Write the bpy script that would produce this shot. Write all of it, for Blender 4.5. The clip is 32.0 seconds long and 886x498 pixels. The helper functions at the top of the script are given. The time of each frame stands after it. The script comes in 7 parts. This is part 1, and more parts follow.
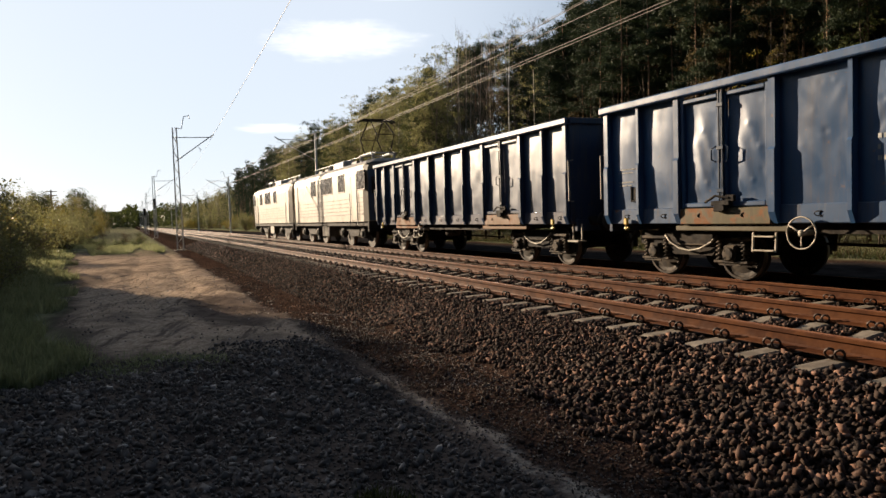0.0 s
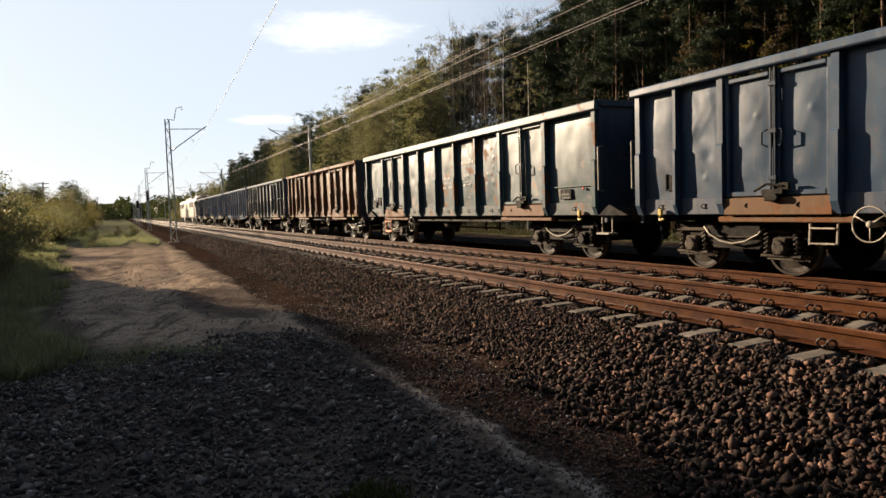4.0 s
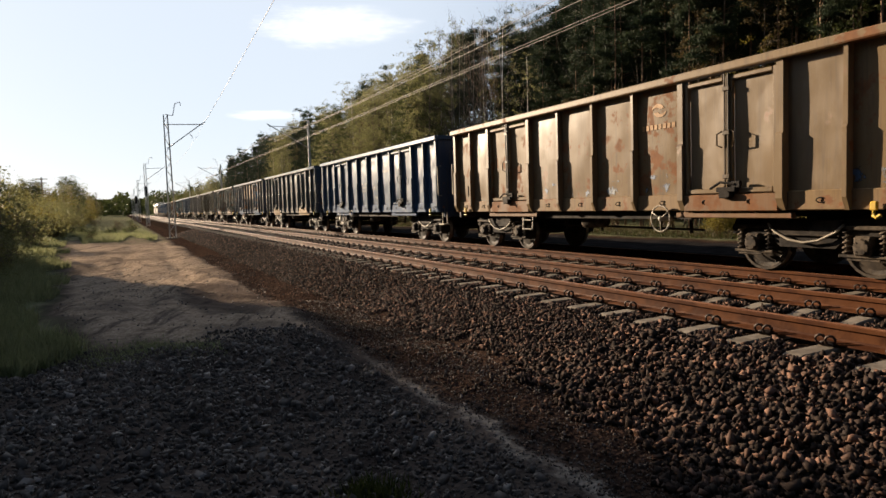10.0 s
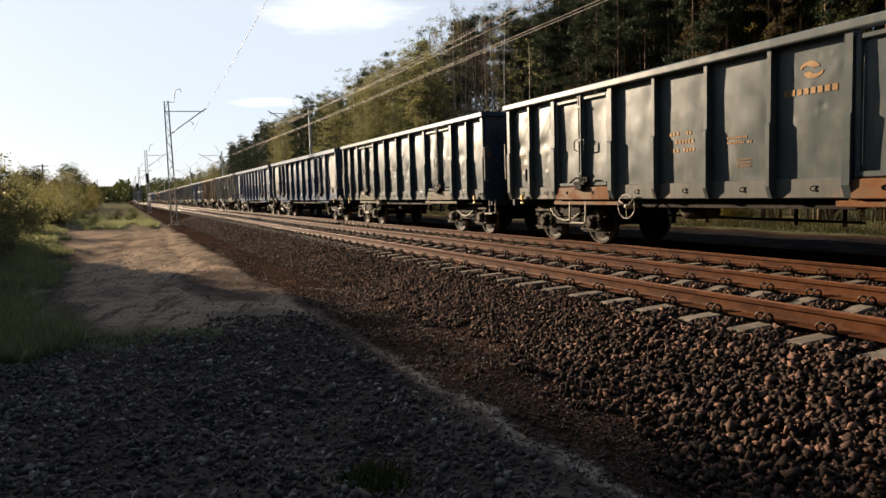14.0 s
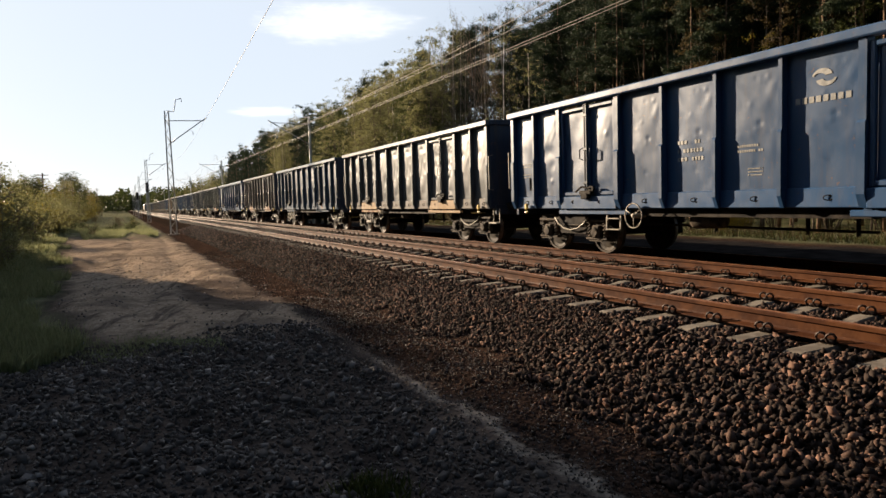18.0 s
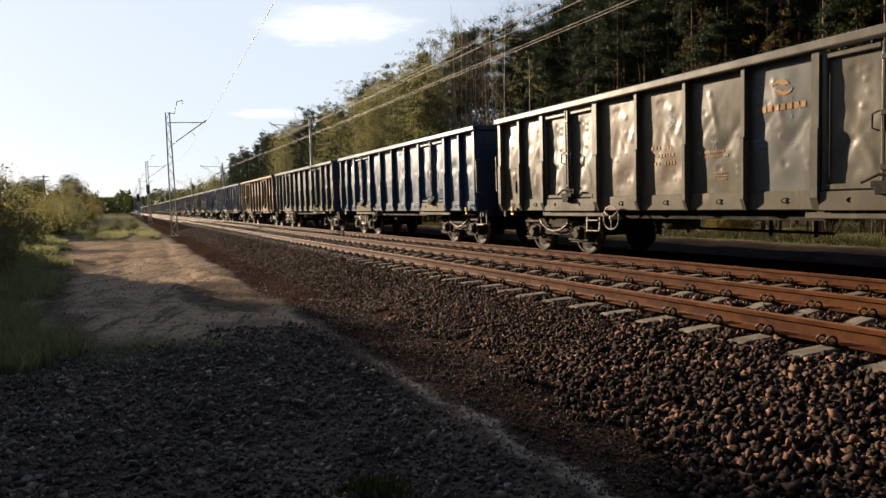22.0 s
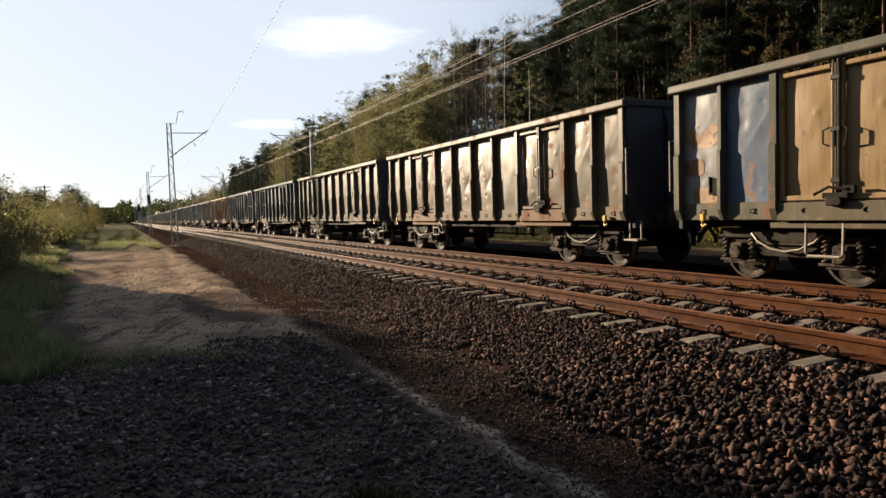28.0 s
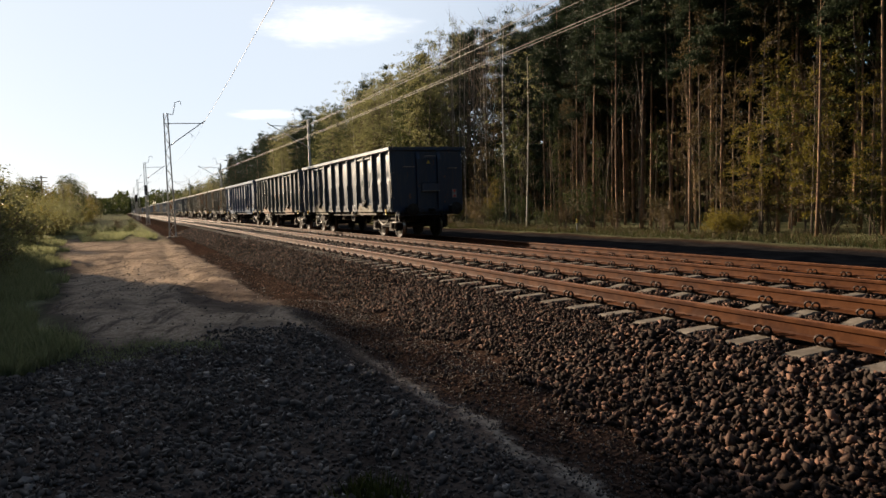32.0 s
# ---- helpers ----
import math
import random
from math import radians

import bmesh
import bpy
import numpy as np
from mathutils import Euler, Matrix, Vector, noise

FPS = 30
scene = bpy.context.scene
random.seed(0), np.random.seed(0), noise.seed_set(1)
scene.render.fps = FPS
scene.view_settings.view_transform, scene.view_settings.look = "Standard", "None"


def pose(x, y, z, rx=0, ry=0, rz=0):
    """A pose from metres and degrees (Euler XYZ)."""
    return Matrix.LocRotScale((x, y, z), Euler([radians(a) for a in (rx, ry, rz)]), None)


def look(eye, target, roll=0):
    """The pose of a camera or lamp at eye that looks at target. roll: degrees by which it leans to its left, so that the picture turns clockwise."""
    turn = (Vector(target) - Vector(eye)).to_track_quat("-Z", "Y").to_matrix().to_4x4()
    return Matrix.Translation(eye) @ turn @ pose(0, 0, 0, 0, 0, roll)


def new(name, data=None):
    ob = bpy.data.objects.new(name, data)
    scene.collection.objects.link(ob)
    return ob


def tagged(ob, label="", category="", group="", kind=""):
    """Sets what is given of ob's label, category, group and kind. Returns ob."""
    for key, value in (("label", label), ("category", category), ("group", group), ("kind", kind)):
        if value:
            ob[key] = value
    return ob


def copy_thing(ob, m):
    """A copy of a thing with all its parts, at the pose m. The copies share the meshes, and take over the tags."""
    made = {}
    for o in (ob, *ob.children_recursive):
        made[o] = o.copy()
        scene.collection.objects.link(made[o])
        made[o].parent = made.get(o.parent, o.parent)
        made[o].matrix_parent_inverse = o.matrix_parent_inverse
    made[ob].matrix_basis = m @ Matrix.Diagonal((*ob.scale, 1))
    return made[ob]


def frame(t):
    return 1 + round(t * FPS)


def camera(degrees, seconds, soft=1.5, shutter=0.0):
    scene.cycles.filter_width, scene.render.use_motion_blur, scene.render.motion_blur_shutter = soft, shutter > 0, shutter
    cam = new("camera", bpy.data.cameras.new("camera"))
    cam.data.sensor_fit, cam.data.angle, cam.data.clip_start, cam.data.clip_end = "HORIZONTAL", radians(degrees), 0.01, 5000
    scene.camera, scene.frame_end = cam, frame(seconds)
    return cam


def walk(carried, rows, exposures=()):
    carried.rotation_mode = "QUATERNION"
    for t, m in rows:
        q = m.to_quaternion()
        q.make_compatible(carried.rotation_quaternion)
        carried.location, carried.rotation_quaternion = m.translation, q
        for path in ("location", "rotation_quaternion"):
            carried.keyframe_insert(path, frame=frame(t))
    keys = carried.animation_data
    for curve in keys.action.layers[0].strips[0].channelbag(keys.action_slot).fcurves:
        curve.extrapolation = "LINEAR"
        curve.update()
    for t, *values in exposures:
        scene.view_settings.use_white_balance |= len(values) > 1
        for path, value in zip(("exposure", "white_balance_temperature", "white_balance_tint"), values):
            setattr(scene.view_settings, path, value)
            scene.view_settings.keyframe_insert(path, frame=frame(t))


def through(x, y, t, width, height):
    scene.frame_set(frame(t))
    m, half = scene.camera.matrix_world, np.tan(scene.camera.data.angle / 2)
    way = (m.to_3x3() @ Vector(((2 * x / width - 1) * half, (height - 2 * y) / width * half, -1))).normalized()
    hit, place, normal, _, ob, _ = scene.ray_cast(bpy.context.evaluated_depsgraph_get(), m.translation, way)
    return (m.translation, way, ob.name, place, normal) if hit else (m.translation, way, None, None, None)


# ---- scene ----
cam = camera(66.87, 32.0)


def aim(yaw, pitch, roll):
    """The camera's pose: yaw to the right of the track, pitch down, roll."""
    return pose(0, 0, 1.133, 90 - pitch, 0, -yaw) @ pose(0, 0, 0, 0, 0, roll)


# seconds, yaw, pitch, roll of the hand-held camera, which stays at one spot
PATH = [
    (0, 24.82, 2.89, -2.00), (0.5, 25.22, 2.44, -2.09), (1, 25.93, 2.50, -2.04), (1.5, 26.48, 2.42, -2.16),
    (2, 26.86, 2.51, -2.46), (2.5, 25.38, 2.73, -2.13), (3, 25.26, 3.38, -2.12), (3.5, 25.21, 3.71, -2.11),
    (5.5, 25.58, 3.19, -2.10), (6, 25.53, 3.58, -2.11), (6.5, 25.50, 3.44, -2.10), (7, 25.47, 3.18, -2.08),
    (7.5, 25.42, 3.45, -2.06), (8, 25.37, 3.38, -2.07), (8.5, 25.36, 3.21, -2.01), (9, 25.34, 3.67, -2.06),
    (9.5, 25.32, 3.91, -2.03), (10, 25.34, 3.99, -2.07), (10.5, 25.34, 3.99, -2.06), (11, 25.35, 4.19, -2.00),
    (11.5, 25.37, 3.93, -2.07), (12, 25.37, 4.14, -2.06), (12.5, 25.35, 4.41, -2.05), (13, 25.28, 4.67, -1.99),
    (13.5, 25.22, 4.90, -1.99), (14, 25.19, 5.03, -1.97), (14.5, 25.15, 5.38, -2.01), (16.5, 25.25, 4.36, -1.99),
    (17, 25.25, 4.39, -1.98), (17.5, 25.25, 4.39, -1.98), (18, 25.26, 4.25, -1.94), (18.5, 25.26, 4.00, -2.03),
    (19, 25.28, 3.91, -1.96), (19.5, 25.24, 4.58, -1.96), (20, 25.26, 4.20, -1.97), (20.5, 25.25, 4.47, -1.96),
    (21, 25.21, 4.27, -1.87), (21.5, 25.21, 4.10, -1.90), (22, 25.21, 4.08, -1.89), (22.5, 25.23, 3.71, -1.89),
    (23, 25.24, 3.57, -1.87), (23.5, 25.25, 3.47, -1.95), (24, 25.27, 3.47, -1.96), (24.5, 25.25, 3.62, -1.95),
    (25, 25.27, 3.66, -1.91), (25.5, 25.27, 3.29, -1.90), (27.5, 25.21, 3.36, -1.90), (28, 25.21, 3.22, -1.90),
    (28.5, 25.24, 3.03, -1.96), (29, 25.26, 3.25, -1.94), (29.5, 25.25, 3.61, -1.95), (30, 25.25, 3.65, -1.91),
    (30.5, 25.29, 3.41, -1.94), (31, 25.34, 3.59, -1.91), (31.5, 25.35, 3.87, -1.87), (32, 25.36, 4.00, -1.87),
]

walk(cam, [(t, aim(a, b, c)) for t, a, b, c in PATH], [(0, 1.40), (32, 1.40)])

# ---- world and sun ----
SUN_AZ, SUN_EL = -21.5, 14.0  # degrees from the track's direction, and above the horizon
world = bpy.data.worlds.new("world")
scene.world = world
world.use_nodes = True
wt = world.node_tree
sky = wt.nodes.new("ShaderNodeTexSky")
sky.sky_type, sky.sun_disc = "NISHITA", False
sky.sun_elevation, sky.sun_rotation = radians(SUN_EL), radians(SUN_AZ)
sky.air_density, sky.dust_density, sky.ozone_density = 1.0, 0.35, 2.0
veil = wt.nodes.new("ShaderNodeMix")  # a thin veil of high cloud whitens the blue
veil.data_type = "RGBA"
way = wt.nodes.new("ShaderNodeTexCoord")  # the haze thins away from the sun
haze = wt.nodes.new("ShaderNodeVectorMath")
haze.operation = "DOT_PRODUCT"
haze.inputs[1].default_value = (math.sin(radians(SUN_AZ)) * math.cos(radians(SUN_EL)), math.cos(radians(SUN_AZ)) * math.cos(radians(SUN_EL)), math.sin(radians(SUN_EL)))
fade = wt.nodes.new("ShaderNodeMapRange")
fade.interpolation_type = "SMOOTHSTEP"
for key_, val_ in (("From Min", 0.28), ("From Max", 0.80), ("To Min", 0.0), ("To Max", 0.80)):
    fade.inputs[key_].default_value = val_
wt.links.new(way.outputs["Generated"], haze.inputs[0])
wt.links.new(haze.outputs["Value"], fade.inputs["Value"])
wt.links.new(fade.outputs[0], veil.inputs[0])
veil.inputs[7].default_value = (9.2, 10.0, 11.2, 1)
wt.links.new(sky.outputs[0], veil.inputs[6])
wt.links.new(veil.outputs[2], wt.nodes["Background"].inputs[0])
wt.nodes["Background"].inputs[1].default_value = 0.037
sun_data = bpy.data.lights.new("sun", "SUN")
sun_data.energy, sun_data.angle, sun_data.color = 5.0, radians(0.6), (1.0, 0.79, 0.565)
sun = new("sun", sun_data)
sv = Vector((math.sin(radians(SUN_AZ)) * math.cos(radians(SUN_EL)), math.cos(radians(SUN_AZ)) * math.cos(radians(SUN_EL)), math.sin(radians(SUN_EL))))
sun.matrix_world = look(sv * 100, (0, 0, 0))


# ---- node helper and materials ----
class Mat:
    """A small builder of node materials."""

    def __init__(self, name):
        self.m = bpy.data.materials.new(name)
        self.m.use_nodes = True
        self.t = self.m.node_tree
        self.b = self.t.nodes["Principled BSDF"]

    def put(self, sock, v):
        if isinstance(v, bpy.types.NodeSocket):
            self.t.links.new(v, sock)
        elif isinstance(v, (tuple, list)) and len(v) == 3 and sock.type == "RGBA":
            sock.default_value = (*v, 1)
        else:
            sock.default_value = v

    def node(self, kind, **inputs):
        n = self.t.nodes.new(kind)
        for k, v in inputs.items():
            self.put(n.inputs[k], v)
        return n

    def coord(self, spread=40.0, scale=(1, 1, 1)):
        """Object coordinates, shifted at random from object to object."""
        c = self.node("ShaderNodeTexCoord").outputs["Object"]
        r = self.node("ShaderNodeObjectInfo").outputs["Random"]
        n = self.t.nodes.new("ShaderNodeVectorMath")
        n.operation = "MULTIPLY_ADD"
        self.put(n.inputs[0], c)
        n.inputs[1].default_value = scale
        s = self.math("MULTIPLY", r, spread)
        self.put(n.inputs[2], s)
        return n.outputs[0]

    def where(self):
        return self.node("ShaderNodeNewGeometry").outputs["Position"]

    def scaled(self, v, scale):
        n = self.t.nodes.new("ShaderNodeVectorMath")
        n.operation = "MULTIPLY"
        self.put(n.inputs[0], v)
        n.inputs[1].default_value = scale
        return n.outputs[0]

    def turned(self, v, deg):
        n = self.t.nodes.new("ShaderNodeVectorRotate")
        n.rotation_type = "Z_AXIS"
        self.put(n.inputs["Vector"], v)
        n.inputs["Angle"].default_value = radians(deg)
        return n.outputs[0]

    def noise(self, vec, scale, detail=4.0, rough=0.55):
        n = self.t.nodes.new("ShaderNodeTexNoise")
        self.put(n.inputs["Vector"], vec)
        n.inputs["Scale"].default_value, n.inputs["Detail"].default_value, n.inputs["Roughness"].default_value = scale, detail, rough
        return n.outputs["Fac"]

    def cells(self, vec, scale, out="Color"):
        n = self.t.nodes.new("ShaderNodeTexVoronoi")
        self.put(n.inputs["Vector"], vec)
        n.inputs["Scale"].default_value = scale
        return n.outputs[out]

    def math(self, op, a, b=0.0, clamp=False):
        n = self.t.nodes.new("ShaderNodeMath")
        n.operation, n.use_clamp = op, clamp
        self.put(n.inputs[0], a)
        self.put(n.inputs[1], b)
        return n.outputs[0]

    def step(self, v, lo, hi, a=0.0, b=1.0):
        n = self.t.nodes.new("ShaderNodeMapRange")
        n.interpolation_type = "SMOOTHSTEP"
        self.put(n.inputs["Value"], v)
        for k, x in (("From Min", lo), ("From Max", hi), ("To Min", a), ("To Max", b)):
            n.inputs[k].default_value = x
        return n.outputs[0]

    def mix(self, fac, a, b, kind="MIX"):
        n = self.t.nodes.new("ShaderNodeMix")
        n.data_type, n.blend_type = "RGBA", kind
        self.put(n.inputs[0], fac)
        self.put(n.inputs[6], a)
        self.put(n.inputs[7], b)
        return n.outputs[2]

    def bump(self, h, strength, dist=0.02, under=None):
        n = self.t.nodes.new("ShaderNodeBump")
        self.put(n.inputs["Height"], h)
        n.inputs["Strength"].default_value, n.inputs["Distance"].default_value = strength, dist
        if under is not None:
            self.put(n.inputs["Normal"], under)
        return n.outputs[0]

    def done(self, color, rough=0.7, metal=0.0, normal=None, spec=None):
        self.put(self.b.inputs["Base Color"], color)
        self.put(self.b.inputs["Roughness"], rough)
        self.put(self.b.inputs["Metallic"], metal)
        if normal is not None:
            self.put(self.b.inputs["Normal"], normal)
        if spec is not None:
            self.put(self.b.inputs["Specular IOR Level"], spec)
        return self.m


def simple(name, a, b, scale=6.0, rough=0.7, metal=0.0, bump=0.3, dist=0.01, spec=None):
    """Two tones mixed by noise at two scales, with a fine relief."""
    k = Mat(name)
    v = k.coord()
    n = k.math("MULTIPLY", k.noise(v, scale, 6), k.step(k.noise(v, scale * 0.22, 3), 0.3, 0.7, 0.75, 1.25))
    c = k.mix(k.step(n, 0.35, 0.65), a, b)
    return k.done(c, k.step(k.noise(v, scale * 1.7, 3), 0.3, 0.7, rough - 0.08, rough + 0.08), metal, k.bump(k.noise(v, scale * 4, 4), bump, dist), spec)


def paint_material():
    """Weathered wagon paint: the object's own colour, faded, streaked with dirt and rusted by its alpha."""
    k = Mat("wagon_paint")
    info = k.node("ShaderNodeObjectInfo")
    v = k.coord()
    base = info.outputs["Color"]
    lum = k.node("ShaderNodeRGBToBW", Color=base).outputs[0]
    bare = k.math("MULTIPLY", k.step(lum, 0.005, 0.075, 0.15, 1.0), k.math("MULTIPLY", k.step(info.outputs["Alpha"], 0.3, 0.7, 1.0, 0.35), k.step(info.outputs["Alpha"], 0.14, 0.32, 0.35, 1.0)))
    faded = k.mix(0.17, base, (0.20, 0.195, 0.185))
    c = k.mix(k.math("MULTIPLY", k.step(k.noise(v, 0.9, 5), 0.28, 0.72, 0.35, 0.75), bare), base, faded)
    dust = k.noise(k.scaled(v, (3.0, 3.0, 0.8)), 2.1, 7, 0.65)
    c = k.mix(k.math("MULTIPLY", k.step(dust, 0.48, 0.70, 0, 0.20), bare), c, (0.30, 0.24, 0.17))
    streak = k.noise(k.scaled(v, (5.0, 5.0, 0.5)), 1.6, 5)
    c = k.mix(k.math("MULTIPLY", k.step(streak, 0.48, 0.75, 0, 0.45), k.step(info.outputs["Alpha"], 0.14, 0.32, 0.5, 1.0)), c, (0.07, 0.055, 0.045))
    amount = info.outputs["Alpha"]
    rn = k.math("ADD", k.noise(v, 2.3, 8, 0.65), k.step(amount, 0.15, 0.75, 0.03, 0.27))
    rust = k.step(rn, 0.72, 0.80)
    rust_c = k.mix(k.noise(v, 9, 4), (0.10, 0.042, 0.020), (0.225, 0.105, 0.046))
    c = k.mix(rust, c, rust_c)
    spots = k.step(k.noise(v, 11, 6, 0.62), 0.63, 0.70)
    c = k.mix(k.math("MULTIPLY", spots, 0.6), c, (0.13, 0.075, 0.045))
    scuff = k.step(k.noise(k.scaled(v, (14.0, 14.0, 2.0)), 2.0, 5, 0.7), 0.66, 0.74)
    c = k.mix(k.math("MULTIPLY", k.math("MULTIPLY", scuff, bare), 0.45), c, (0.30, 0.27, 0.235))
    runs = k.noise(k.scaled(v, (16.0, 16.0, 0.7)), 1.3, 5, 0.6)
    c = k.mix(k.math("MULTIPLY", k.step(runs, 0.54, 0.70, 0, 0.38), k.step(amount, 0.14, 0.32, 0.5, 1.0)), c, (0.085, 0.06, 0.042))
    pits = k.step(k.noise(v, 34, 4, 0.6), 0.66, 0.72)
    c = k.mix(k.math("MULTIPLY", pits, 0.55), c, (0.11, 0.06, 0.035))
    r = k.math("ADD", k.step(k.noise(v, 3, 4), 0.3, 0.7, 0.28, 0.34), k.math("MULTIPLY", rust, 0.28))
    fold = k.math("ABSOLUTE", k.math("SUBTRACT", k.noise(k.scaled(v, (1.0, 1.0, 0.7)), 1.7, 2, 0.4), 0.5))
    nb = k.bump(k.math("ADD", k.noise(v, 1.6, 3, 0.5), k.math("MINIMUM", fold, 0.06)), 0.035, 0.06)
    r = k.math("ADD", r, k.step(amount, 0.3, 0.7, 0.0, 0.2))
    return k.done(c, r, 0.0, k.bump(k.noise(v, 45, 4), 0.12, 0.004, nb), k.step(amount, 0.24, 0.54, 0.62, 0.10))


PAINT = paint_material()
UNDER = simple("underframe_grime", (0.012, 0.010, 0.009), (0.034, 0.027, 0.021), 5, 0.8, 0.0, 0.5, 0.01, 0.12)
BOGIE = simple("bogie_dusty_steel", (0.020, 0.0155, 0.012), (0.086, 0.066, 0.047), 6, 0.75, 0.0, 0.5, 0.01, 0.15)
WHEEL = simple("wheel_brown_steel", (0.016, 0.0125, 0.010), (0.042, 0.032, 0.023), 8, 0.75, 0.0, 0.4, 0.01, 0.12)
TREAD = simple("wheel_tread_steel", (0.20, 0.18, 0.16), (0.33, 0.30, 0.27), 12, 0.38, 0.9, 0.1)
WHEEL_RIM = simple("wheel_rim_dusty_steel", (0.022, 0.017, 0.014), (0.06, 0.046, 0.034), 9, 0.7, 0.0, 0.3, 0.01, 0.15)
PALE_BAR = simple("dusty_pale_bar", (0.216, 0.18, 0.136), (0.32, 0.28, 0.216), 8, 0.6, 0.0, 0.2)
YELLOW = simple("yellow_hook_paint", (0.4675, 0.289, 0.017), (0.561, 0.374, 0.034), 9, 0.5, 0.0, 0.2)
MARK = simple("faded_white_lettering", (0.15, 0.15, 0.142), (0.26, 0.255, 0.238), 16, 0.55, 0.0, 0.1, 0.01, 0.4)
MARK_Y = simple("faded_ochre_lettering", (0.224, 0.1155, 0.0385), (0.322, 0.175, 0.063), 16, 0.6, 0.0, 0.1, 0.01, 0.25)
RED = simple("red_reflector", (0.45, 0.03, 0.02), (0.6, 0.06, 0.03), 8, 0.35, 0.0, 0.1)
ORANGE = simple("orange_paint", (0.55, 0.14, 0.03), (0.68, 0.22, 0.06), 5, 0.5, 0.0, 0.2)


# ---- geometry helpers ----
class Geo:
    """Vertices and faces gathered into one mesh."""

    def __init__(self):
        self.v, self.f = [], []

    def add(self, vs, fs):
        n = len(self.v)
        self.v += [tuple(p) for p in vs]
        self.f += [tuple(i + n for i in f) for f in fs]
        return self

    def box(self, x0, y0, z0, x1, y1, z1, c=0.008):
        """A box with chamfered edges."""
        c = min(c, (x1 - x0) * 0.3, (y1 - y0) * 0.3, (z1 - z0) * 0.3)
        lo, hi = (x0, y0, z0), (x1, y1, z1)
        vs, idx = [], {}
        for sx in (0, 1):
            for sy in (0, 1):
                for sz in (0, 1):
                    s = (sx, sy, sz)
                    for ax in range(3):
                        p = []
                        for i in range(3):
                            e = hi[i] if s[i] else lo[i]
                            p.append(e if i == ax else (e - c if s[i] else e + c))
                        idx[(s, ax)] = len(vs)
                        vs.append(p)
        fs = []
        for ax in range(3):
            a, b = (ax + 1) % 3, (ax + 2) % 3
            for side in (0, 1):
                q = []
                for u, w in ((0, 0), (1, 0), (1, 1), (0, 1)):
                    s = [0, 0, 0]
                    s[ax], s[a], s[b] = side, u, w
                    q.append(idx[(tuple(s), ax)])
                fs.append(q if side else q[::-1])
            for u in (0, 1):
                for w in (0, 1):
                    s0, s1 = [0, 0, 0], [0, 0, 0]
                    s0[a] = s1[a] = u
                    s0[b] = s1[b] = w
                    s0[ax], s1[ax] = 0, 1
                    q = [idx[(tuple(s0), a)], idx[(tuple(s1), a)], idx[(tuple(s1), b)], idx[(tuple(s0), b)]]
                    fs.append(q if u != w else q[::-1])
        for s in ((i, j, l) for i in (0, 1) for j in (0, 1) for l in (0, 1)):
            q = [idx[(s, 0)], idx[(s, 1)], idx[(s, 2)]]
            fs.append(q if sum(s) % 2 else q[::-1])
        return self.add(vs, fs)

    def tube(self, pts, r, n=6, closed=False, r1=None):
        """A round bar along the points."""
        pts = [Vector(p) for p in pts]
        vs, fs, m = [], [], len(pts)
        for i, p in enumerate(pts):
            a = pts[(i - 1) % m] if closed or i else p
            b = pts[(i + 1) % m] if closed or i < m - 1 else p
            d = (b - a).normalized()
            u = d.cross(Vector((0, 0, 1)) if abs(d.z) < 0.9 else Vector((1, 0, 0))).normalized()
            w = d.cross(u)
            rr = r if r1 is None else r + (r1 - r) * i / max(1, m - 1)
            for k in range(n):
                t = 2 * math.pi * k / n
                vs.append(p + rr * (math.cos(t) * u + math.sin(t) * w))
        for i in range(m if closed else m - 1):
            j = (i + 1) % m
            for k in range(n):
                l = (k + 1) % n
                fs.append((i * n + k, i * n + l, j * n + l, j * n + k))
        if not closed:
            fs += [tuple(range(n))[::-1], tuple((m - 1) * n + k for k in range(n))]
        return self.add(vs, fs)

    def lathe(self, prof, axis="x", n=24, at=(0, 0, 0)):
        """A profile of (along, radius) turned round an axis."""
        vs, fs = [], []
        for h, r in prof:
            for k in range(n):
                t = 2 * math.pi * k / n
                a, b = r * math.cos(t), r * math.sin(t)
                p = {"x": (h, a, b), "y": (b, h, a), "z": (a, b, h)}[axis]
                vs.append((p[0] + at[0], p[1] + at[1], p[2] + at[2]))
        m = len(prof)
        for i in range(m - 1):
            for k in range(n):
                l = (k + 1) % n
                fs.append((i * n + k, i * n + l, (i + 1) * n + l, (i + 1) * n + k))
        fs += [tuple(range(n))[::-1], tuple((m - 1) * n + k for k in range(n))]
        return self.add(vs, fs)

    def prism(self, poly, lo, hi, axis="x"):
        """A flat outline pushed out along an axis; the outline is in the other two, in order."""
        n = len(poly)
        put = {"x": lambda h, a, b: (h, a, b), "y": lambda h, a, b: (a, h, b), "z": lambda h, a, b: (a, b, h)}[axis]
        vs = [put(lo, *p) for p in poly] + [put(hi, *p) for p in poly]
        fs = [tuple(range(n))[::-1], tuple(range(n, 2 * n))]
        fs += [(i, (i + 1) % n, n + (i + 1) % n, n + i) for i in range(n)]
        return self.add(vs, fs)

    def mesh(self, name, mat, smooth=False):
        me = bpy.data.meshes.new(name)
        me.from_pydata(self.v, [], self.f)
        if smooth:
            me.shade_smooth()
        me.materials.append(mat)
        bm = bmesh.new()
        bm.from_mesh(me)
        bmesh.ops.recalc_face_normals(bm, faces=bm.faces)
        bm.to_mesh(me)
        bm.free()
        return me


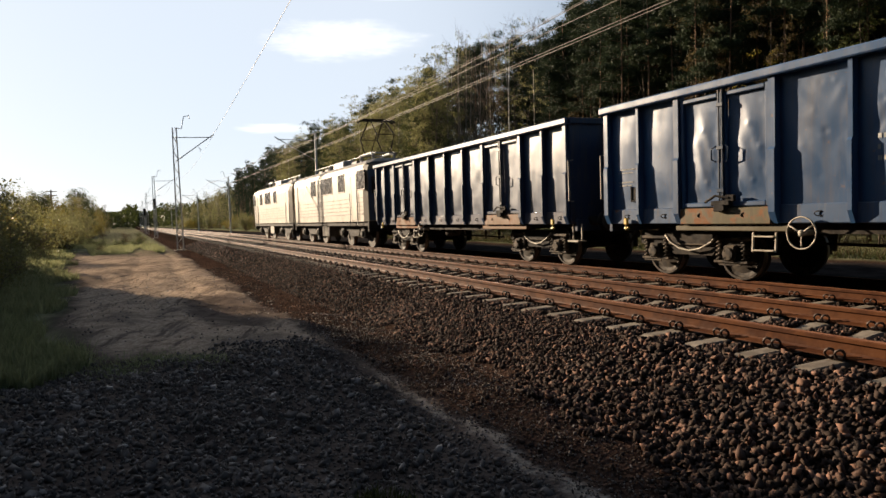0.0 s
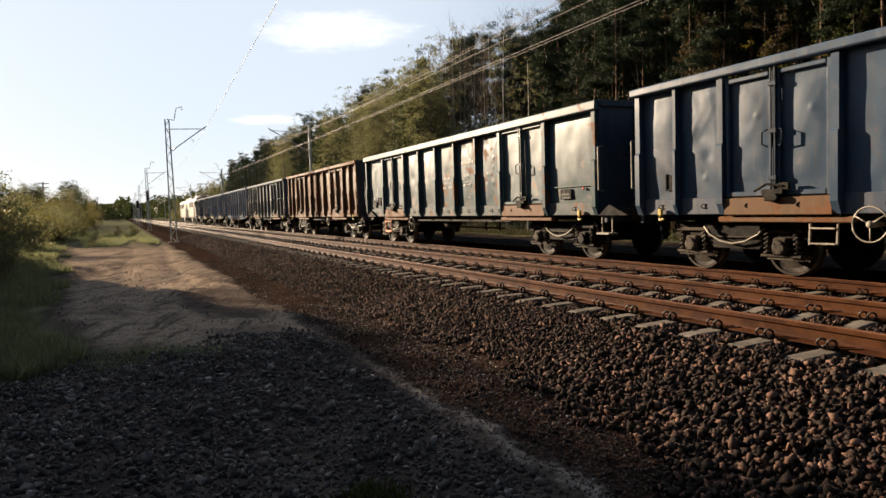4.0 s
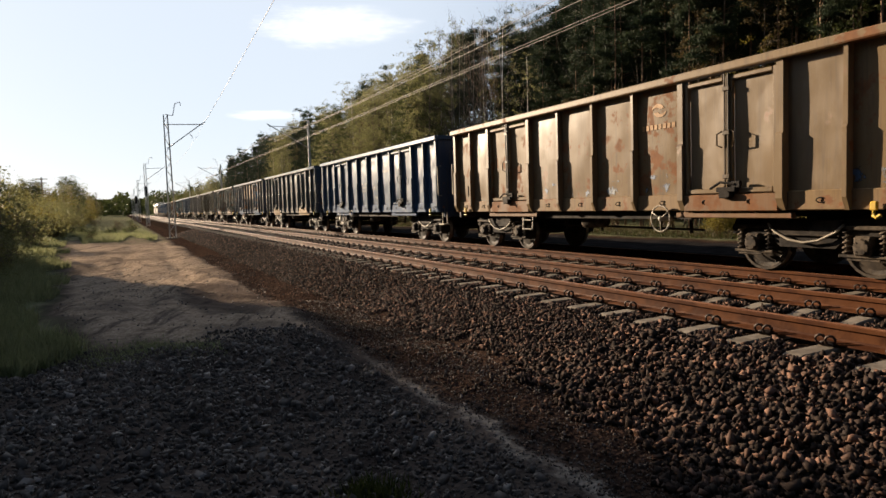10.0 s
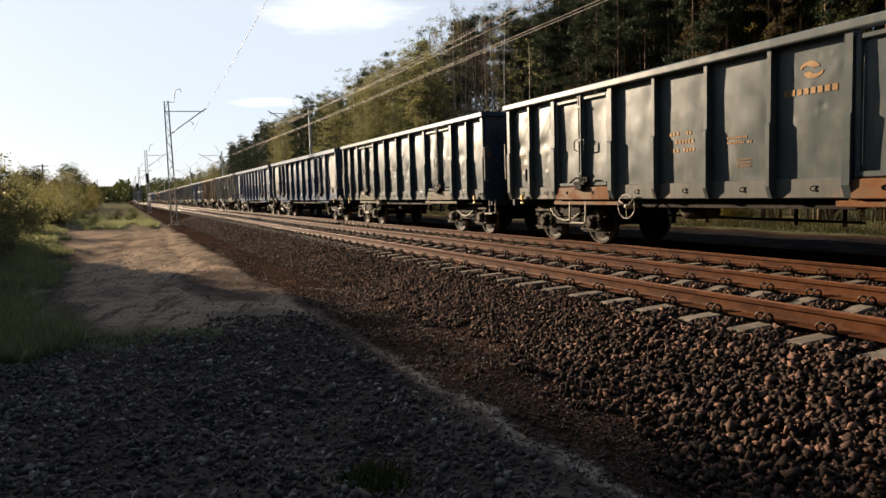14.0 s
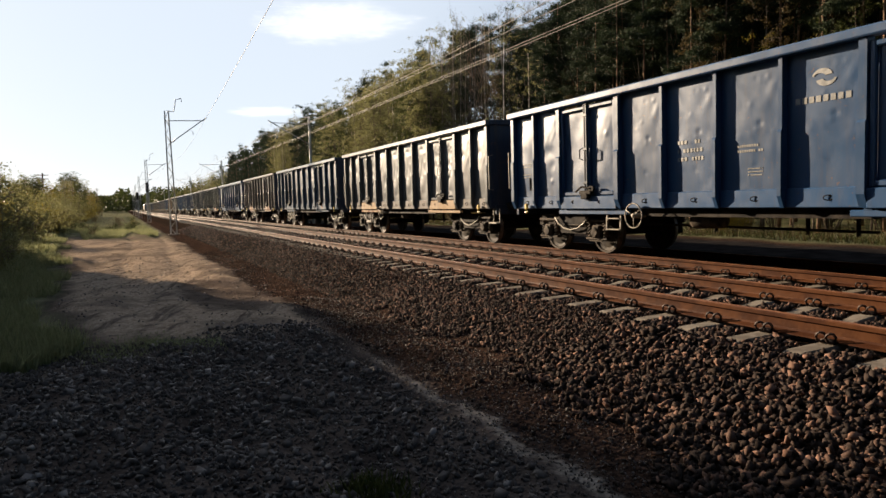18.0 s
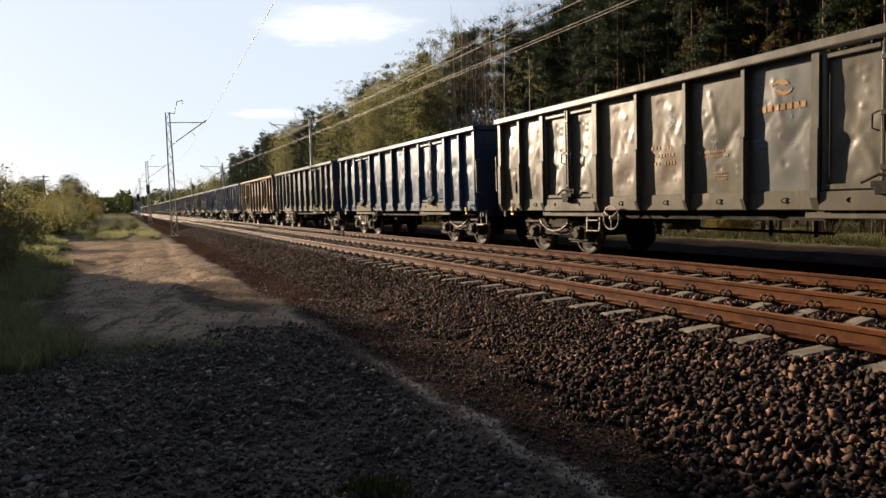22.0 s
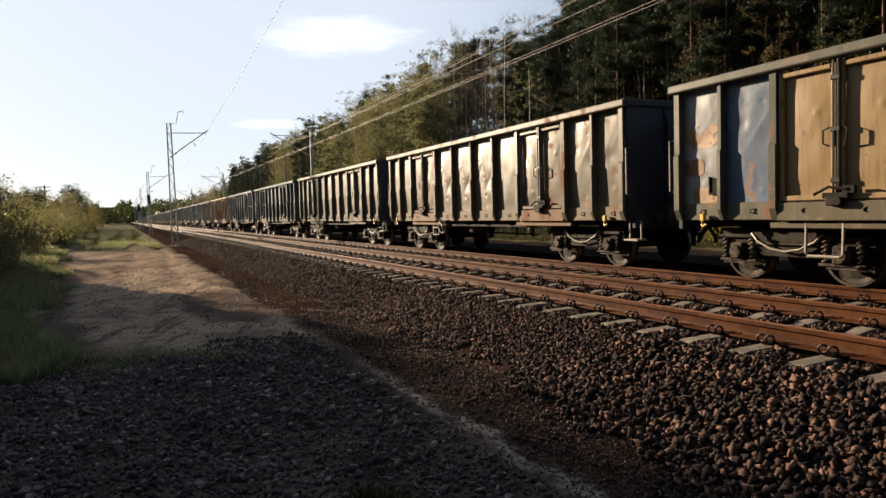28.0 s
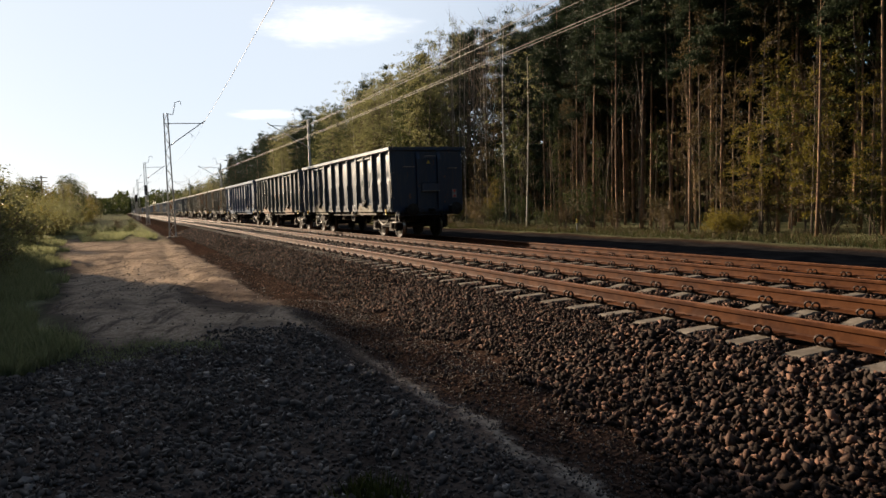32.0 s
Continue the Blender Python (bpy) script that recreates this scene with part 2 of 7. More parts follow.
def part(name, me, parent, at=(0, 0, 0), label="", color=None):
    """Links a mesh as one part under a thing or a part."""
    ob = new(name, me)
    ob.parent = parent
    ob.location = at
    if label:
        ob["label"] = label
    if color:
        ob.color = color
    return ob


def fast_mesh(name, v, f, mat):
    """A mesh straight from arrays of points and triangles."""
    me = bpy.data.meshes.new(name)
    me.vertices.add(len(v))
    me.vertices.foreach_set("co", np.asarray(v, dtype=np.float32).ravel())
    f = np.asarray(f, dtype=np.int32)
    k = f.shape[1]
    me.loops.add(f.size)
    me.loops.foreach_set("vertex_index", f.ravel())
    me.polygons.add(len(f))
    me.polygons.foreach_set("loop_start", np.arange(0, f.size, k, dtype=np.int32))
    me.polygons.foreach_set("loop_total", np.full(len(f), k, dtype=np.int32))
    me.update(calc_edges=True)
    me.materials.append(mat)
    return me


# ---- the plan: x across, y along the track, z up from the near track's rail head ----
NEAR_X, FAR_X, FAR_Z = 6.107, 10.301, -0.168
HALF = 0.7535  # half the distance of the rail heads

GX = [-1500, -400, -60, -15, -5, -2.2, 2.0, 2.7, 3.40, 4.72, 7.55, 8.75, 11.95, 12.95, 18.4, 19.4, 24, 60, 400, 1500]
GZ = [3.0, 1.5, 0.9, 0.2, -0.30, -0.52, -0.60, -0.66, -0.60, -0.23, -0.23, -0.40, -0.40, -0.64, -0.62, -0.50, -0.35, 0.2, 1.0, 2.0]


def relief(x, y):
    """The unevenness of the ground beside the tracks."""
    near = np.clip((x + 12) / 2, 0, 1) * np.clip((3.45 - x) / 0.4, 0, 1) * np.clip((70 - y) / 20, 0, 1)
    h = 0.045 * np.sin(0.9 * x + 0.5 * y + 1) + 0.04 * np.sin(1.7 * x - 0.8 * y) + 0.022 * np.sin(3.1 * y + 1.3 * x) * np.sin(2.3 * x) + 0.016 * np.sin(5.3 * x + 4.1 * y)
    ruts = -0.05 * (np.exp(-((x - 0.1 - 0.25 * np.sin(0.2 * y)) / 0.22) ** 2) + np.exp(-((x - 1.6 - 0.25 * np.sin(0.2 * y)) / 0.22) ** 2)) * np.clip((y - 9) / 3, 0, 1)
    furrow = 0.030 * np.sin(8.5 * (0.93 * x + 0.36 * y) + 1.6 * np.sin(0.9 * y)) * (0.5 + 0.5 * np.sin(1.3 * x - 0.7 * y)) * np.clip((y - 8.5) / 2, 0, 1) * np.clip((34 - y) / 6, 0, 1)
    ruts = ruts + furrow
    far = np.clip((x - 12.9) / 0.5, 0, 1) * np.clip((60 - x) / 5, 0, 1)
    return near * (h + ruts) + far * (0.025 * np.sin(1.1 * x + 0.7 * y) + 0.02 * np.sin(2.7 * x - 1.9 * y))


def ground_h(x, y):
    return np.interp(x, GX, GZ) + relief(np.asarray(x, float), np.asarray(y, float))


def ground_z(x, y=0.0):
    return float(ground_h(x, y))


def ground_material():
    k = Mat("ground_soil_sand_cinder")
    p = k.where()
    sep = k.node("ShaderNodeSeparateXYZ", Vector=p)
    x, y = sep.outputs[0], sep.outputs[1]
    mid, fine = k.noise(p, 1.6, 6), k.noise(p, 14, 6)
    wob = k.math("MULTIPLY", k.math("SUBTRACT", k.noise(p, 0.5, 6, 0.65), 0.5), 3.0)
    soil = k.mix(k.step(mid, 0.35, 0.65), (0.042, 0.032, 0.028), (0.100, 0.076, 0.063))
    soil = k.mix(k.step(k.cells(p, 28, "Distance"), 0.0, 0.5), k.mix(0.5, soil, (0.07, 0.06, 0.054)), soil)
    sand = k.mix(k.step(fine, 0.3, 0.7), (0.27, 0.20, 0.143), (0.41, 0.315, 0.232))
    clod = k.step(k.noise(p, 5.5, 5, 0.6), 0.52, 0.66)
    sand = k.mix(k.math("MULTIPLY", clod, 0.6), sand, (0.12, 0.085, 0.06))
    jag = k.math("MULTIPLY", k.math("SUBTRACT", k.noise(p, 1.1, 6, 0.7), 0.5), 2.2)
    left = k.math("ADD", k.math("MULTIPLY", y, -0.068), -0.1)  # the sand widens away from the camera
    m_sand = k.math("MULTIPLY", k.step(k.math("SUBTRACT", k.math("ADD", x, k.math("MULTIPLY", wob, 0.5)), left), -0.25, 0.35), k.step(k.math("ADD", x, k.math("MULTIPLY", jag, 0.6)), 2.15, 2.6, 1, 0))
    near = k.math("ADD", 9.1, k.math("MULTIPLY", k.math("SUBTRACT", 0.9, x), 0.75))
    near = k.math("MAXIMUM", near, 8.9)
    yw = k.math("ADD", k.math("SUBTRACT", y, near), k.math("ADD", jag, k.math("MULTIPLY", wob, 0.5)))
    m_sand = k.math("MULTIPLY", m_sand, k.math("MULTIPLY", k.step(yw, -0.5, 0.7), k.step(k.math("ADD", y, k.math("MULTIPLY", wob, 4.0)), 36, 52, 1, 0.25)))
    dark_patch = k.step(k.math("ADD", k.noise(p, 0.28, 5), k.math("MULTIPLY", k.math("SUBTRACT", mid, 0.5), 0.3)), 0.52, 0.62)
    ruts = k.noise(k.scaled(k.turned(p, 24.0), (2.6, 0.35, 1)), 1.4, 7, 0.74)
    dark_patch = k.math("MAXIMUM", k.math("MULTIPLY", dark_patch, 0.7), k.step(ruts, 0.50, 0.64))
    m_sand = k.math("MULTIPLY", m_sand, k.math("SUBTRACT", 1.0, k.math("MULTIPLY", dark_patch, 0.8)))
    # dark oval: the bushes' shadow on the sand, put into the colour
    bush_shade = k.math("ADD", k.math("POWER", k.math("DIVIDE", k.math("SUBTRACT", x, 1.75), 0.95), 2.0), k.math("POWER", k.math("DIVIDE", k.math("SUBTRACT", y, 14.3), 3.4), 2.0))
    bush_shade = k.step(k.math("ADD", bush_shade, k.math("MULTIPLY", jag, 0.7)), 0.45, 1.1, 0.8, 0.0)
    m_sand = k.math("MULTIPLY", m_sand, k.math("SUBTRACT", 1.0, bush_shade))
    c = k.mix(k.math("MULTIPLY", m_sand, 0.94), soil, sand)
    wig = k.math("MULTIPLY", k.math("SUBTRACT", k.noise(p, 2.2, 6, 0.7), 0.5), 0.9)
    toe = k.mix(k.step(k.cells(p, 34), 0.2, 0.8), (0.019, 0.0118, 0.0088), (0.056, 0.034, 0.025))
    c = k.mix(k.step(k.math("ADD", x, wig), 2.35, 2.75), c, toe)
    path = k.math("MULTIPLY", k.step(k.math("ABSOLUTE", k.math("SUBTRACT", k.math("ADD", x, k.math("MULTIPLY", k.math("ADD", wig, k.math("MULTIPLY", wob, 0.12)), 0.6)), 2.48)), 0.01, 0.10, 1, 0), k.step(k.math("ADD", y, k.math("MULTIPLY", wig, 3.0)), 6.3, 8.2, 1, 0.15))
    c = k.mix(k.math("MULTIPLY", path, k.math("MULTIPLY", k.step(fine, 0.35, 0.6, 0.5, 0.95), k.step(k.noise(p, 0.9, 4), 0.36, 0.56, 0.25, 1.0))), c, (0.27, 0.225, 0.185))
    grass = k.mix(k.step(mid, 0.35, 0.7), (0.12, 0.13, 0.066), (0.21, 0.20, 0.115))
    m_left = k.math("MAXIMUM", k.step(k.math("SUBTRACT", k.math("ADD", x, k.math("MULTIPLY", wob, 0.6)), left), -0.9, 0.1, 1, 0), k.math("MULTIPLY", k.math("MULTIPLY", k.step(k.math("ADD", y, k.math("MULTIPLY", wob, 5.0)), 38, 58), k.step(x, 2.2, 2.6, 1, 0)), k.step(mid, 0.40, 0.52)))
    m_left = k.math("MULTIPLY", m_left, k.step(k.math("ADD", y, wob), 7.5, 10.0))
    m_right = k.step(k.math("ADD", x, k.math("MULTIPLY", wob, 0.25)), 18.6, 19.3)
    c = k.mix(k.math("MAXIMUM", m_left, m_right), c, grass)
    ball = k.mix(k.step(k.cells(p, 22), 0.2, 0.8), (0.012, 0.009, 0.007), (0.034, 0.022, 0.016))
    m_ball = k.math("MULTIPLY", k.step(k.math("ADD", x, wig), 3.4, 3.8), k.step(x, 12.7, 13.0, 1, 0))
    c = k.mix(m_ball, c, ball)
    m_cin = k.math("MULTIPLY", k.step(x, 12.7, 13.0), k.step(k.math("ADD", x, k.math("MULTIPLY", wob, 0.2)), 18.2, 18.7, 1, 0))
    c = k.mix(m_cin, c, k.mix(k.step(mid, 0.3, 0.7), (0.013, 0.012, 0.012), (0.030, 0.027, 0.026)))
    nb = k.bump(k.cells(p, 24, "Distance"), 0.6, 0.03)
    return k.done(c, 1.0, 0.0, k.bump(k.noise(p, 5, 6), 0.6, 0.06, nb), 0.0)


GROUND = ground_material()


def make_ground():
    xs = sorted(set(GX) | set(np.arange(-6, 4, 0.12)) | set(np.arange(4, 13, 0.25)) | {-1000, -200, -100, -40, -25, -10, -8, 14, 16, 20, 22, 28, 35, 45, 100, 200, 800})
    ys = sorted({-1500, -600, -200, -60, -20, -8} | set(np.arange(-4, 20, 0.2)) | set(np.arange(20, 60, 1.0)) | set(np.arange(60, 200, 6)) | {250, 320, 450, 700, 1000, 1500, 2500, 4000})
    X, Y = np.meshgrid(xs, ys)
    Z = ground_h(X, Y)
    n, m = len(xs), len(ys)
    i = np.arange(m - 1)[:, None] * n + np.arange(n - 1)[None, :]
    f = np.stack([i, i + 1, i + n + 1, i + n], -1).reshape(-1, 4)
    g = new("ground", fast_mesh("ground", np.stack([X, Y, Z], -1).reshape(-1, 3), f, GROUND))
    return tagged(g, "dark cindery soil with pale sand, grass edges and a worn path", "ground", kind="structure")


make_ground()

# ---- tracks ----
RAIL_RUST = simple("rail_rust", (0.0432, 0.0132, 0.004), (0.08, 0.028, 0.0088), 5, 0.70, 0.0, 0.35, 0.01, 0.075)
RAIL_TOP = simple("rail_running_steel", (0.168, 0.064, 0.0288), (0.24, 0.1024, 0.0496), 6, 0.6, 0.0, 0.15, 0.01, 0.12)
CONCRETE = simple("sleeper_concrete", (0.135, 0.1125, 0.0885), (0.2175, 0.1837, 0.1462), 7, 0.9, 0.0, 0.4, 0.01, 0.06)
CLIP = simple("fastening_rusty_steel", (0.016, 0.010, 0.008), (0.042, 0.023, 0.015), 20, 0.65, 0.0, 0.3, 0.01, 0.2)


def rail_piece(name, prof, mat):
    ys = [-12, 30, 100, 300, 800]
    n = len(prof)
    vs = [(px, y, pz) for y in ys for px, pz in prof]
    fs = [(i * n + k, i * n + (k + 1) % n, (i + 1) * n + (k + 1) % n, (i + 1) * n + k) for i in range(len(ys) - 1) for k in range(n)]
    fs += [tuple(range(n))[::-1], tuple((len(ys) - 1) * n + k for k in range(n))]
    return Geo().add(vs, fs).mesh(name, mat)


RAIL_FOOT = rail_piece("rail_foot", [(-0.075, -0.172), (0.075, -0.172), (0.075, -0.160), (0.020, -0.142), (0.010, -0.125), (-0.010, -0.125), (-0.020, -0.142), (-0.075, -0.160)], RAIL_RUST)
RAIL_WEB = rail_piece("rail_web", [(-0.010, -0.126), (0.010, -0.126), (0.009, -0.090), (0.010, -0.054), (-0.010, -0.054), (-0.009, -0.090)], RAIL_RUST)
RAIL_HEAD = rail_piece("rail_head", [(-0.010, -0.055), (0.010, -0.055), (0.034, -0.040), (0.036, -0.010), (0.028, -0.001), (-0.028, -0.001), (-0.036, -0.010), (-0.034, -0.040)], RAIL_RUST)
RAIL_FACE = rail_piece("running_surface", [(-0.029, -0.004), (0.029, -0.004), (0.027, 0.0), (-0.027, 0.0)], RAIL_TOP)


def make_rail(x, z, side, track):
    root = new("rail")
    root.location = (x, 0, z)
    for name, me in (("rail_foot", RAIL_FOOT), ("rail_web", RAIL_WEB), ("rail_head", RAIL_HEAD), ("running_surface", RAIL_FACE)):
        part(name, me, root)
    tagged(root, "orange rusty steel rail with a worn running surface", "rail", "rails of the %s track" % track)


for s_ in (-1, 1):
    make_rail(NEAR_X + s_ * HALF, 0.0, s_, "empty")
    make_rail(FAR_X + s_ * HALF, FAR_Z, s_, "train's")


def sleeper_geo(g, x0, y0, z0):
    st = [(-1.30, 0.085, 0.14, -0.215), (-1.24, 0.09, 0.15, -0.196), (-0.55, 0.09, 0.15, -0.184), (-0.35, 0.08, 0.13, -0.215), (0.35, 0.08, 0.13, -0.215), (0.55, 0.09, 0.15, -0.184), (1.24, 0.09, 0.15, -0.196), (1.30, 0.085, 0.14, -0.215)]
    vs, fs = [], []
    for x, a, b, z in st:
        vs += [(x0 + x, y0 - b, z0 - 0.40), (x0 + x, y0 - a, z0 + z - 0.012), (x0 + x, y0 - a + 0.012, z0 + z), (x0 + x, y0 + a - 0.012, z0 + z), (x0 + x, y0 + a, z0 + z - 0.012), (x0 + x, y0 + b, z0 - 0.40)]
    for i in range(len(st) - 1):
        for k in range(6):
            l = (k + 1) % 6
            fs.append((i * 6 + k, i * 6 + l, i * 6 + 6 + l, i * 6 + 6 + k))
    fs += [tuple(range(6))[::-1], tuple(len(vs) - 6 + k for k in range(6))]
    return g.add(vs, fs)


def clip_geo(g, x, y, z, s, n=5):
    """A spring clip beside the rail foot: two loops of round bar on a shoulder. s: the side of the rail."""
    g.box(x + s * 0.075 - 0.03, y - 0.06, z - 0.19, x + s * 0.075 + 0.045, y + 0.06, z - 0.15, 0.006)
    for d in (-1, 1):
        pts = []
        for i in range(9):
            t = 2 * math.pi * i / 9
            pts.append((x + s * (0.112 + 0.018 * math.cos(t)), y + d * 0.044 + 0.034 * math.cos(t), z - 0.132 + 0.040 * math.sin(t)))
        g.tube(pts, 0.012, n, True)
    return g


SLEEPER0 = 3.657
sleeper_me = sleeper_geo(Geo(), 0, 0, 0).mesh("sleeper", CONCRETE)
clip_me = {s: clip_geo(Geo(), 0, 0, 0, s).mesh("rail_fastening", CLIP, True) for s in (-1, 1)}


def make_sleepers(xc, z, first, last, with_clips, track):
    for k in range(first, last):
        y = SLEEPER0 + 0.6 * k
        ob = new("sleeper", sleeper_me)
        ob.matrix_basis = pose(xc + random.uniform(-0.012, 0.012), y, z + random.uniform(-0.006, 0.003), 0, 0, random.uniform(-0.5, 0.5))
        tagged(ob, "pale weathered concrete sleeper bedded in ballast", "sleeper", "sleepers of the %s track" % track)
        if k < with_clips:
            for rx in (-HALF, HALF):
                for s in (-1, 1):
                    part("rail_fastening", clip_me[s], ob, (rx, 0, 0))


make_sleepers(NEAR_X, 0.0, -24, 100, 44, "empty")
make_sleepers(FAR_X, FAR_Z, -24, 84, 40, "train's")


def far_track():
    g, c = Geo(), Geo()
    for xc, z, k0, kc in ((NEAR_X, 0.0, 100, 44), (FAR_X, FAR_Z, 84, 40)):
        for k in range(k0, 330):
            sleeper_geo(g, xc, SLEEPER0 + 0.6 * k, z)
        for k in range(kc, 120):
            for rx in (-HALF, HALF):
                for s in (-1, 1):
                    y = SLEEPER0 + 0.6 * k
                    for d in (-1, 1):
                        c.box(xc + rx + s * 0.115 - 0.035, y + d * 0.045 - 0.03, z - 0.17, xc + rx + s * 0.115 + 0.035, y + d * 0.045 + 0.03, z - 0.085, 0.012)
    tagged(new("distant_sleepers", g.mesh("distant_sleepers", CONCRETE)), "rows of concrete sleepers running into the distance", "sleepers", kind="stuff")
    tagged(new("distant_fastenings", c.mesh("distant_fastenings", CLIP)), "rows of rusty rail fastenings running into the distance", "rail fastenings", kind="stuff")


far_track()

# ---- the train: wagon space has y forward, z from the rail head, x = -1.4 the side towards the camera ----
SHEET, SILL_Z, TOP_Z = 1.37, 1.28, 3.23


SURFACE = {}


def sheet_mesh(name, w, z0, z1, dent, seed, x=-SHEET):
    """A side sheet between two ribs, bulged and dented, w wide round y = 0."""
    rng = np.random.default_rng(seed)
    hard = dent > 0.0075
    cell = 0.034 if hard else 0.055
    nu, nv = max(10, int(w / cell)), int((z1 - z0) / cell) + 2
    A, B = np.meshgrid(np.linspace(0, 1, nu + 1), np.linspace(0, 1, nv + 1))
    Y, Z = (A - 0.5) * w, z0 + (z1 - z0) * B
    edge = np.minimum(1, 6 * np.minimum(A, 1 - A)) * np.minimum(1, 8 * np.minimum(B, 1 - B))
    D = rng.uniform(-0.6, 1.0) * 0.024 * np.sin(math.pi * A) * np.sin(math.pi * B)
    # broad dents
    for _ in range(int(4 + 300 * dent)):
        sy, sz, r, h = rng.uniform(-w / 2, w / 2), rng.uniform(z0, z1), rng.uniform(0.06, 0.32), rng.uniform(-1.1, 0.7) * dent
        D += h * np.exp(-2 * ((Y - sy) ** 2 + (Z - sz) ** 2) / (r * r))
    # long slanting folds
    for _ in range(int(620 * dent) if hard else 1):
        sy, sz, lean = rng.uniform(-w / 2, w / 2), rng.uniform(z0, z1), rng.uniform(-0.8, 0.8)
        D += rng.uniform(-0.6, 0.8) * dent * np.exp(-((Y - sy - lean * (Z - sz)) / rng.uniform(0.04, 0.10)) ** 2 - ((Z - sz) / rng.uniform(0.15, 0.45)) ** 2)
    # knocks from the load, pushed outward
    for _ in range(int(w * 1500 * dent) if hard else int(w * 260 * dent)):
        sy, sz = rng.uniform(-w / 2, w / 2), z0 + (z1 - z0) * rng.random() ** 1.25
        r, h = rng.uniform(0.035, 0.080), rng.uniform(0.2, 1.0) ** 1.6 * min(dent, 0.012) * (1 if rng.random() < 0.75 else -1)
        D += h * np.clip(1 - ((Y - sy) ** 2 + (Z - sz) ** 2) / (r * r), 0, 1) ** 2
    D += np.array([0.006 * noise.noise(Vector((y * 3 + seed, z * 2, seed * 0.7))) for y, z in zip(Y.ravel(), Z.ravel())]).reshape(Y.shape)
    grid = x - D * edge
    n = nu + 1
    vs = [tuple(p) for p in np.stack([grid, Y, Z], -1).reshape(-1, 3)]
    fs = [(j * n + i, j * n + i + 1, (j + 1) * n + i + 1, (j + 1) * n + i) for j in range(nv) for i in range(nu)]
    # a back sheet gives the plate its thickness
    m = len(vs)
    vs += [(x + 0.05, -w / 2, z0), (x + 0.05, w / 2, z0), (x + 0.05, w / 2, z1), (x + 0.05, -w / 2, z1)]
    fs.append((m, m + 3, m + 2, m + 1))
    fs += [(0, m, m + 1, nu), (nv * n, nv * n + nu, m + 2, m + 3)]
    me = Geo().add(vs, fs).mesh(name, PAINT, True)
    SURFACE[me.name] = (grid, w, z0, z1)
    return me


def lay_on(me, sheet, dy, z):
    """A copy of a flat mark, laid onto a dented sheet: dy from the sheet's middle, at height z."""
    grid, w, z0, z1 = SURFACE[sheet.name]
    nv, nu = grid.shape[0] - 1, grid.shape[1] - 1
    out = me.copy()
    for v in out.vertices:
        a = min(max(((v.co.y + dy) / w + 0.5) * nu, 0), nu - 1e-4)
        b = min(max((v.co.z + z - z0) / (z1 - z0) * nv, 0), nv - 1e-4)
        i, j = int(a), int(b)
        a, b = a - i, b - j
        x = (grid[j, i] * (1 - a) + grid[j, i + 1] * a) * (1 - b) + (grid[j + 1, i] * (1 - a) + grid[j + 1, i + 1] * a) * b
        v.co.x += x - 0.005
    return out


POOL = {}


def sheet_pool(w, z0, z1, kind, count, dent):
    key = (round(w, 3), kind)
    if key not in POOL:
        POOL[key] = [sheet_mesh("sheet", w, z0, z1, (0.18, 0.24, 0.35, 0.5, 0.8, 1.15)[i] * dent, 100 + 17 * i + int(w * 50)) for i in range(count)]
    return POOL[key]


def rib_mesh(wd=0.10):
    return Geo().prism([(-1.36, 3.235), (-1.488, 3.235), (-1.49, 2.16), (-1.515, 2.12), (-1.515, 1.18), (-1.44, 1.0), (-1.33, 1.0), (-1.33, 3.235)], -wd / 2, wd / 2, "y").mesh("rib", PAINT)


def wheel_geo(r=0.46):
    g = Geo()
    for s in (-1, 1):
        prof = [(0.68, 0.09), (0.69, 0.20), (0.725, 0.34), (0.705, 0.40), (0.685, 0.425), (0.685, r + 0.028), (0.715, r + 0.028), (0.725, r), (0.82, r - 0.006), (0.82, 0.415), (0.80, 0.40), (0.775, 0.34), (0.80, 0.20), (0.83, 0.13), (0.83, 0.09)]
        g.lathe([(s * h, q) for h, q in prof], "x", 28)
    g.lathe([(-0.98, 0.06), (-0.83, 0.08), (0.83, 0.08), (0.98, 0.06)], "x", 10)
    return g


def wheel_mesh(name, r=0.46):
    me = wheel_geo(r).mesh(name, WHEEL)
    me.materials.append(TREAD)
    me.materials.append(WHEEL_RIM)
    for p in me.polygons:
        c = p.center
        if abs(p.normal.x) < 0.5 and r - 0.02 < math.hypot(c.y, c.z) < r + 0.01:
            p.material_index = 1
        elif math.hypot(c.y, c.z) > 0.72 * r:
            p.material_index = 2
    return me


def spring_geo(g, x, y, z0, z1, r=0.06, turns=5):
    pts = [(x + r * math.cos(t), y + r * math.sin(t), z0 + (z1 - z0) * i / (turns * 8)) for i in range(turns * 8 + 1) for t in (2 * math.pi * i / 8,)]
    return g.tube(pts, 0.017, 5)


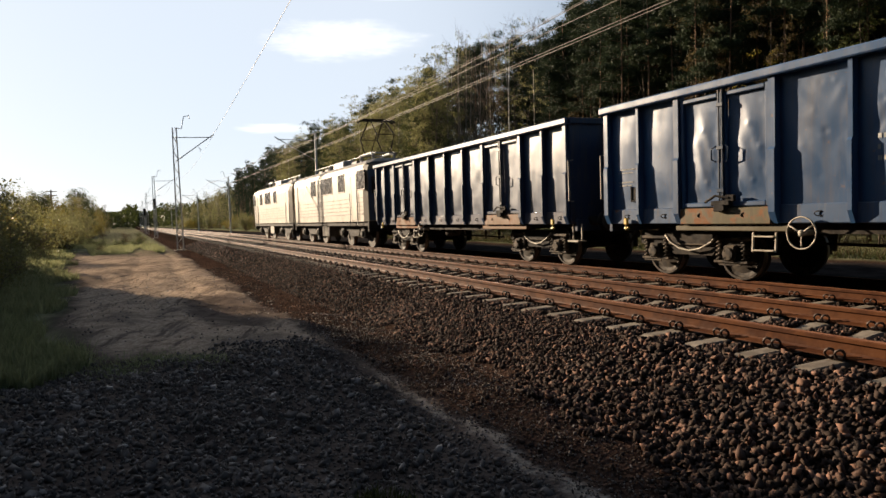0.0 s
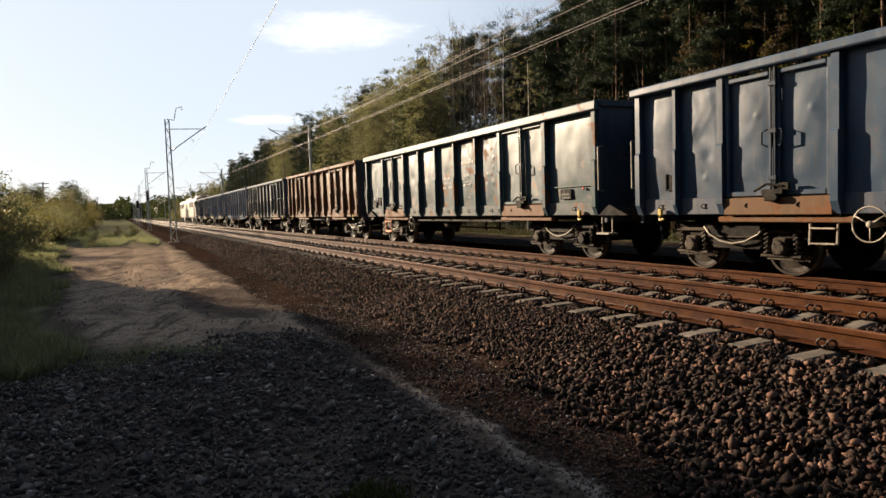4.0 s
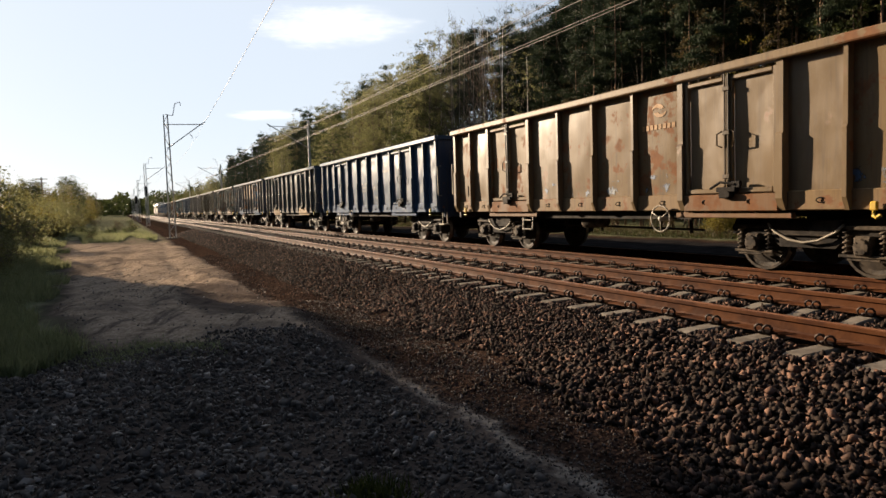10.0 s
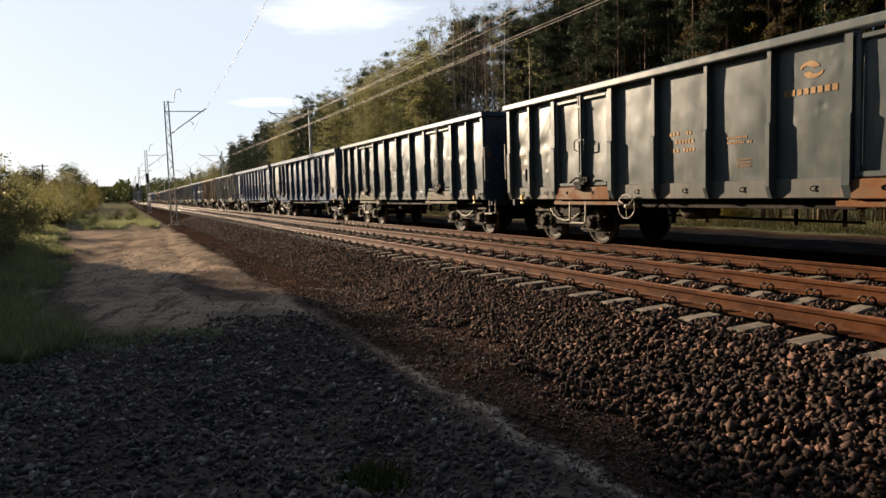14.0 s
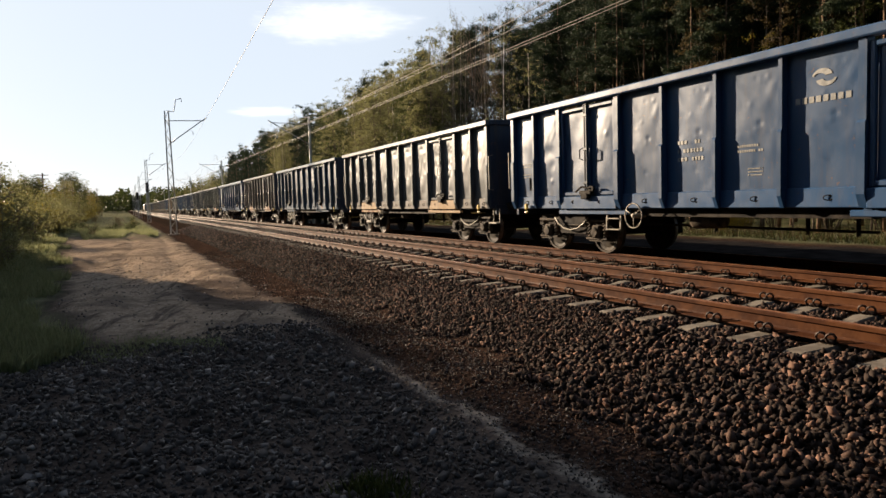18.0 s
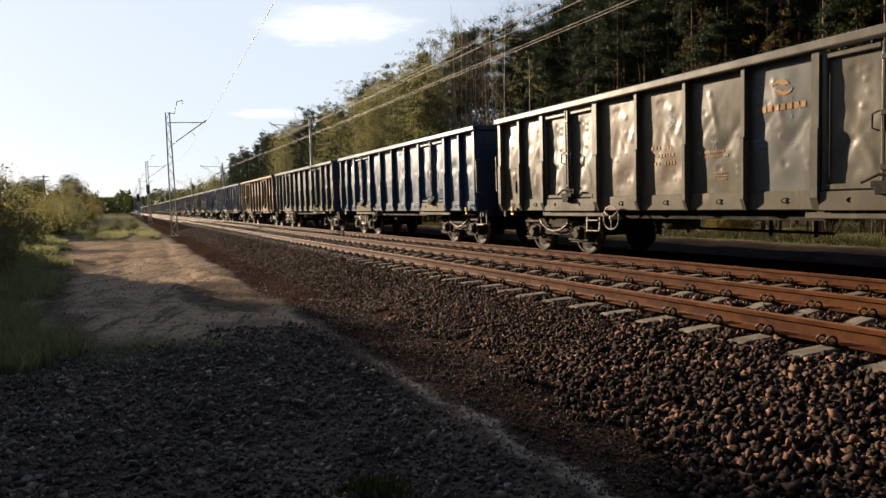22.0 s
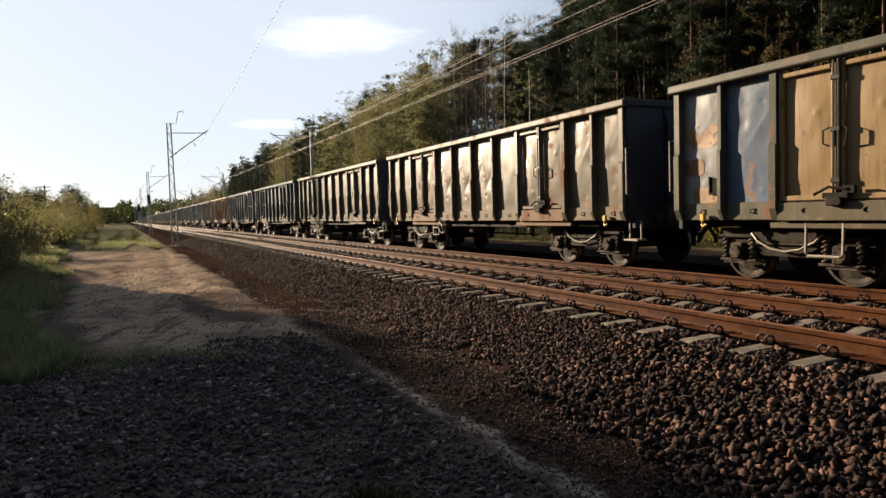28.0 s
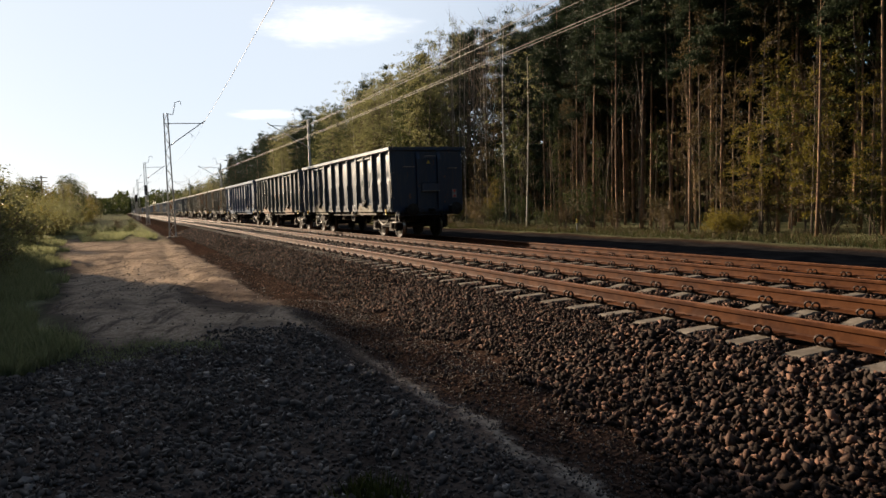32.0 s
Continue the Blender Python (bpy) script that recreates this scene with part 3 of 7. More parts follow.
def bogie_meshes():
    """Origin on the rail head under the bogie's middle."""
    m = {}
    g = Geo()
    for s in (-1, 1):
        out = [(-1.36, 0.70), (-1.26, 0.86), (-0.60, 0.86), (-0.45, 0.78), (0.45, 0.78), (0.60, 0.86), (1.26, 0.86), (1.36, 0.70), (1.34, 0.60), (1.20, 0.62), (0.62, 0.60), (0.46, 0.42), (-0.46, 0.42), (-0.62, 0.60), (-1.20, 0.62), (-1.34, 0.60)]
        g.prism(out, s * 1.0 - 0.035, s * 1.0 + 0.035, "x")
        g.prism([(-0.62, 0.84), (0.62, 0.84), (0.4, 0.62), (-0.4, 0.62)], s * 1.0 - 0.09, s * 1.0 + 0.09, "x")
    g.box(-1.0, -0.16, 0.58, 1.0, 0.16, 0.80, 0.02)
    for y in (-1.24, 1.24):
        g.box(-1.0, y - 0.05, 0.70, 1.0, y + 0.05, 0.79, 0.01)
    g.box(-0.35, -0.35, 0.78, 0.35, 0.35, 0.92, 0.02)
    for y in (-0.9, 0.9):
        g.box(0.9, y - 0.16, 0.32, 1.12, y + 0.16, 0.62, 0.03)
        for d in (-0.26, 0.26):
            g.lathe([(0.36, 0.09), (0.70, 0.09)], "z", 10, (1.02, y + d, 0))
    for y in (-0.42, 0.42):
        for s in (-1, 1):
            g.box(s * 0.76 - 0.04, y - 0.03, 0.32, s * 0.76 + 0.04, y + 0.03, 0.60, 0.01)
    m["bogie"] = g.mesh("bogie", UNDER)
    a = Geo()
    a.box(-1.13, -0.13, 0.34, -0.93, 0.13, 0.62, 0.03)
    a.lathe([(-1.17, 0.06), (-1.165, 0.105), (-1.13, 0.12), (-1.0, 0.12)], "x", 12, (0, 0, 0.47))
    for t in range(4):
        c, s = math.cos(t * math.pi / 2 + 0.78), math.sin(t * math.pi / 2 + 0.78)
        a.lathe([(-1.178, 0.012), (-1.15, 0.014)], "x", 6, (0, 0.085 * c, 0.47 + 0.085 * s))
    a.box(-1.10, -0.36, 0.31, -0.96, 0.36, 0.355, 0.01)
    a.box(-1.10, -0.38, 0.70, -0.94, 0.38, 0.76, 0.015)
    m["axle_box"] = a.mesh("axle_box", BOGIE)
    m["spring"] = spring_geo(Geo(), -1.03, 0, 0.35, 0.71).lathe([(0.35, 0.04), (0.70, 0.04)], "z", 8, (-1.03, 0, 0)).mesh("coil_spring", BOGIE, True)
    b = Geo()
    b.tube([(-1.09, -0.62, 0.78), (-1.10, -0.5, 0.66), (-1.11, -0.25, 0.54), (-1.11, 0, 0.50), (-1.11, 0.25, 0.54), (-1.10, 0.5, 0.66), (-1.09, 0.62, 0.78)], 0.02, 6)
    m["hose"] = b.mesh("brake_hose", PALE_BAR, True)
    b = Geo()
    b.tube([(-1.12, -1.15, 0.29), (-1.13, -0.70, 0.29)], 0.016, 5)
    b.tube([(-1.12, 1.15, 0.29), (-1.13, 0.70, 0.29)], 0.016, 5)
    b.box(-1.09, -0.55, 0.60, -1.05, 0.55, 0.64, 0.008)
    b.box(-1.08, -0.08, 0.62, -1.04, 0.08, 0.86, 0.01)
    m["guard"] = b.mesh("axle_guard", BOGIE)
    m["wheelset"] = wheel_mesh("wheelset")
    return m


BM = bogie_meshes()


def add_bogie(wagon, y):
    bo = part("bogie", BM["bogie"], wagon, (0, y, 0))
    for a in (-0.9, 0.9):
        part("wheelset", BM["wheelset"], bo, (0, a, 0.46))
        part("axle_box", BM["axle_box"], bo, (0, a, 0))
        for d in (-0.26, 0.26):
            part("coil_spring", BM["spring"], bo, (0, a + d, 0))
    part("brake_hose", BM["hose"], bo, label="pale looped brake rod")
    part("axle_guard", BM["guard"], bo)
    return bo


def lock_meshes():
    m = {}
    g = Geo()
    for d in (-0.035, 0.035):
        g.tube([(-1.475, d, 1.30), (-1.475, d, 3.20)], 0.018, 6)
    for z in (1.55, 2.25, 2.95):
        g.box(-1.50, -0.07, z - 0.035, -1.42, 0.07, z + 0.035, 0.008)
    m["lock_bar"] = g.mesh("lock_bar", PAINT)
    g = Geo()
    g.tube([(-1.46, 0.10, 2.02), (-1.50, 0.17, 2.06), (-1.50, 0.17, 2.24), (-1.46, 0.10, 2.28)], 0.014, 6)
    m["handle"] = g.mesh("door_handle", PAINT, True)
    g = Geo()
    g.tube([(-1.46, -0.10, 2.02), (-1.50, -0.17, 2.06), (-1.50, -0.17, 2.24), (-1.46, -0.10, 2.28)], 0.014, 6)
    m["handle_b"] = g.mesh("door_handle", PAINT, True)
    g = Geo()
    g.box(-1.55, -0.22, 1.30, -1.45, 0.16, 1.38, 0.012)
    g.box(-1.56, -0.10, 1.20, -1.44, 0.10, 1.32, 0.012)
    g.box(-1.53, -0.30, 1.36, -1.47, -0.12, 1.47, 0.012)
    g.tube([(-1.53, -0.2, 1.42), (-1.56, 0.05, 1.46), (-1.54, 0.28, 1.36)], 0.022, 6)
    g.lathe([(-1.57, 0.05), (-1.46, 0.06)], "x", 10, (0, -0.08, 1.26))
    m["latch"] = g.mesh("door_latch", UNDER)
    g = Geo()
    pts = [(-1.41 - 0.02 * math.cos(t), 0.065 * math.cos(t), 1.14 + 0.036 * math.sin(t)) for t in [2 * math.pi * i / 10 for i in range(10)]]
    m["ring"] = g.tube(pts, 0.009, 5, True).mesh("lashing_ring", UNDER, True)
    g = Geo()
    g.tube([(-1.50 + 0 * i, 0.235 * math.cos(t), 0.235 * math.sin(t)) for i in range(24) for t in (2 * math.pi * i / 24,)], 0.013, 6, True)
    for i in range(3):
        t = 2 * math.pi * i / 3 + 0.5
        g.tube([(-1.50, 0, 0), (-1.50, 0.235 * math.cos(t), 0.235 * math.sin(t))], 0.011, 5)
    g.lathe([(-1.53, 0.03), (-1.51, 0.05), (-1.20, 0.04)], "x", 10)
    m["handwheel"] = g.mesh("handbrake_wheel", PALE_BAR, True)
    g = Geo()
    g.tube([(-1.38, -0.28, 1.0), (-1.40, -0.28, 0.53), (-1.40, -0.24, 0.48), (-1.40, 0.24, 0.48), (-1.40, 0.28, 0.53), (-1.38, 0.28, 1.0)], 0.024, 6)
    g.box(-1.43, -0.25, 0.47, -1.32, 0.25, 0.495, 0.006)
    m["step"] = g.mesh("step", PALE_BAR)
    g = Geo()
    for q in (-1, 1):
        g.tube([(-1.36, q * 0.36, 1.0), (-1.42, q * 0.30, 0.86), (-1.42, q * 0.285, 0.44)], 0.026, 6)
    for z, d in ((0.80, 0.02), (0.42, 0.04)):
        g.box(-1.45, -0.30, z, -1.40, 0.30, z + 2 * d, 0.008)
    m["step_frame"] = g.mesh("step", PALE_BAR)
    m["step_orange"] = g.mesh("step", ORANGE)
    g = Geo()
    g.tube([(-1.33, -0.21, 1.0), (-1.36, -0.21, 0.55)], 0.022, 6)
    g.tube([(-1.33, 0.21, 1.0), (-1.36, 0.21, 0.55)], 0.022, 6)
    for z in (0.56, 0.78):
        g.box(-1.40, -0.2, z, -1.32, 0.2, z + 0.025, 0.006)
    m["ladder"] = g.mesh("step_ladder", PALE_BAR)
    g = Geo()
    g.box(-1.50, -0.045, 0.99, -1.44, 0.045, 1.11, 0.012)
    g.tube([(-1.47, 0, 1.0), (-1.49, 0.0, 0.93), (-1.50, -0.05, 0.90), (-1.49, -0.10, 0.93)], 0.026, 6)
    m["hook"] = g.mesh("rope_hook", YELLOW)
    g = Geo()
    g.lathe([(-0.30, 0.055), (-0.28, 0.15), (0.28, 0.17), (0.34, 0.17), (0.36, 0.10)], "y", 16, (-0.92, 0, 0.78))
    g.box(-0.97, -0.2, 0.90, -0.87, -0.15, 1.02)
    g.box(-0.97, 0.15, 0.90, -0.87, 0.2, 1.02)
    m["tank"] = g.mesh("air_tank", BOGIE, True)
    g = Geo()
    g.tube([(-1.38, 0, 1.5), (-1.50, 0, 1.52), (-1.50, 0, 2.40), (-1.38, 0, 2.42)], 0.016, 6)
    m["grab"] = g.mesh("grab_rail", PALE_BAR)
    g = Geo()
    g.box(-1.40, -0.12, 1.46, -1.36, 0.12, 1.70, 0.006)
    g.box(-1.42, -0.15, 1.43, -1.36, -0.12, 1.73, 0.006)
    g.box(-1.42, 0.12, 1.43, -1.36, 0.15, 1.73, 0.006)
    g.box(-1.42, -0.12, 1.43, -1.36, 0.12, 1.46, 0.006)
    m["frame"] = g.mesh("label_frame", UNDER)
    g = Geo()
    g.lathe([(0.0, 0.10), (0.18, 0.11), (0.20, 0.075), (0.50, 0.07), (0.52, 0.22), (0.555, 0.235), (0.57, 0.20), (0.60, 0.0)], "y", 20)
    m["buffer"] = g.mesh("buffer", UNDER, True)
    g = Geo()
    g.box(-0.05, 0, 0.98, 0.05, 0.42, 1.08, 0.015)
    g.tube([(0, 0.40, 1.05), (0, 0.52, 1.02), (0, 0.54, 0.94), (0, 0.46, 0.90)], 0.035, 6)
    for i in range(3):
        z = 0.86 - 0.13 * i
        g.tube([((0.05 if i % 2 else 0.02) * math.cos(t), 0.46 + 0.05 * math.cos(t) * (0 if i % 2 else 1), z + 0.08 * math.sin(t)) for t in [2 * math.pi * j / 8 for j in range(8)]], 0.018, 5, True)
    m["coupling"] = g.mesh("screw_coupling", UNDER)
    g = Geo()
    g.tube([(-0.45, 0.05, 0.98), (-0.45, 0.25, 0.85), (-0.45, 0.42, 0.62), (-0.42, 0.52, 0.55)], 0.03, 6)
    m["hose"] = g.mesh("brake_hose", UNDER, True)
    g = Geo()
    g.box(-1.44, -0.20, 0.60, -1.20, 0.20, 0.64, 0.008)
    g.tube([(-1.30, -0.16, 0.62), (-1.30, -0.16, 1.0)], 0.02, 6)
    g.tube([(-1.30, 0.16, 0.62), (-1.30, 0.16, 1.0)], 0.02, 6)
    m["corner_step"] = g.mesh("corner_step", PALE_BAR)
    return m


LK = lock_meshes()


def door_leaf_pool(w):
    key = (round(w, 3), "leaf")
    if key not in POOL:
        out = []
        for i in range(5):
            me = sheet_mesh("door", w - 0.16, 1.36, 3.08, (0.003, 0.005, 0.008, 0.012, 0.017)[i], 400 + 31 * i, -1.385)
            g = Geo()
            g.box(-1.45, -w / 2, 1.27, -1.38, -w / 2 + 0.08, 3.16, 0.012)
            g.box(-1.45, w / 2 - 0.08, 1.27, -1.38, w / 2, 3.16, 0.012)
            g.box(-1.455, -w / 2 + 0.08, 1.28, -1.38, w / 2 - 0.08, 1.36, 0.012)
            g.box(-1.455, -w / 2 + 0.08, 3.08, -1.38, w / 2 - 0.08, 3.15, 0.012)
            bm = bmesh.new()
            bm.from_mesh(me)
            tmp = g.mesh("door", PAINT)
            bm.from_mesh(tmp)
            bm.to_mesh(me)
            bm.free()
            bpy.data.meshes.remove(tmp)
            out.append(me)
        POOL[key] = out
    return POOL[key]


def layout(kind, body):
    """Bays from the front: (type, width)."""
    if kind == "A":
        k = body / 12.8
        return [("bay", 1.0 * k)] * 2 + [("door", 1.96 * k)] + [("bay", 1.22 * k)] * 4 + [("door", 1.96 * k)] + [("bay", 1.0 * k)] * 2
    k = body / 14.5
    return [("wide", 1.9 * k)] + [("door", 2.05 * k)] + [("bay", 1.32 * k)] * 5 + [("door", 2.05 * k)] + [("wide", 1.9 * k)]


def end_mesh():
    g = Geo()
    g.box(-1.42, -0.03, 1.0, 1.42, 0.03, 3.24, 0.01)
    return g.mesh("end_wall", PAINT)


def end_post():
    g = Geo()
    g.prism([(0.03, 1.0), (0.17, 1.05), (0.17, 2.9), (0.03, 3.22)], -0.07, 0.07, "x")
    return g.mesh("end_post", PAINT)


END_ME, POST_ME = end_mesh(), end_post()
g_ = Geo()
for z_ in (1.75, 2.05, 2.95):
    g_.tube([(-0.28, 0.19, z_), (0.28, 0.19, z_)], 0.016, 5)
g_.box(-1.46, -0.06, 3.22, 1.46, 0.12, 3.35, 0.015)
g_.box(-1.30, 0.0, 0.84, 1.30, 0.10, 1.10, 0.012)
END_BAR = g_.mesh("end_rail", PAINT)


def build_wagon(kind, body):
    """One open goods wagon with all its parts, the front towards +y."""
    root = new("open_wagon")
    h = body / 2
    y = h
    rib, post = rib_mesh(0.065), rib_mesh(0.115)
    edges = [(h - 0.05, "corner")]
    for i, (t, w) in enumerate(layout(kind, body)):
        c = y - w / 2
        if t == "door":
            lw = (w - 0.16) / 2
            for s in (1, -1):
                d = part("door", random.choice(door_leaf_pool(lw)), root, (0, c + s * (lw / 2 + 0.01), 0))
                d["fit"] = 1
            part("lock_bar", LK["lock_bar"], root, (0, c, 0))
            part("door_handle", LK["handle"], root, (0, c, 0))
            part("door_handle", LK["handle_b"], root, (0, c, 0))
            part("door_latch", LK["latch"], root, (0, c, 0))
            g = Geo()
            g.box(-1.47, -w / 2 + 0.05, 0.99, -1.36, w / 2 - 0.05, 1.262, 0.012)
            sill = part("door_sill", g.mesh("door_sill", PAINT), root, (0, c, 0))
            for s in (-0.45, 0.45):
                part("lashing_ring", LK["ring"], root, (-0.05, c + s, 0))
        else:
            part("side_sheet", random.choice(sheet_pool(w, SILL_Z, TOP_Z, t, 6, 0.016)), root, (0, c, 0))
            part("lashing_ring", LK["ring"], root, (0, c - 0.1, 0))
        y -= w
        edges.append((y, t))
    for n, (ye, t) in enumerate(edges):
        nxt = layout(kind, body)[n][0] if n < len(edges) - 1 else ""
        me = post if "door" in (t, nxt) or n in (0, len(edges) - 1) else rib
        off = 0.03 if n == 0 else (0.075 if n == len(edges) - 1 else 0)
        part("rib" if me is rib else "post", me, root, (0, ye + off - (0.05 if n == 0 else 0), 0))
    g = Geo()
    g.box(-1.40, -h, 1.0, -1.33, h, 1.285, 0.012)
    part("side_sill", g.mesh("side_sill", PAINT), root)
    for s in (-1, 1):
        g = Geo()
        zb = 3.215 if kind == "A" else 3.165
        g.prism([(s * 1.37, zb), (s * 1.535, zb), (s * 1.55, zb + 0.02), (s * 1.55, 3.33), (s * 1.53, 3.35), (s * 1.37, 3.35)], -h - 0.06, h + 0.06, "y")
        part("top_rail", g.mesh("top_rail", PAINT), root)
    g = Geo()
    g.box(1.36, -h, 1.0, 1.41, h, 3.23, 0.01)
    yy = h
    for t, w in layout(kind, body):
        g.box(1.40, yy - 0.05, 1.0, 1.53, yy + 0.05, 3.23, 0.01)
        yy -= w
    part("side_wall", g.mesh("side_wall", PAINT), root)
    for s in (1, -1):
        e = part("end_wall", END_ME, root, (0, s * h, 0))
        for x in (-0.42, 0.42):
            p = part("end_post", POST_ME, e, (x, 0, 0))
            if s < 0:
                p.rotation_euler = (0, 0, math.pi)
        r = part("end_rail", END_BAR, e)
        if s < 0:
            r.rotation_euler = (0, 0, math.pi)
    g = Geo()
    g.box(-1.36, -h + 0.05, 1.12, 1.36, h - 0.05, 1.2, 0.01)
    part("floor", g.mesh("floor", UNDER), root)
    beam = Geo().box(-0.06, -h + 0.1, 0.86, 0.06, h - 0.1, 1.12, 0.012).mesh("centre_sill", UNDER)
    for x in (-0.28, 0.28):
        part("centre_sill", beam, root, (x, 0, 0))
    cross = Geo().box(-1.30, -0.05, 0.96, 1.30, 0.05, 1.12, 0.01).mesh("cross_member", UNDER)
    for yk in np.linspace(-h + 0.6, h - 0.6, 5):
        part("cross_member", cross, root, (0, float(yk), 0))
    for s in (-1, 1):
        g = Geo().prism([(-h + 3.2, 1.0), (-h + 3.9, 0.84), (h - 3.9, 0.84), (h - 3.2, 1.0)], s * 1.20 - 0.03, s * 1.20 + 0.03, "x")
        part("truss_beam", g.mesh("truss_beam", UNDER), root)
    g = Geo()
    for yk in (-1.9, -1.1, 0.7, 2.0):
        g.box(-0.72, yk - 0.02, 0.55, -0.66, yk + 0.02, 0.98, 0.006)
    g.tube([(-0.69, -2.2, 0.62), (-0.69, 2.4, 0.66)], 0.025, 6)
    part("brake_rod", g.mesh("brake_rod", UNDER), root)
    door_y = h - (2.0 if kind == "A" else 1.9) * body / (12.8 if kind == "A" else 14.5) - 1.02
    for s in (1, -1):
        g = Geo()
        g.box(-1.40, -1.15, 0.875, -1.30, 1.15, 0.965, 0.012)
        for q in (-0.9, -0.45, 0.0, 0.45, 0.9):
            g.box(-1.40, q - 0.06, 0.955, -1.33, q + 0.06, 1.0, 0.006)
        part("sill_bracket", g.mesh("sill_bracket", PAINT), root, (0, s * door_y, 0))
    for s in (1, -1):
        add_bogie(root, s * (h - 1.9))
    for s in (1, -1):
        for x in (-0.875, 0.875):
            b = part("buffer", LK["buffer"], root, (x, s * (h + 0.02), 1.06))
            if s < 0:
                b.rotation_euler = (0, 0, math.pi)
        c = part("screw_coupling", LK["coupling"], root, (0, s * h, 0))
        q = part("brake_hose", LK["hose"], root, (0, s * h, 0))
        if s < 0:
            c.rotation_euler = q.rotation_euler = (0, 0, math.pi)
        part("rope_hook", LK["hook"], root, (0, s * (h - 0.62), 0), "yellow rope hook")
        part("grab_rail", LK["grab"], root, (0.0, s * (h + 0.09), 0))
    part("corner_step", LK["corner_step"], root, (0, -h - 0.1, 0))
    part("air_tank", LK["tank"], root, (0, 0.6, 0))
    part("step", LK["step"], root, (0, h - 2.75, 0))
    part("label_frame", LK["frame"], root, (0, h - 0.85 if kind == "A" else h - 1.3, 0))
    part("handbrake_wheel", LK["handwheel"], root, (0, h - (4.45 if kind == "A" else 4.6), 0.86 if kind == "A" else 0.74), "pale spoked handbrake wheel")
    if kind == "B":
        for s in (1, -1):
            w = 1.9 * body / 14.5
            c = s * (h - w / 2)
            g = Geo().box(-1.412, -w / 2 + 0.08, 1.62, -1.37, w / 2 - 0.08, 1.645, 0.004)
            part("plank_joint", g.mesh("plank_joint", PAINT), root, (0, c, 0))
            g = Geo().box(-1.415, -0.20, 1.36, -1.38, 0.20, 1.58, 0.006)
            board = part("label_board", g.mesh("label_board", UNDER), root, (0, c + 0.22, 0), "black board with a white grid")
            g = Geo()
            for q in (-0.14, -0.05, 0.04, 0.13):
                g.box(-1.419, q, 1.38, -1.414, q + 0.012, 1.47, 0.001)
            for z in (1.38, 1.465):
                g.box(-1.419, -0.14, z, -1.414, 0.142, z + 0.012, 0.001)
            g.box(-1.419, 0.05, 1.47, -1.414, 0.062, 1.55, 0.001)
            part("grid_mark", g.mesh("grid_mark", MARK), board, (0, 0, 0))
            g = Geo().box(-1.43, -0.03, 1.55, -1.40, 0.03, 1.60, 0.006)
            part("reflector", g.mesh("reflector", RED), root, (0, c - 0.42, 0), "small red reflector")
            g = Geo()
            g.prism([(-1.0, 1.0), (-0.12, 1.0), (-0.45, 1.22)], -1.5, -1.40, "x")
            part("corner_bracket", g.mesh("corner_bracket", UNDER), root, (0, s * (h - 0.05), 0))
    return root


BLUE, NAVY, GREYBLUE = (0.014, 0.061, 0.152), (0.014, 0.036, 0.085), (0.034, 0.073, 0.128)
LTEAL, DTEAL = (0.045, 0.092, 0.108), (0.030, 0.060, 0.082)
GREY, OLIVE, BROWN, RUST, OLGREY = (0.105, 0.10, 0.098), (0.094, 0.078, 0.044), (0.150, 0.079, 0.036), (0.165, 0.074, 0.034), (0.11, 0.104, 0.068)
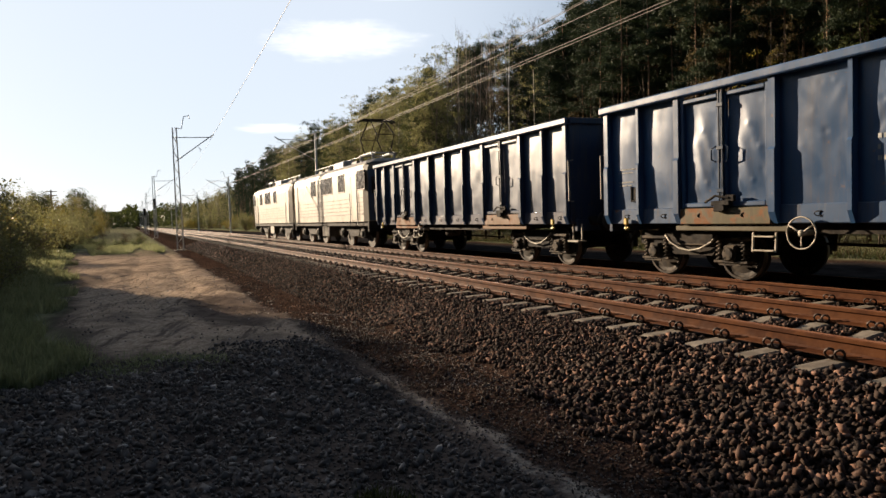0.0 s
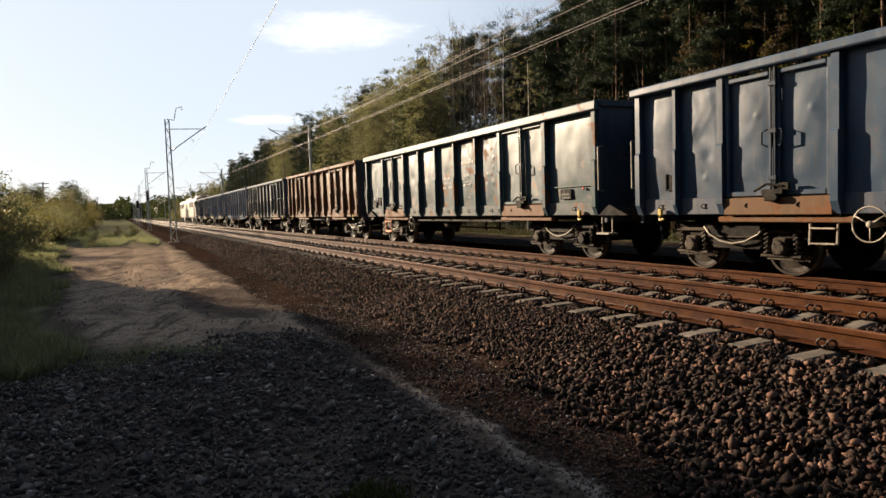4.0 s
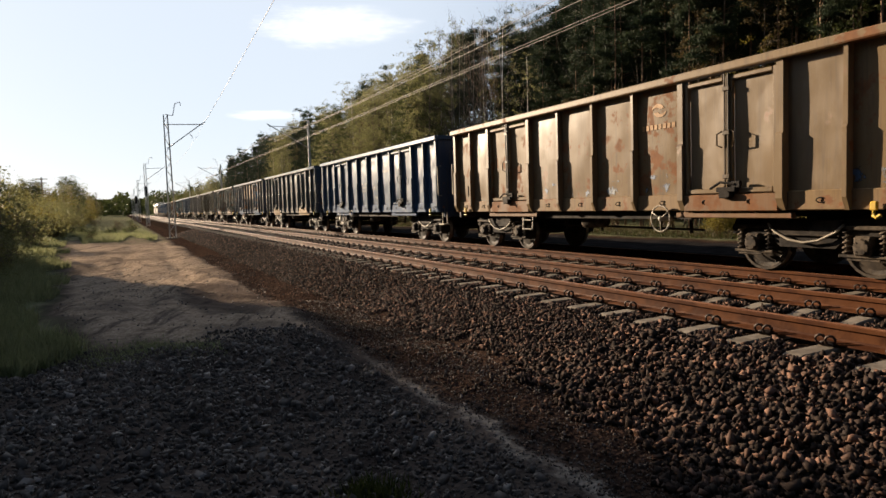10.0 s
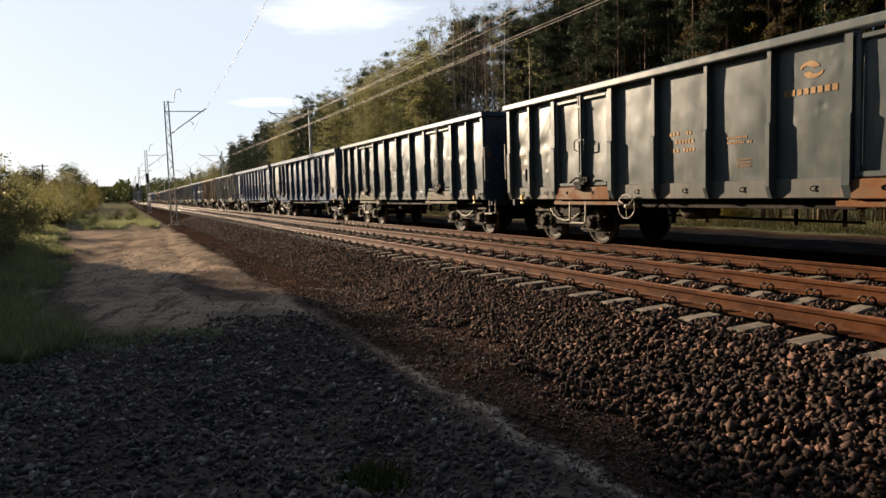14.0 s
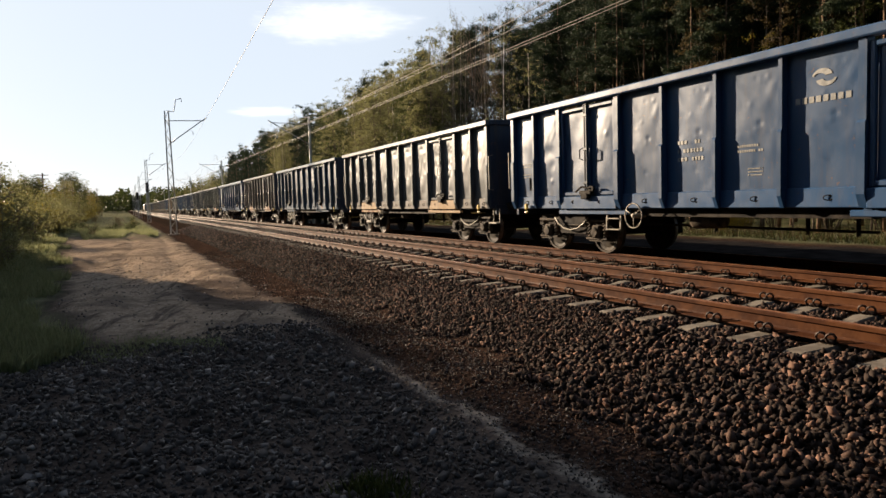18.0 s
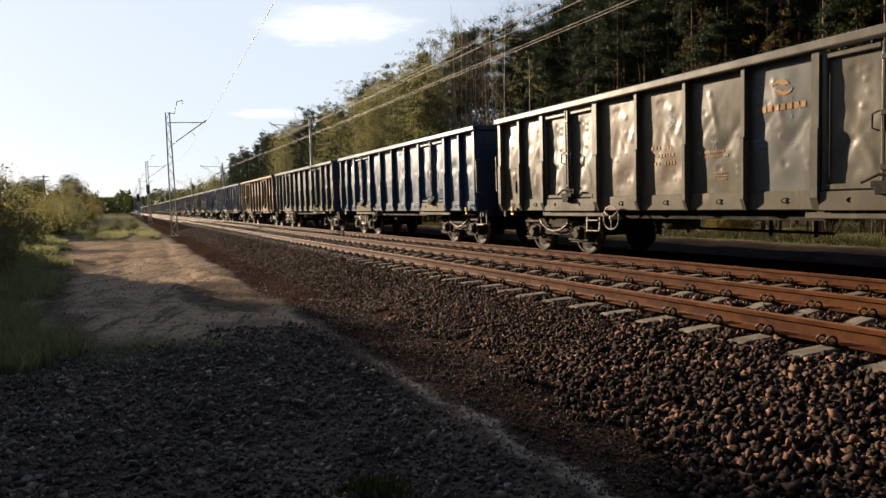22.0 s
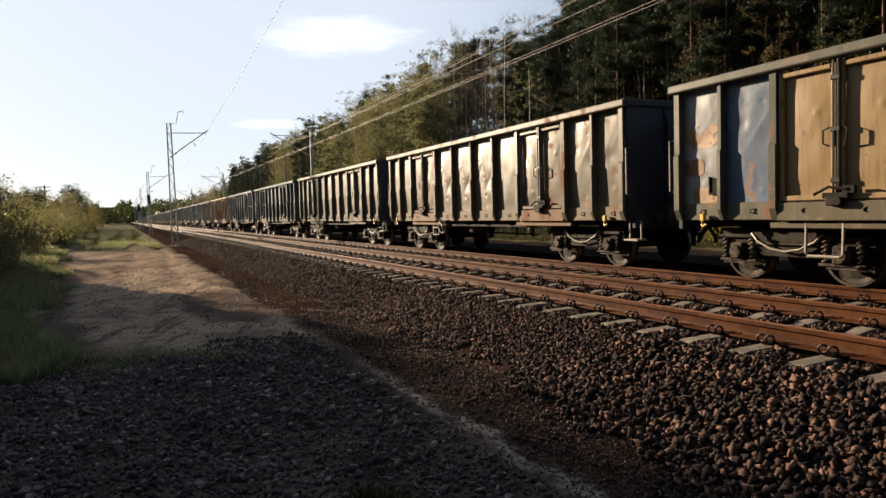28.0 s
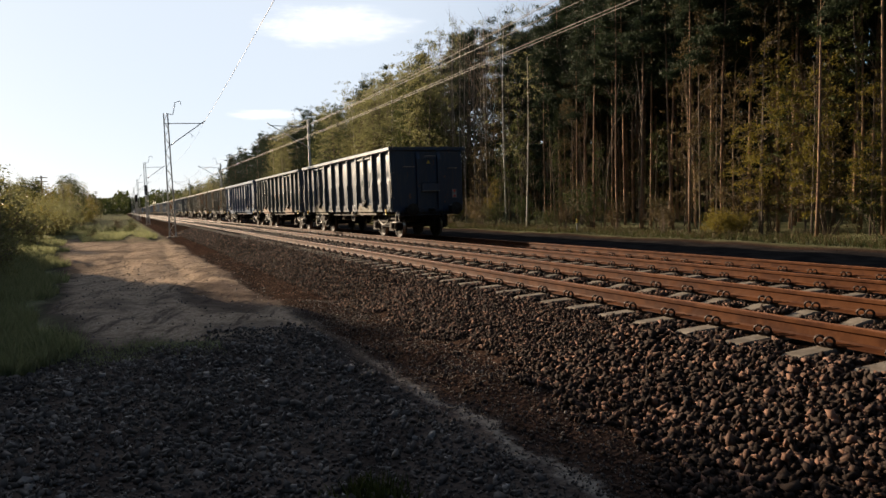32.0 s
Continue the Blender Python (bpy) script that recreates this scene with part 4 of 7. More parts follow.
# kind, length over buffers, paint, rust (0 to 1), dents (0 to 5), door sill paint, lettering, label
WAGONS = [
    ("A", 14.04, NAVY, 0.2, 1, BROWN, "", "dark navy open goods wagon coupled behind the locomotive"),
    ("A", 14.04, BLUE, 0.2, 3, OLIVE, "n", "blue steel open goods wagon with dented doors"),
    ("A", 14.04, BLUE, 0.15, 2, BLUE, "ln", "blue steel open goods wagon with a pale emblem"),
    ("A", 14.04, (0.052, 0.074, 0.088), 0.25, 1, (0.20, 0.115, 0.058), "u", "grey-blue open goods wagon with rusty door sills"),
    ("A", 14.04, BROWN, 0.75, 1, BROWN, "", "rusty brown open goods wagon"),
    ("B", 15.74, LTEAL, 0.45, 3, RUST, "ln", "long pale teal open goods wagon with an orange step"),
    ("A", 14.04, GREYBLUE, 0.3, 2, BROWN, "", "grey-blue steel open goods wagon"),
    ("A", 14.04, GREY, 0.25, 3, RUST, "o", "pale grey dented open goods wagon"),
    ("A", 14.04, (0.074, 0.062, 0.034), 0.38, 1, (0.12, 0.07, 0.036), "Lnt", "olive brown open goods wagon with an ochre emblem"),
    ("A", 14.04, (0.078, 0.088, 0.078), 0.46, 3, BROWN, "g", "teal grey open goods wagon with orange and green graffiti"),
    ("A", 14.04, (0.055, 0.075, 0.105), 0.4, 3, BLUE, "p", "patchy rusty and blue open goods wagon"),
    ("A", 14.04, (0.082, 0.098, 0.108), 0.3, 5, (0.30, 0.20, 0.10), "", "teal grey badly dented open goods wagon"),
    ("A", 14.40, (0.028, 0.072, 0.150), 0.1, 2, BLUE, "ln", "blue open goods wagon with a pale emblem"),
    ("A", 14.04, (0.195, 0.128, 0.060), 0.5, 1, BROWN, "Lt", "olive brown open goods wagon"),
    ("A", 14.04, (0.125, 0.125, 0.132), 0.15, 2, GREY, "o", "grey-blue open goods wagon"),
    ("B", 15.74, (0.022, 0.078, 0.185), 0.2, 5, BLUE, "n", "long bright blue open goods wagon with hammered sheets"),
    ("B", 15.74, (0.016, 0.056, 0.135), 0.2, 5, BLUE, "oh", "long deep blue open goods wagon with hammered silvery end sheets"),
    ("A", 14.04, DTEAL, 0.26, 3, OLIVE, "n", "dark teal open goods wagon"),
    ("A", 14.04, (0.066, 0.088, 0.090), 0.28, 2, BROWN, "Ln", "teal grey open goods wagon with an ochre emblem"),
    ("B", 15.74, BLUE, 0.1, 3, BLUE, "o", "long bright blue open goods wagon"),
    ("A", 12.94, GREY, 0.3, 2, BROWN, "", "grey open goods wagon"),
    ("A", 14.04, GREYBLUE, 0.15, 1, GREYBLUE, "ln", "grey-blue open goods wagon with a pale emblem"),
    ("A", 14.04, (0.066, 0.082, 0.098), 0.25, 5, (0.36, 0.23, 0.11), "", "grey-blue open goods wagon with hammered sheets"),
    ("A", 14.04, BLUE, 0.15, 2, BLUE, "ln", "blue open goods wagon with a pale emblem"),
    ("A", 14.04, BLUE, 0.2, 2, (0.085, 0.062, 0.045), "u", "deep blue open goods wagon with a rusty sill"),
    ("A", 14.04, (0.19, 0.115, 0.050), 0.55, 1, BROWN, "Lu", "ochre brown open goods wagon"),
    ("A", 14.04, (0.046, 0.074, 0.080), 0.32, 2, OLGREY, "n", "dull teal open goods wagon"),
    ("A", 14.04, BLUE, 0.2, 4, OLIVE, "r", "blue open goods wagon with dented doors and white lettering"),
    ("A", 14.04, (0.084, 0.078, 0.058), 0.30, 5, (0.070, 0.065, 0.050), "Lny", "olive open goods wagon with pale dents and an ochre emblem"),
    ("A", 14.04, GREYBLUE, 0.1, 2, GREYBLUE, "o", "steel blue open goods wagon"),
    ("A", 14.04, GREY, 0.15, 4, GREY, "ow", "silver grey dented open goods wagon with pale patches"),
    ("A", 14.04, (0.215, 0.115, 0.042), 0.62, 1, BROWN, "nx", "dull olive brown open goods wagon"),
    ("A", 14.04, (0.066, 0.092, 0.124), 0.2, 1, OLIVE, "Ln", "grey-blue open goods wagon"),
    ("A", 14.04, DTEAL, 0.3, 1, OLIVE, "L", "dark teal open goods wagon"),
    ("A", 14.04, OLGREY, 0.45, 2, OLIVE, "", "olive grey open goods wagon"),
    ("A", 14.04, (0.135, 0.115, 0.072), 0.5, 3, BROWN, "", "greenish grey open goods wagon"),
    ("A", 14.04, (0.085, 0.085, 0.06), 0.42, 3, OLIVE, "m", "open goods wagon of olive, blue and grey sheets"),
    ("B", 15.74, BLUE, 0.15, 4, BLUE, "r", "long blue open goods wagon with white lettering"),
    ("A", 14.04, (0.048, 0.074, 0.090), 0.26, 2, BROWN, "Ln", "dark teal open goods wagon with an orange emblem"),
    ("A", 14.04, (0.046, 0.070, 0.104), 0.24, 2, OLIVE, "u", "steel blue last wagon with red and white tail plates"),
]
# slack in the couplings, wagon by wagon
SLACK = (-0.08, -0.14, -0.2, -0.06, -0.1, -0.11, -0.05, 0.0, 0.1, -0.02, -0.1, -0.12, -0.17, -0.13, -0.27, -0.33, -0.24, -0.1, -0.12, -0.14,
         -0.16, -0.2, -0.26, -0.23, -0.12, -0.06, -0.03, -0.07, -0.12, 0.0, -0.05, -0.03, 0.0, -0.02, -0.03, -0.05, -0.14, -0.05, -0.15, 0.0)
LETTERS = {}


def letter_mesh(word, size, mat):
    """A word as a thin mesh, reading along -y on a side that faces -x."""
    key = (word, size, mat.name)
    if key not in LETTERS:
        cu = bpy.data.curves.new("lettering", "FONT")
        cu.body, cu.size, cu.extrude, cu.align_x = word, size, 0.001, "CENTER"
        ob = bpy.data.objects.new("lettering", cu)
        me = bpy.data.meshes.new_from_object(ob)
        me.transform(Matrix(((0, 0, -1, 0), (-1, 0, 0, 0), (0, 1, 0, 0), (0, 0, 0, 1))))
        me.materials.clear()
        me.materials.append(mat)
        bpy.data.objects.remove(ob)
        LETTERS[key] = me
    return LETTERS[key]


def bars_mesh(rows, w, h, gap, seed, mat):
    """Illegible lettering as short bars."""
    key = (rows, w, h, seed, mat.name)
    if key not in LETTERS:
        rnd = random.Random(seed)
        g = Geo()
        for r in range(rows):
            y = w / 2
            z = -r * (h + gap)
            end = -w / 2 + rnd.uniform(0, 0.3) * w
            while y > end:
                d = rnd.uniform(0.45, 0.7) * h
                if rnd.random() < 0.88:
                    g.box(-0.002, y - d, z + 0.12 * h, 0.002, y, z + 0.88 * h, 0.0005)
                y -= d + 0.3 * h
        LETTERS[key] = g.mesh("lettering", mat)
    return LETTERS[key]


def emblem_mesh(mat):
    """Two hooked crescents and a row of bars."""
    key = ("emblem", mat.name)
    if key not in LETTERS:
        g = Geo()
        for s in (1, -1):
            poly = []
            for i in range(9):
                t = math.pi * (0.05 + 0.9 * i / 8)
                poly.append((s * 0.155 * math.cos(t), s * (0.015 + 0.11 * math.sin(t))))
            for i in range(8, -1, -1):
                t = math.pi * (0.05 + 0.9 * i / 8)
                poly.append((s * (0.04 + 0.085 * math.cos(t)), s * (0.015 + 0.05 * math.sin(t))))
            g.prism([(a + s * 0.03, b) for a, b in poly], -0.002, 0.002, "x")
        for i in range(8):
            g.box(-0.002, 0.365 - 0.108 * i, -0.335, 0.002, 0.44 - 0.108 * i, -0.245, 0.0005)
        LETTERS[key] = g.mesh("emblem", mat)
    return LETTERS[key]

def sheet_paint(name, a, b):
    return simple(name, a, b, 3.0, 0.55, 0.0, 0.2)


WHITE = sheet_paint("graffiti_white", (0.4, 0.392, 0.368), (0.528, 0.52, 0.488))


def ragged_paint(name, a, b, amount=0.55, rough=0.5, spec=0.4):
    """Thin old paint, worn through in flakes."""
    k = Mat(name)
    v = k.coord()
    k.done(k.mix(k.step(k.noise(v, 3, 5), 0.35, 0.65), a, b), rough, 0.0, None, spec)
    hole = k.node("ShaderNodeBsdfTransparent")
    mx = k.node("ShaderNodeMixShader")
    k.put(mx.inputs[0], k.step(k.noise(v, 3.4, 7, 0.62), amount - 0.05, amount + 0.03))
    k.t.links.new(k.b.outputs[0], mx.inputs[1])
    k.t.links.new(hole.outputs[0], mx.inputs[2])
    k.t.links.new(mx.outputs[0], k.t.nodes["Material Output"].inputs[0])
    return k.m


GRAF_O = ragged_paint("graffiti_orange", (0.33, 0.100, 0.034), (0.44, 0.175, 0.075), 0.61, 0.7, 0.15)
GRAF_G = ragged_paint("graffiti_green", (0.26, 0.30, 0.07), (0.36, 0.38, 0.13), 0.52)
OLD_BLUE = ragged_paint("old_blue_paint", (0.06, 0.10, 0.18), (0.16, 0.175, 0.19), 0.43)
OLD_OCHRE = ragged_paint("old_ochre_paint", (0.20, 0.11, 0.045), (0.34, 0.20, 0.09), 0.56)


def patch_mesh(name, w, z0, z1, seed, mat):
    """A ragged patch of paint: rings round its middle, so that it follows the dents."""
    rnd = random.Random(seed)
    n, g = 26, Geo()
    ks = []
    for i in range(n):
        c, s = math.cos(2 * math.pi * i / n), math.sin(2 * math.pi * i / n)
        ks.append((c, s, (abs(c) ** 4 + abs(s) ** 4) ** -0.25 * rnd.uniform(0.86, 1.0)))
    vs = [(0, 0, (z0 + z1) / 2)]
    rings = (0.2, 0.4, 0.6, 0.8, 1.0)
    for q in rings:
        vs += [(0, 0.5 * w * q * k * c, (z0 + z1) / 2 + 0.5 * (z1 - z0) * q * k * s) for c, s, k in ks]
    fs = [(0, 1 + i, 1 + (i + 1) % n) for i in range(n)]
    for r in range(len(rings) - 1):
        a, b = 1 + r * n, 1 + (r + 1) * n
        fs += [(a + i, b + i, b + (i + 1) % n, a + (i + 1) % n) for i in range(n)]
    return g.add(vs, fs).mesh(name, mat)


PROTO = {}


def wagon_like(kind, length):
    body = length - 1.24
    key = (kind, round(body, 2))
    if key not in PROTO:
        PROTO[key] = build_wagon(kind, body)
        return PROTO[key]
    return copy_thing(PROTO[key], pose(0, 0, 0))


def dress(root, kind, length, paint, rust, dents, sill, marks, label, rnd, wheel_behind):
    """Paint, dents and lettering of one wagon."""
    body = length - 1.24
    h = body / 2
    tagged(root, label, "goods wagon", "wagons of the goods train")
    bays = [o for o in root.children if o.name.startswith("side_sheet")]
    bays.sort(key=lambda o: -o.location.y)
    shade = lambda c, k: (c[0] * k * 0.74, c[1] * k * 0.74, c[2] * k * 0.74)
    for o in root.children_recursive:
        n = o.name.split(".")[0]
        o.color = (*shade(paint, rnd.uniform(0.9, 1.12)), rust * rnd.uniform(0.7, 1.2))
        if n in ("door_sill", "sill_bracket"):
            o.color = (*sill, 0.1 if sill == BLUE else (0.45 if sill in (RUST, BROWN) else 0.2) + 0.35 * rnd.random())
        if n in ("lock_bar", "door_handle"):
            o.color = (*shade(paint, 0.4), 0.1)
        if n == "side_sill":
            o.color = (*[0.8 * a + 0.2 * b for a, b in zip(paint, sill)], 0.1 if sill == BLUE else 0.3 + 0.4 * rust)
        if n == "top_rail":
            o.color = (*[0.9 * a + 0.1 * b for a, b in zip(paint, GREY)], rust)
        # ends and far side mixed towards navy: their shade put into the colour
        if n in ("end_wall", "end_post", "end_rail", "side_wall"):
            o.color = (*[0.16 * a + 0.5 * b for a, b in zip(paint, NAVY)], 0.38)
    for i, o in enumerate(bays):
        pool = POOL[(round(layout(kind, body)[0][1] if kind == "A" and i in (0, 1, 6, 7) else layout(kind, body)[0 if i in (0, 6) and kind == "B" else 4][1], 3), "wide" if kind == "B" and i in (0, 6) else "bay")]
        o.data = pool[max(0, min(len(pool) - 1, dents + rnd.randrange(-1, 2)))]
    leaves = [o for o in root.children if o.name.startswith("door") and o.name.split(".")[0] == "door"]
    for o in leaves:
        key = [k for k in POOL if k[1] == "leaf" and POOL[k][0] is o.data or o.data in POOL[k]]
        pool = POOL[key[0]]
        o.data = pool[min(len(pool) - 1, max(0, (dents if kind == "A" else dents - 3) - 1 + rnd.randrange(0, 2)))]
    for o in root.children:
        if o.name.startswith("handbrake_wheel") and wheel_behind:
            o.location.y = h - 8.35
        elif o.name.split(".")[0] == "step":
            if kind == "B":
                o.location.y = h - 2.2
                o.data = LK["step_frame"]
            elif rnd.random() < 0.45:
                o.location.y = h - 3.7
                o.data = LK["ladder"]
    if "orange step" in label:
        for o in root.children:
            if o.name.split(".")[0] == "step":
                o.data = LK["step_orange"]
                o["label"] = "orange painted step frame"
    yb = [o.location.y for o in bays]
    last = len(bays) - 1
    mk = MARK_Y if "L" in marks else MARK

    def mark(name, me, i, dy, z, label=""):
        ob = part(name, lay_on(me, bays[i].data, dy, z), root, (0, yb[i] + dy, z), label)
        if name in ("lettering", "emblem"):
            tagged(ob, label or "faded stencilled characters", kind="stuff")
        return ob

    if "l" in marks or "L" in marks:
        mark("emblem", emblem_mesh(mk), 5 if kind == "A" else 4, 0.0, 2.82)
    if "n" in marks:
        mark("lettering", bars_mesh(3, 0.62, 0.085, 0.06, 5, mk), 3, 0, 2.10)
        mark("lettering", bars_mesh(2, 0.5, 0.05, 0.03, 6, mk), 4, 0, 1.95)
        mark("lettering", bars_mesh(3, 0.3, 0.03, 0.02, 7, mk), 4, -0.1, 1.60)
    if "r" in marks:
        i = 3 if kind == "A" else 2
        mark("lettering", letter_mesh("RIV MC", 0.17, MARK), i, 0, 2.30, "white stencilled letters RIV MC")
        mark("lettering", bars_mesh(2, 0.7, 0.12, 0.08, 8, MARK), i, 0, 2.08)
    if "u" in marks:
        mark("lettering", letter_mesh("UIC", 0.11, MARK), last, 0, 2.05, "white stencilled letters UIC")
        if "ring" not in LETTERS:
            g = Geo()
            n = 20
            for k in range(n):
                t0, t1 = 2 * math.pi * k / n, 2 * math.pi * (k + 1) / n
                g.add([(0, r * math.cos(t), r * math.sin(t)) for t in (t0, t1) for r in (0.075, 0.092)], [(0, 1, 3, 2)])
            LETTERS["ring"] = g.mesh("ring_mark", MARK)
        mark("ring_mark", LETTERS["ring"], last, 0, 1.88)
    if "o" in marks:
        i = last - 1 if kind == "A" else last
        if "tag" not in LETTERS:
            LETTERS["tag"] = Geo().box(-0.003, -0.15, -0.12, 0.003, 0.15, 0.12, 0.001).mesh("paper_tag", PALE_BAR)
        mark("paper_tag", LETTERS["tag"], i, 0, 1.62, "pale square placard")
    for z, s in ((2.05, 11), (1.80, 12)):
        if marks and kind == "B" or "n" in marks:
            mark("lettering", bars_mesh(2, 0.5, 0.035, 0.03, s, mk), 0, -0.1, z)
    if "g" in marks:
        for i, (z0, z1, m) in {2: (1.28, 2.75, GRAF_G), 3: (1.24, 2.22, GRAF_O), 4: (1.24, 2.12, GRAF_O), 5: (1.26, 2.16, GRAF_O)}.items():
            mark("graffiti", patch_mesh("graffiti", 1.12, z0, z1, i, m), i, 0, 0, "spray-painted patch")
        mark("graffiti", patch_mesh("graffiti", 0.9, 2.34, 2.8, 9, GRAF_G), 5, 0, 0, "spray-painted patch")
        mark("graffiti", letter_mesh("XO", 0.58, WHITE), 6, 0.16, 1.66, "white sprayed letters XO")
    if "m" in marks:
        silver, tan = (0.23, 0.24, 0.25), (0.27, 0.175, 0.075)
        for o in leaves:
            o.color = (*tan, 0.4)
        for i, c in enumerate((silver, (0.085, 0.125, 0.19), tan, tan, silver, silver, silver, GREY)):
            bays[i].color = (*c, 0.2 if c == silver else 0.4)
        for q, (dy, z0, z1, w) in enumerate(((0.0, 2.2, 2.62, 0.8), (0.15, 1.75, 2.05, 0.5), (-0.1, 1.28, 1.55, 0.6))):
            mark("paint_patch", patch_mesh("paint_patch", w, z0, z1, 80 + q, OLD_OCHRE), 0, dy, 0, "ochre stencilled patch")
    if "p" in marks:
        for i in (0, 1, 6, 7):
            bays[i].color = (0.27, 0.185, 0.092, 0.5)
            mark("paint_patch", patch_mesh("paint_patch", 1.08, 1.35, 3.15, 40 + i, OLD_BLUE), i, 0, 0, "worn remnants of blue paint")
        for i in (2, 3, 4, 5):
            bays[i].color = (0.24, 0.165, 0.088, 0.6)
        for o in leaves[2:]:
            o.color = (*BLUE, 0.6)
    if "t" in marks:
        for i in (2, 3, 4, 5, 7):
            mark("paint_patch", patch_mesh("paint_patch", 1.0, 1.30, 1.55 + 0.06 * (i % 3), 60 + i, OLD_BLUE), i, 0, 0, "remnant of blue paint above the sill")
        mark("paint_patch", patch_mesh("paint_patch", 0.9, 2.45, 3.15, 70, PALE_BAR), 3, 0.1, 0, "pale repainted patch") if "n" in marks else None
    if "x" in marks:
        for i in (3, 4):
            mark("paint_patch", patch_mesh("paint_patch", 0.9, 1.9, 2.35, 90 + i, WHITE), i, 0, 0, "white sprayed patch")
        bays[6].color = bays[7].color = (0.33, 0.27, 0.17, 0.3)
        for o in leaves[2:]:
            o.color = (*RUST, 0.7)
        for i in (0, 1):
            bays[i].color = (0.20, 0.135, 0.055, 0.4)
    if "y" in marks:
        bays[5].color = bays[6].color = (0.080, 0.086, 0.086, 0.25)
        bays[2].color = bays[3].color = (0.120, 0.096, 0.070, 0.3)
        for i, dy, z0, z1, w in ((5, 0.1, 1.9, 2.7, 0.9), (4, 0.2, 1.9, 2.4, 0.5), (3, -0.15, 2.3, 2.9, 0.6), (7, 0.0, 1.6, 2.6, 0.7)):
            mark("paint_patch", patch_mesh("paint_patch", w, z0, z1, 110 + i, OLD_BLUE), i, dy, 0, "worn remnants of blue paint")
    if "h" in marks:
        bays[0].color = bays[-1].color = (0.30, 0.30, 0.30, 0.05)
    if "w" in marks:
        for i, s in ((3, 3), (4, 4), (7, 5)):
            mark("paint_patch", patch_mesh("paint_patch", 0.8, 1.7, 2.2 + 0.2 * (i == 4), s, PALE_BAR), i, 0, 0, "pale repair patch")
    return root


def make_train():
    out, cum = [], 0.0
    rnd = random.Random(4)
    for spec, slack in zip(WAGONS, SLACK):
        w = wagon_like(spec[0], spec[1])
        cum += spec[1]
        out.append((w, spec[1] / 2 - cum + slack))
    for i, ((w, off), spec) in enumerate(zip(out, WAGONS)):
        dress(w, *spec, rnd, i in (3, 4, 13, 14, 25, 29, 39))
    last = out[-1][0]
    h = (14.04 - 1.24) / 2
    g = Geo().box(-0.09, -0.015, -0.16, 0.09, 0.0, 0.16, 0.03)
    p = part("tail_plate", g.mesh("tail_plate", MARK), last, (1.06, -h - 0.05, 1.62), "red and white tail plate")
    g = Geo()
    for s in (1, -1):
        g.prism([(-0.07, s * 0.13), (0.07, s * 0.13), (0.0, s * 0.02)], -0.022, -0.017, "y")
    part("red_triangle", g.mesh("red_triangle", RED), p, label="red reflective triangles")
    for x, z, w in ((-0.78, 2.62, 0.21), (0.02, 3.0, 0.20), (0.98, 2.56, 0.17), (0.02, 1.72, 0.33), (-0.70, 1.18, 0.14), (0.98, 1.18, 0.12)):
        g = Geo().tube([(-w, 0.0, 0.0), (-w, -0.09, 0.01), (w, -0.09, 0.01), (w, 0.0, 0.0)], 0.016, 6)
        part("grab_rung", g.mesh("grab_rung", PALE_BAR), last, (x, -h - (0.17 if abs(x) < 0.1 else 0.03), z), "worn pale grab rung")
    g = Geo().prism([(-0.08, 0.0), (0.08, 0.0), (0.0, 0.14)], -0.006, 0.0, "y")
    part("warning_triangle", g.mesh("warning_triangle", YELLOW), last, (0.02, -h - 0.045, 2.74), "small yellow warning triangle")
    g = Geo().box(-1.2, 0.0, -0.06, 1.2, 0.05, 0.06, 0.01)
    part("end_beam", g.mesh("end_beam", UNDER), last, (0, -h - 0.10, 0.92))
    g = Geo().box(-0.34, -0.17, -0.28, 0.34, -0.03, 0.02, 0.01)
    # navy matched to the end wall, with the end's shade in the colour
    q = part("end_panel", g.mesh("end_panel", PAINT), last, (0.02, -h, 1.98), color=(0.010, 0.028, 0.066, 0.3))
    return out


TRAIN = make_train()

# ---- the locomotive: two coupled sections ----
CREAM = simple("cream_weathered_paint", (0.1373, 0.1004, 0.05778), (0.1942, 0.1516, 0.09472), 1.6, 0.5, 0.0, 0.15)
BROWN_LINE = simple("brown_stripe_paint", (0.084, 0.042, 0.0245), (0.119, 0.063, 0.035), 6, 0.55, 0.0, 0.1)
ROOF_GREY = simple("sooty_roof_paint", (0.06, 0.051, 0.042), (0.114, 0.099, 0.081), 2.5, 0.7, 0.0, 0.3)
END_DARK = simple("dark_blue_end_paint", (0.02, 0.035, 0.06), (0.04, 0.06, 0.09), 3, 0.5, 0.0, 0.1)
GLASS = simple("dark_window_glass", (0.022, 0.016, 0.012), (0.04, 0.03, 0.023), 3, 0.25, 0.0, 0.02, 0.01, 0.1)
STEEL = simple("galvanised_steel", (0.24, 0.24, 0.24), (0.38, 0.38, 0.37), 7, 0.5, 0.5, 0.15)
MAST_PAINT = simple("mast_grey_paint", (0.38, 0.37, 0.34), (0.52, 0.50, 0.46), 6, 0.65, 0.1, 0.2)
WIRE = simple("copper_wire", (0.060, 0.038, 0.026), (0.10, 0.066, 0.046), 10, 0.7, 0.0, 0.05)
CERAMIC = simple("brown_insulator", (0.10, 0.045, 0.03), (0.16, 0.075, 0.05), 10, 0.2, 0.0, 0.05)

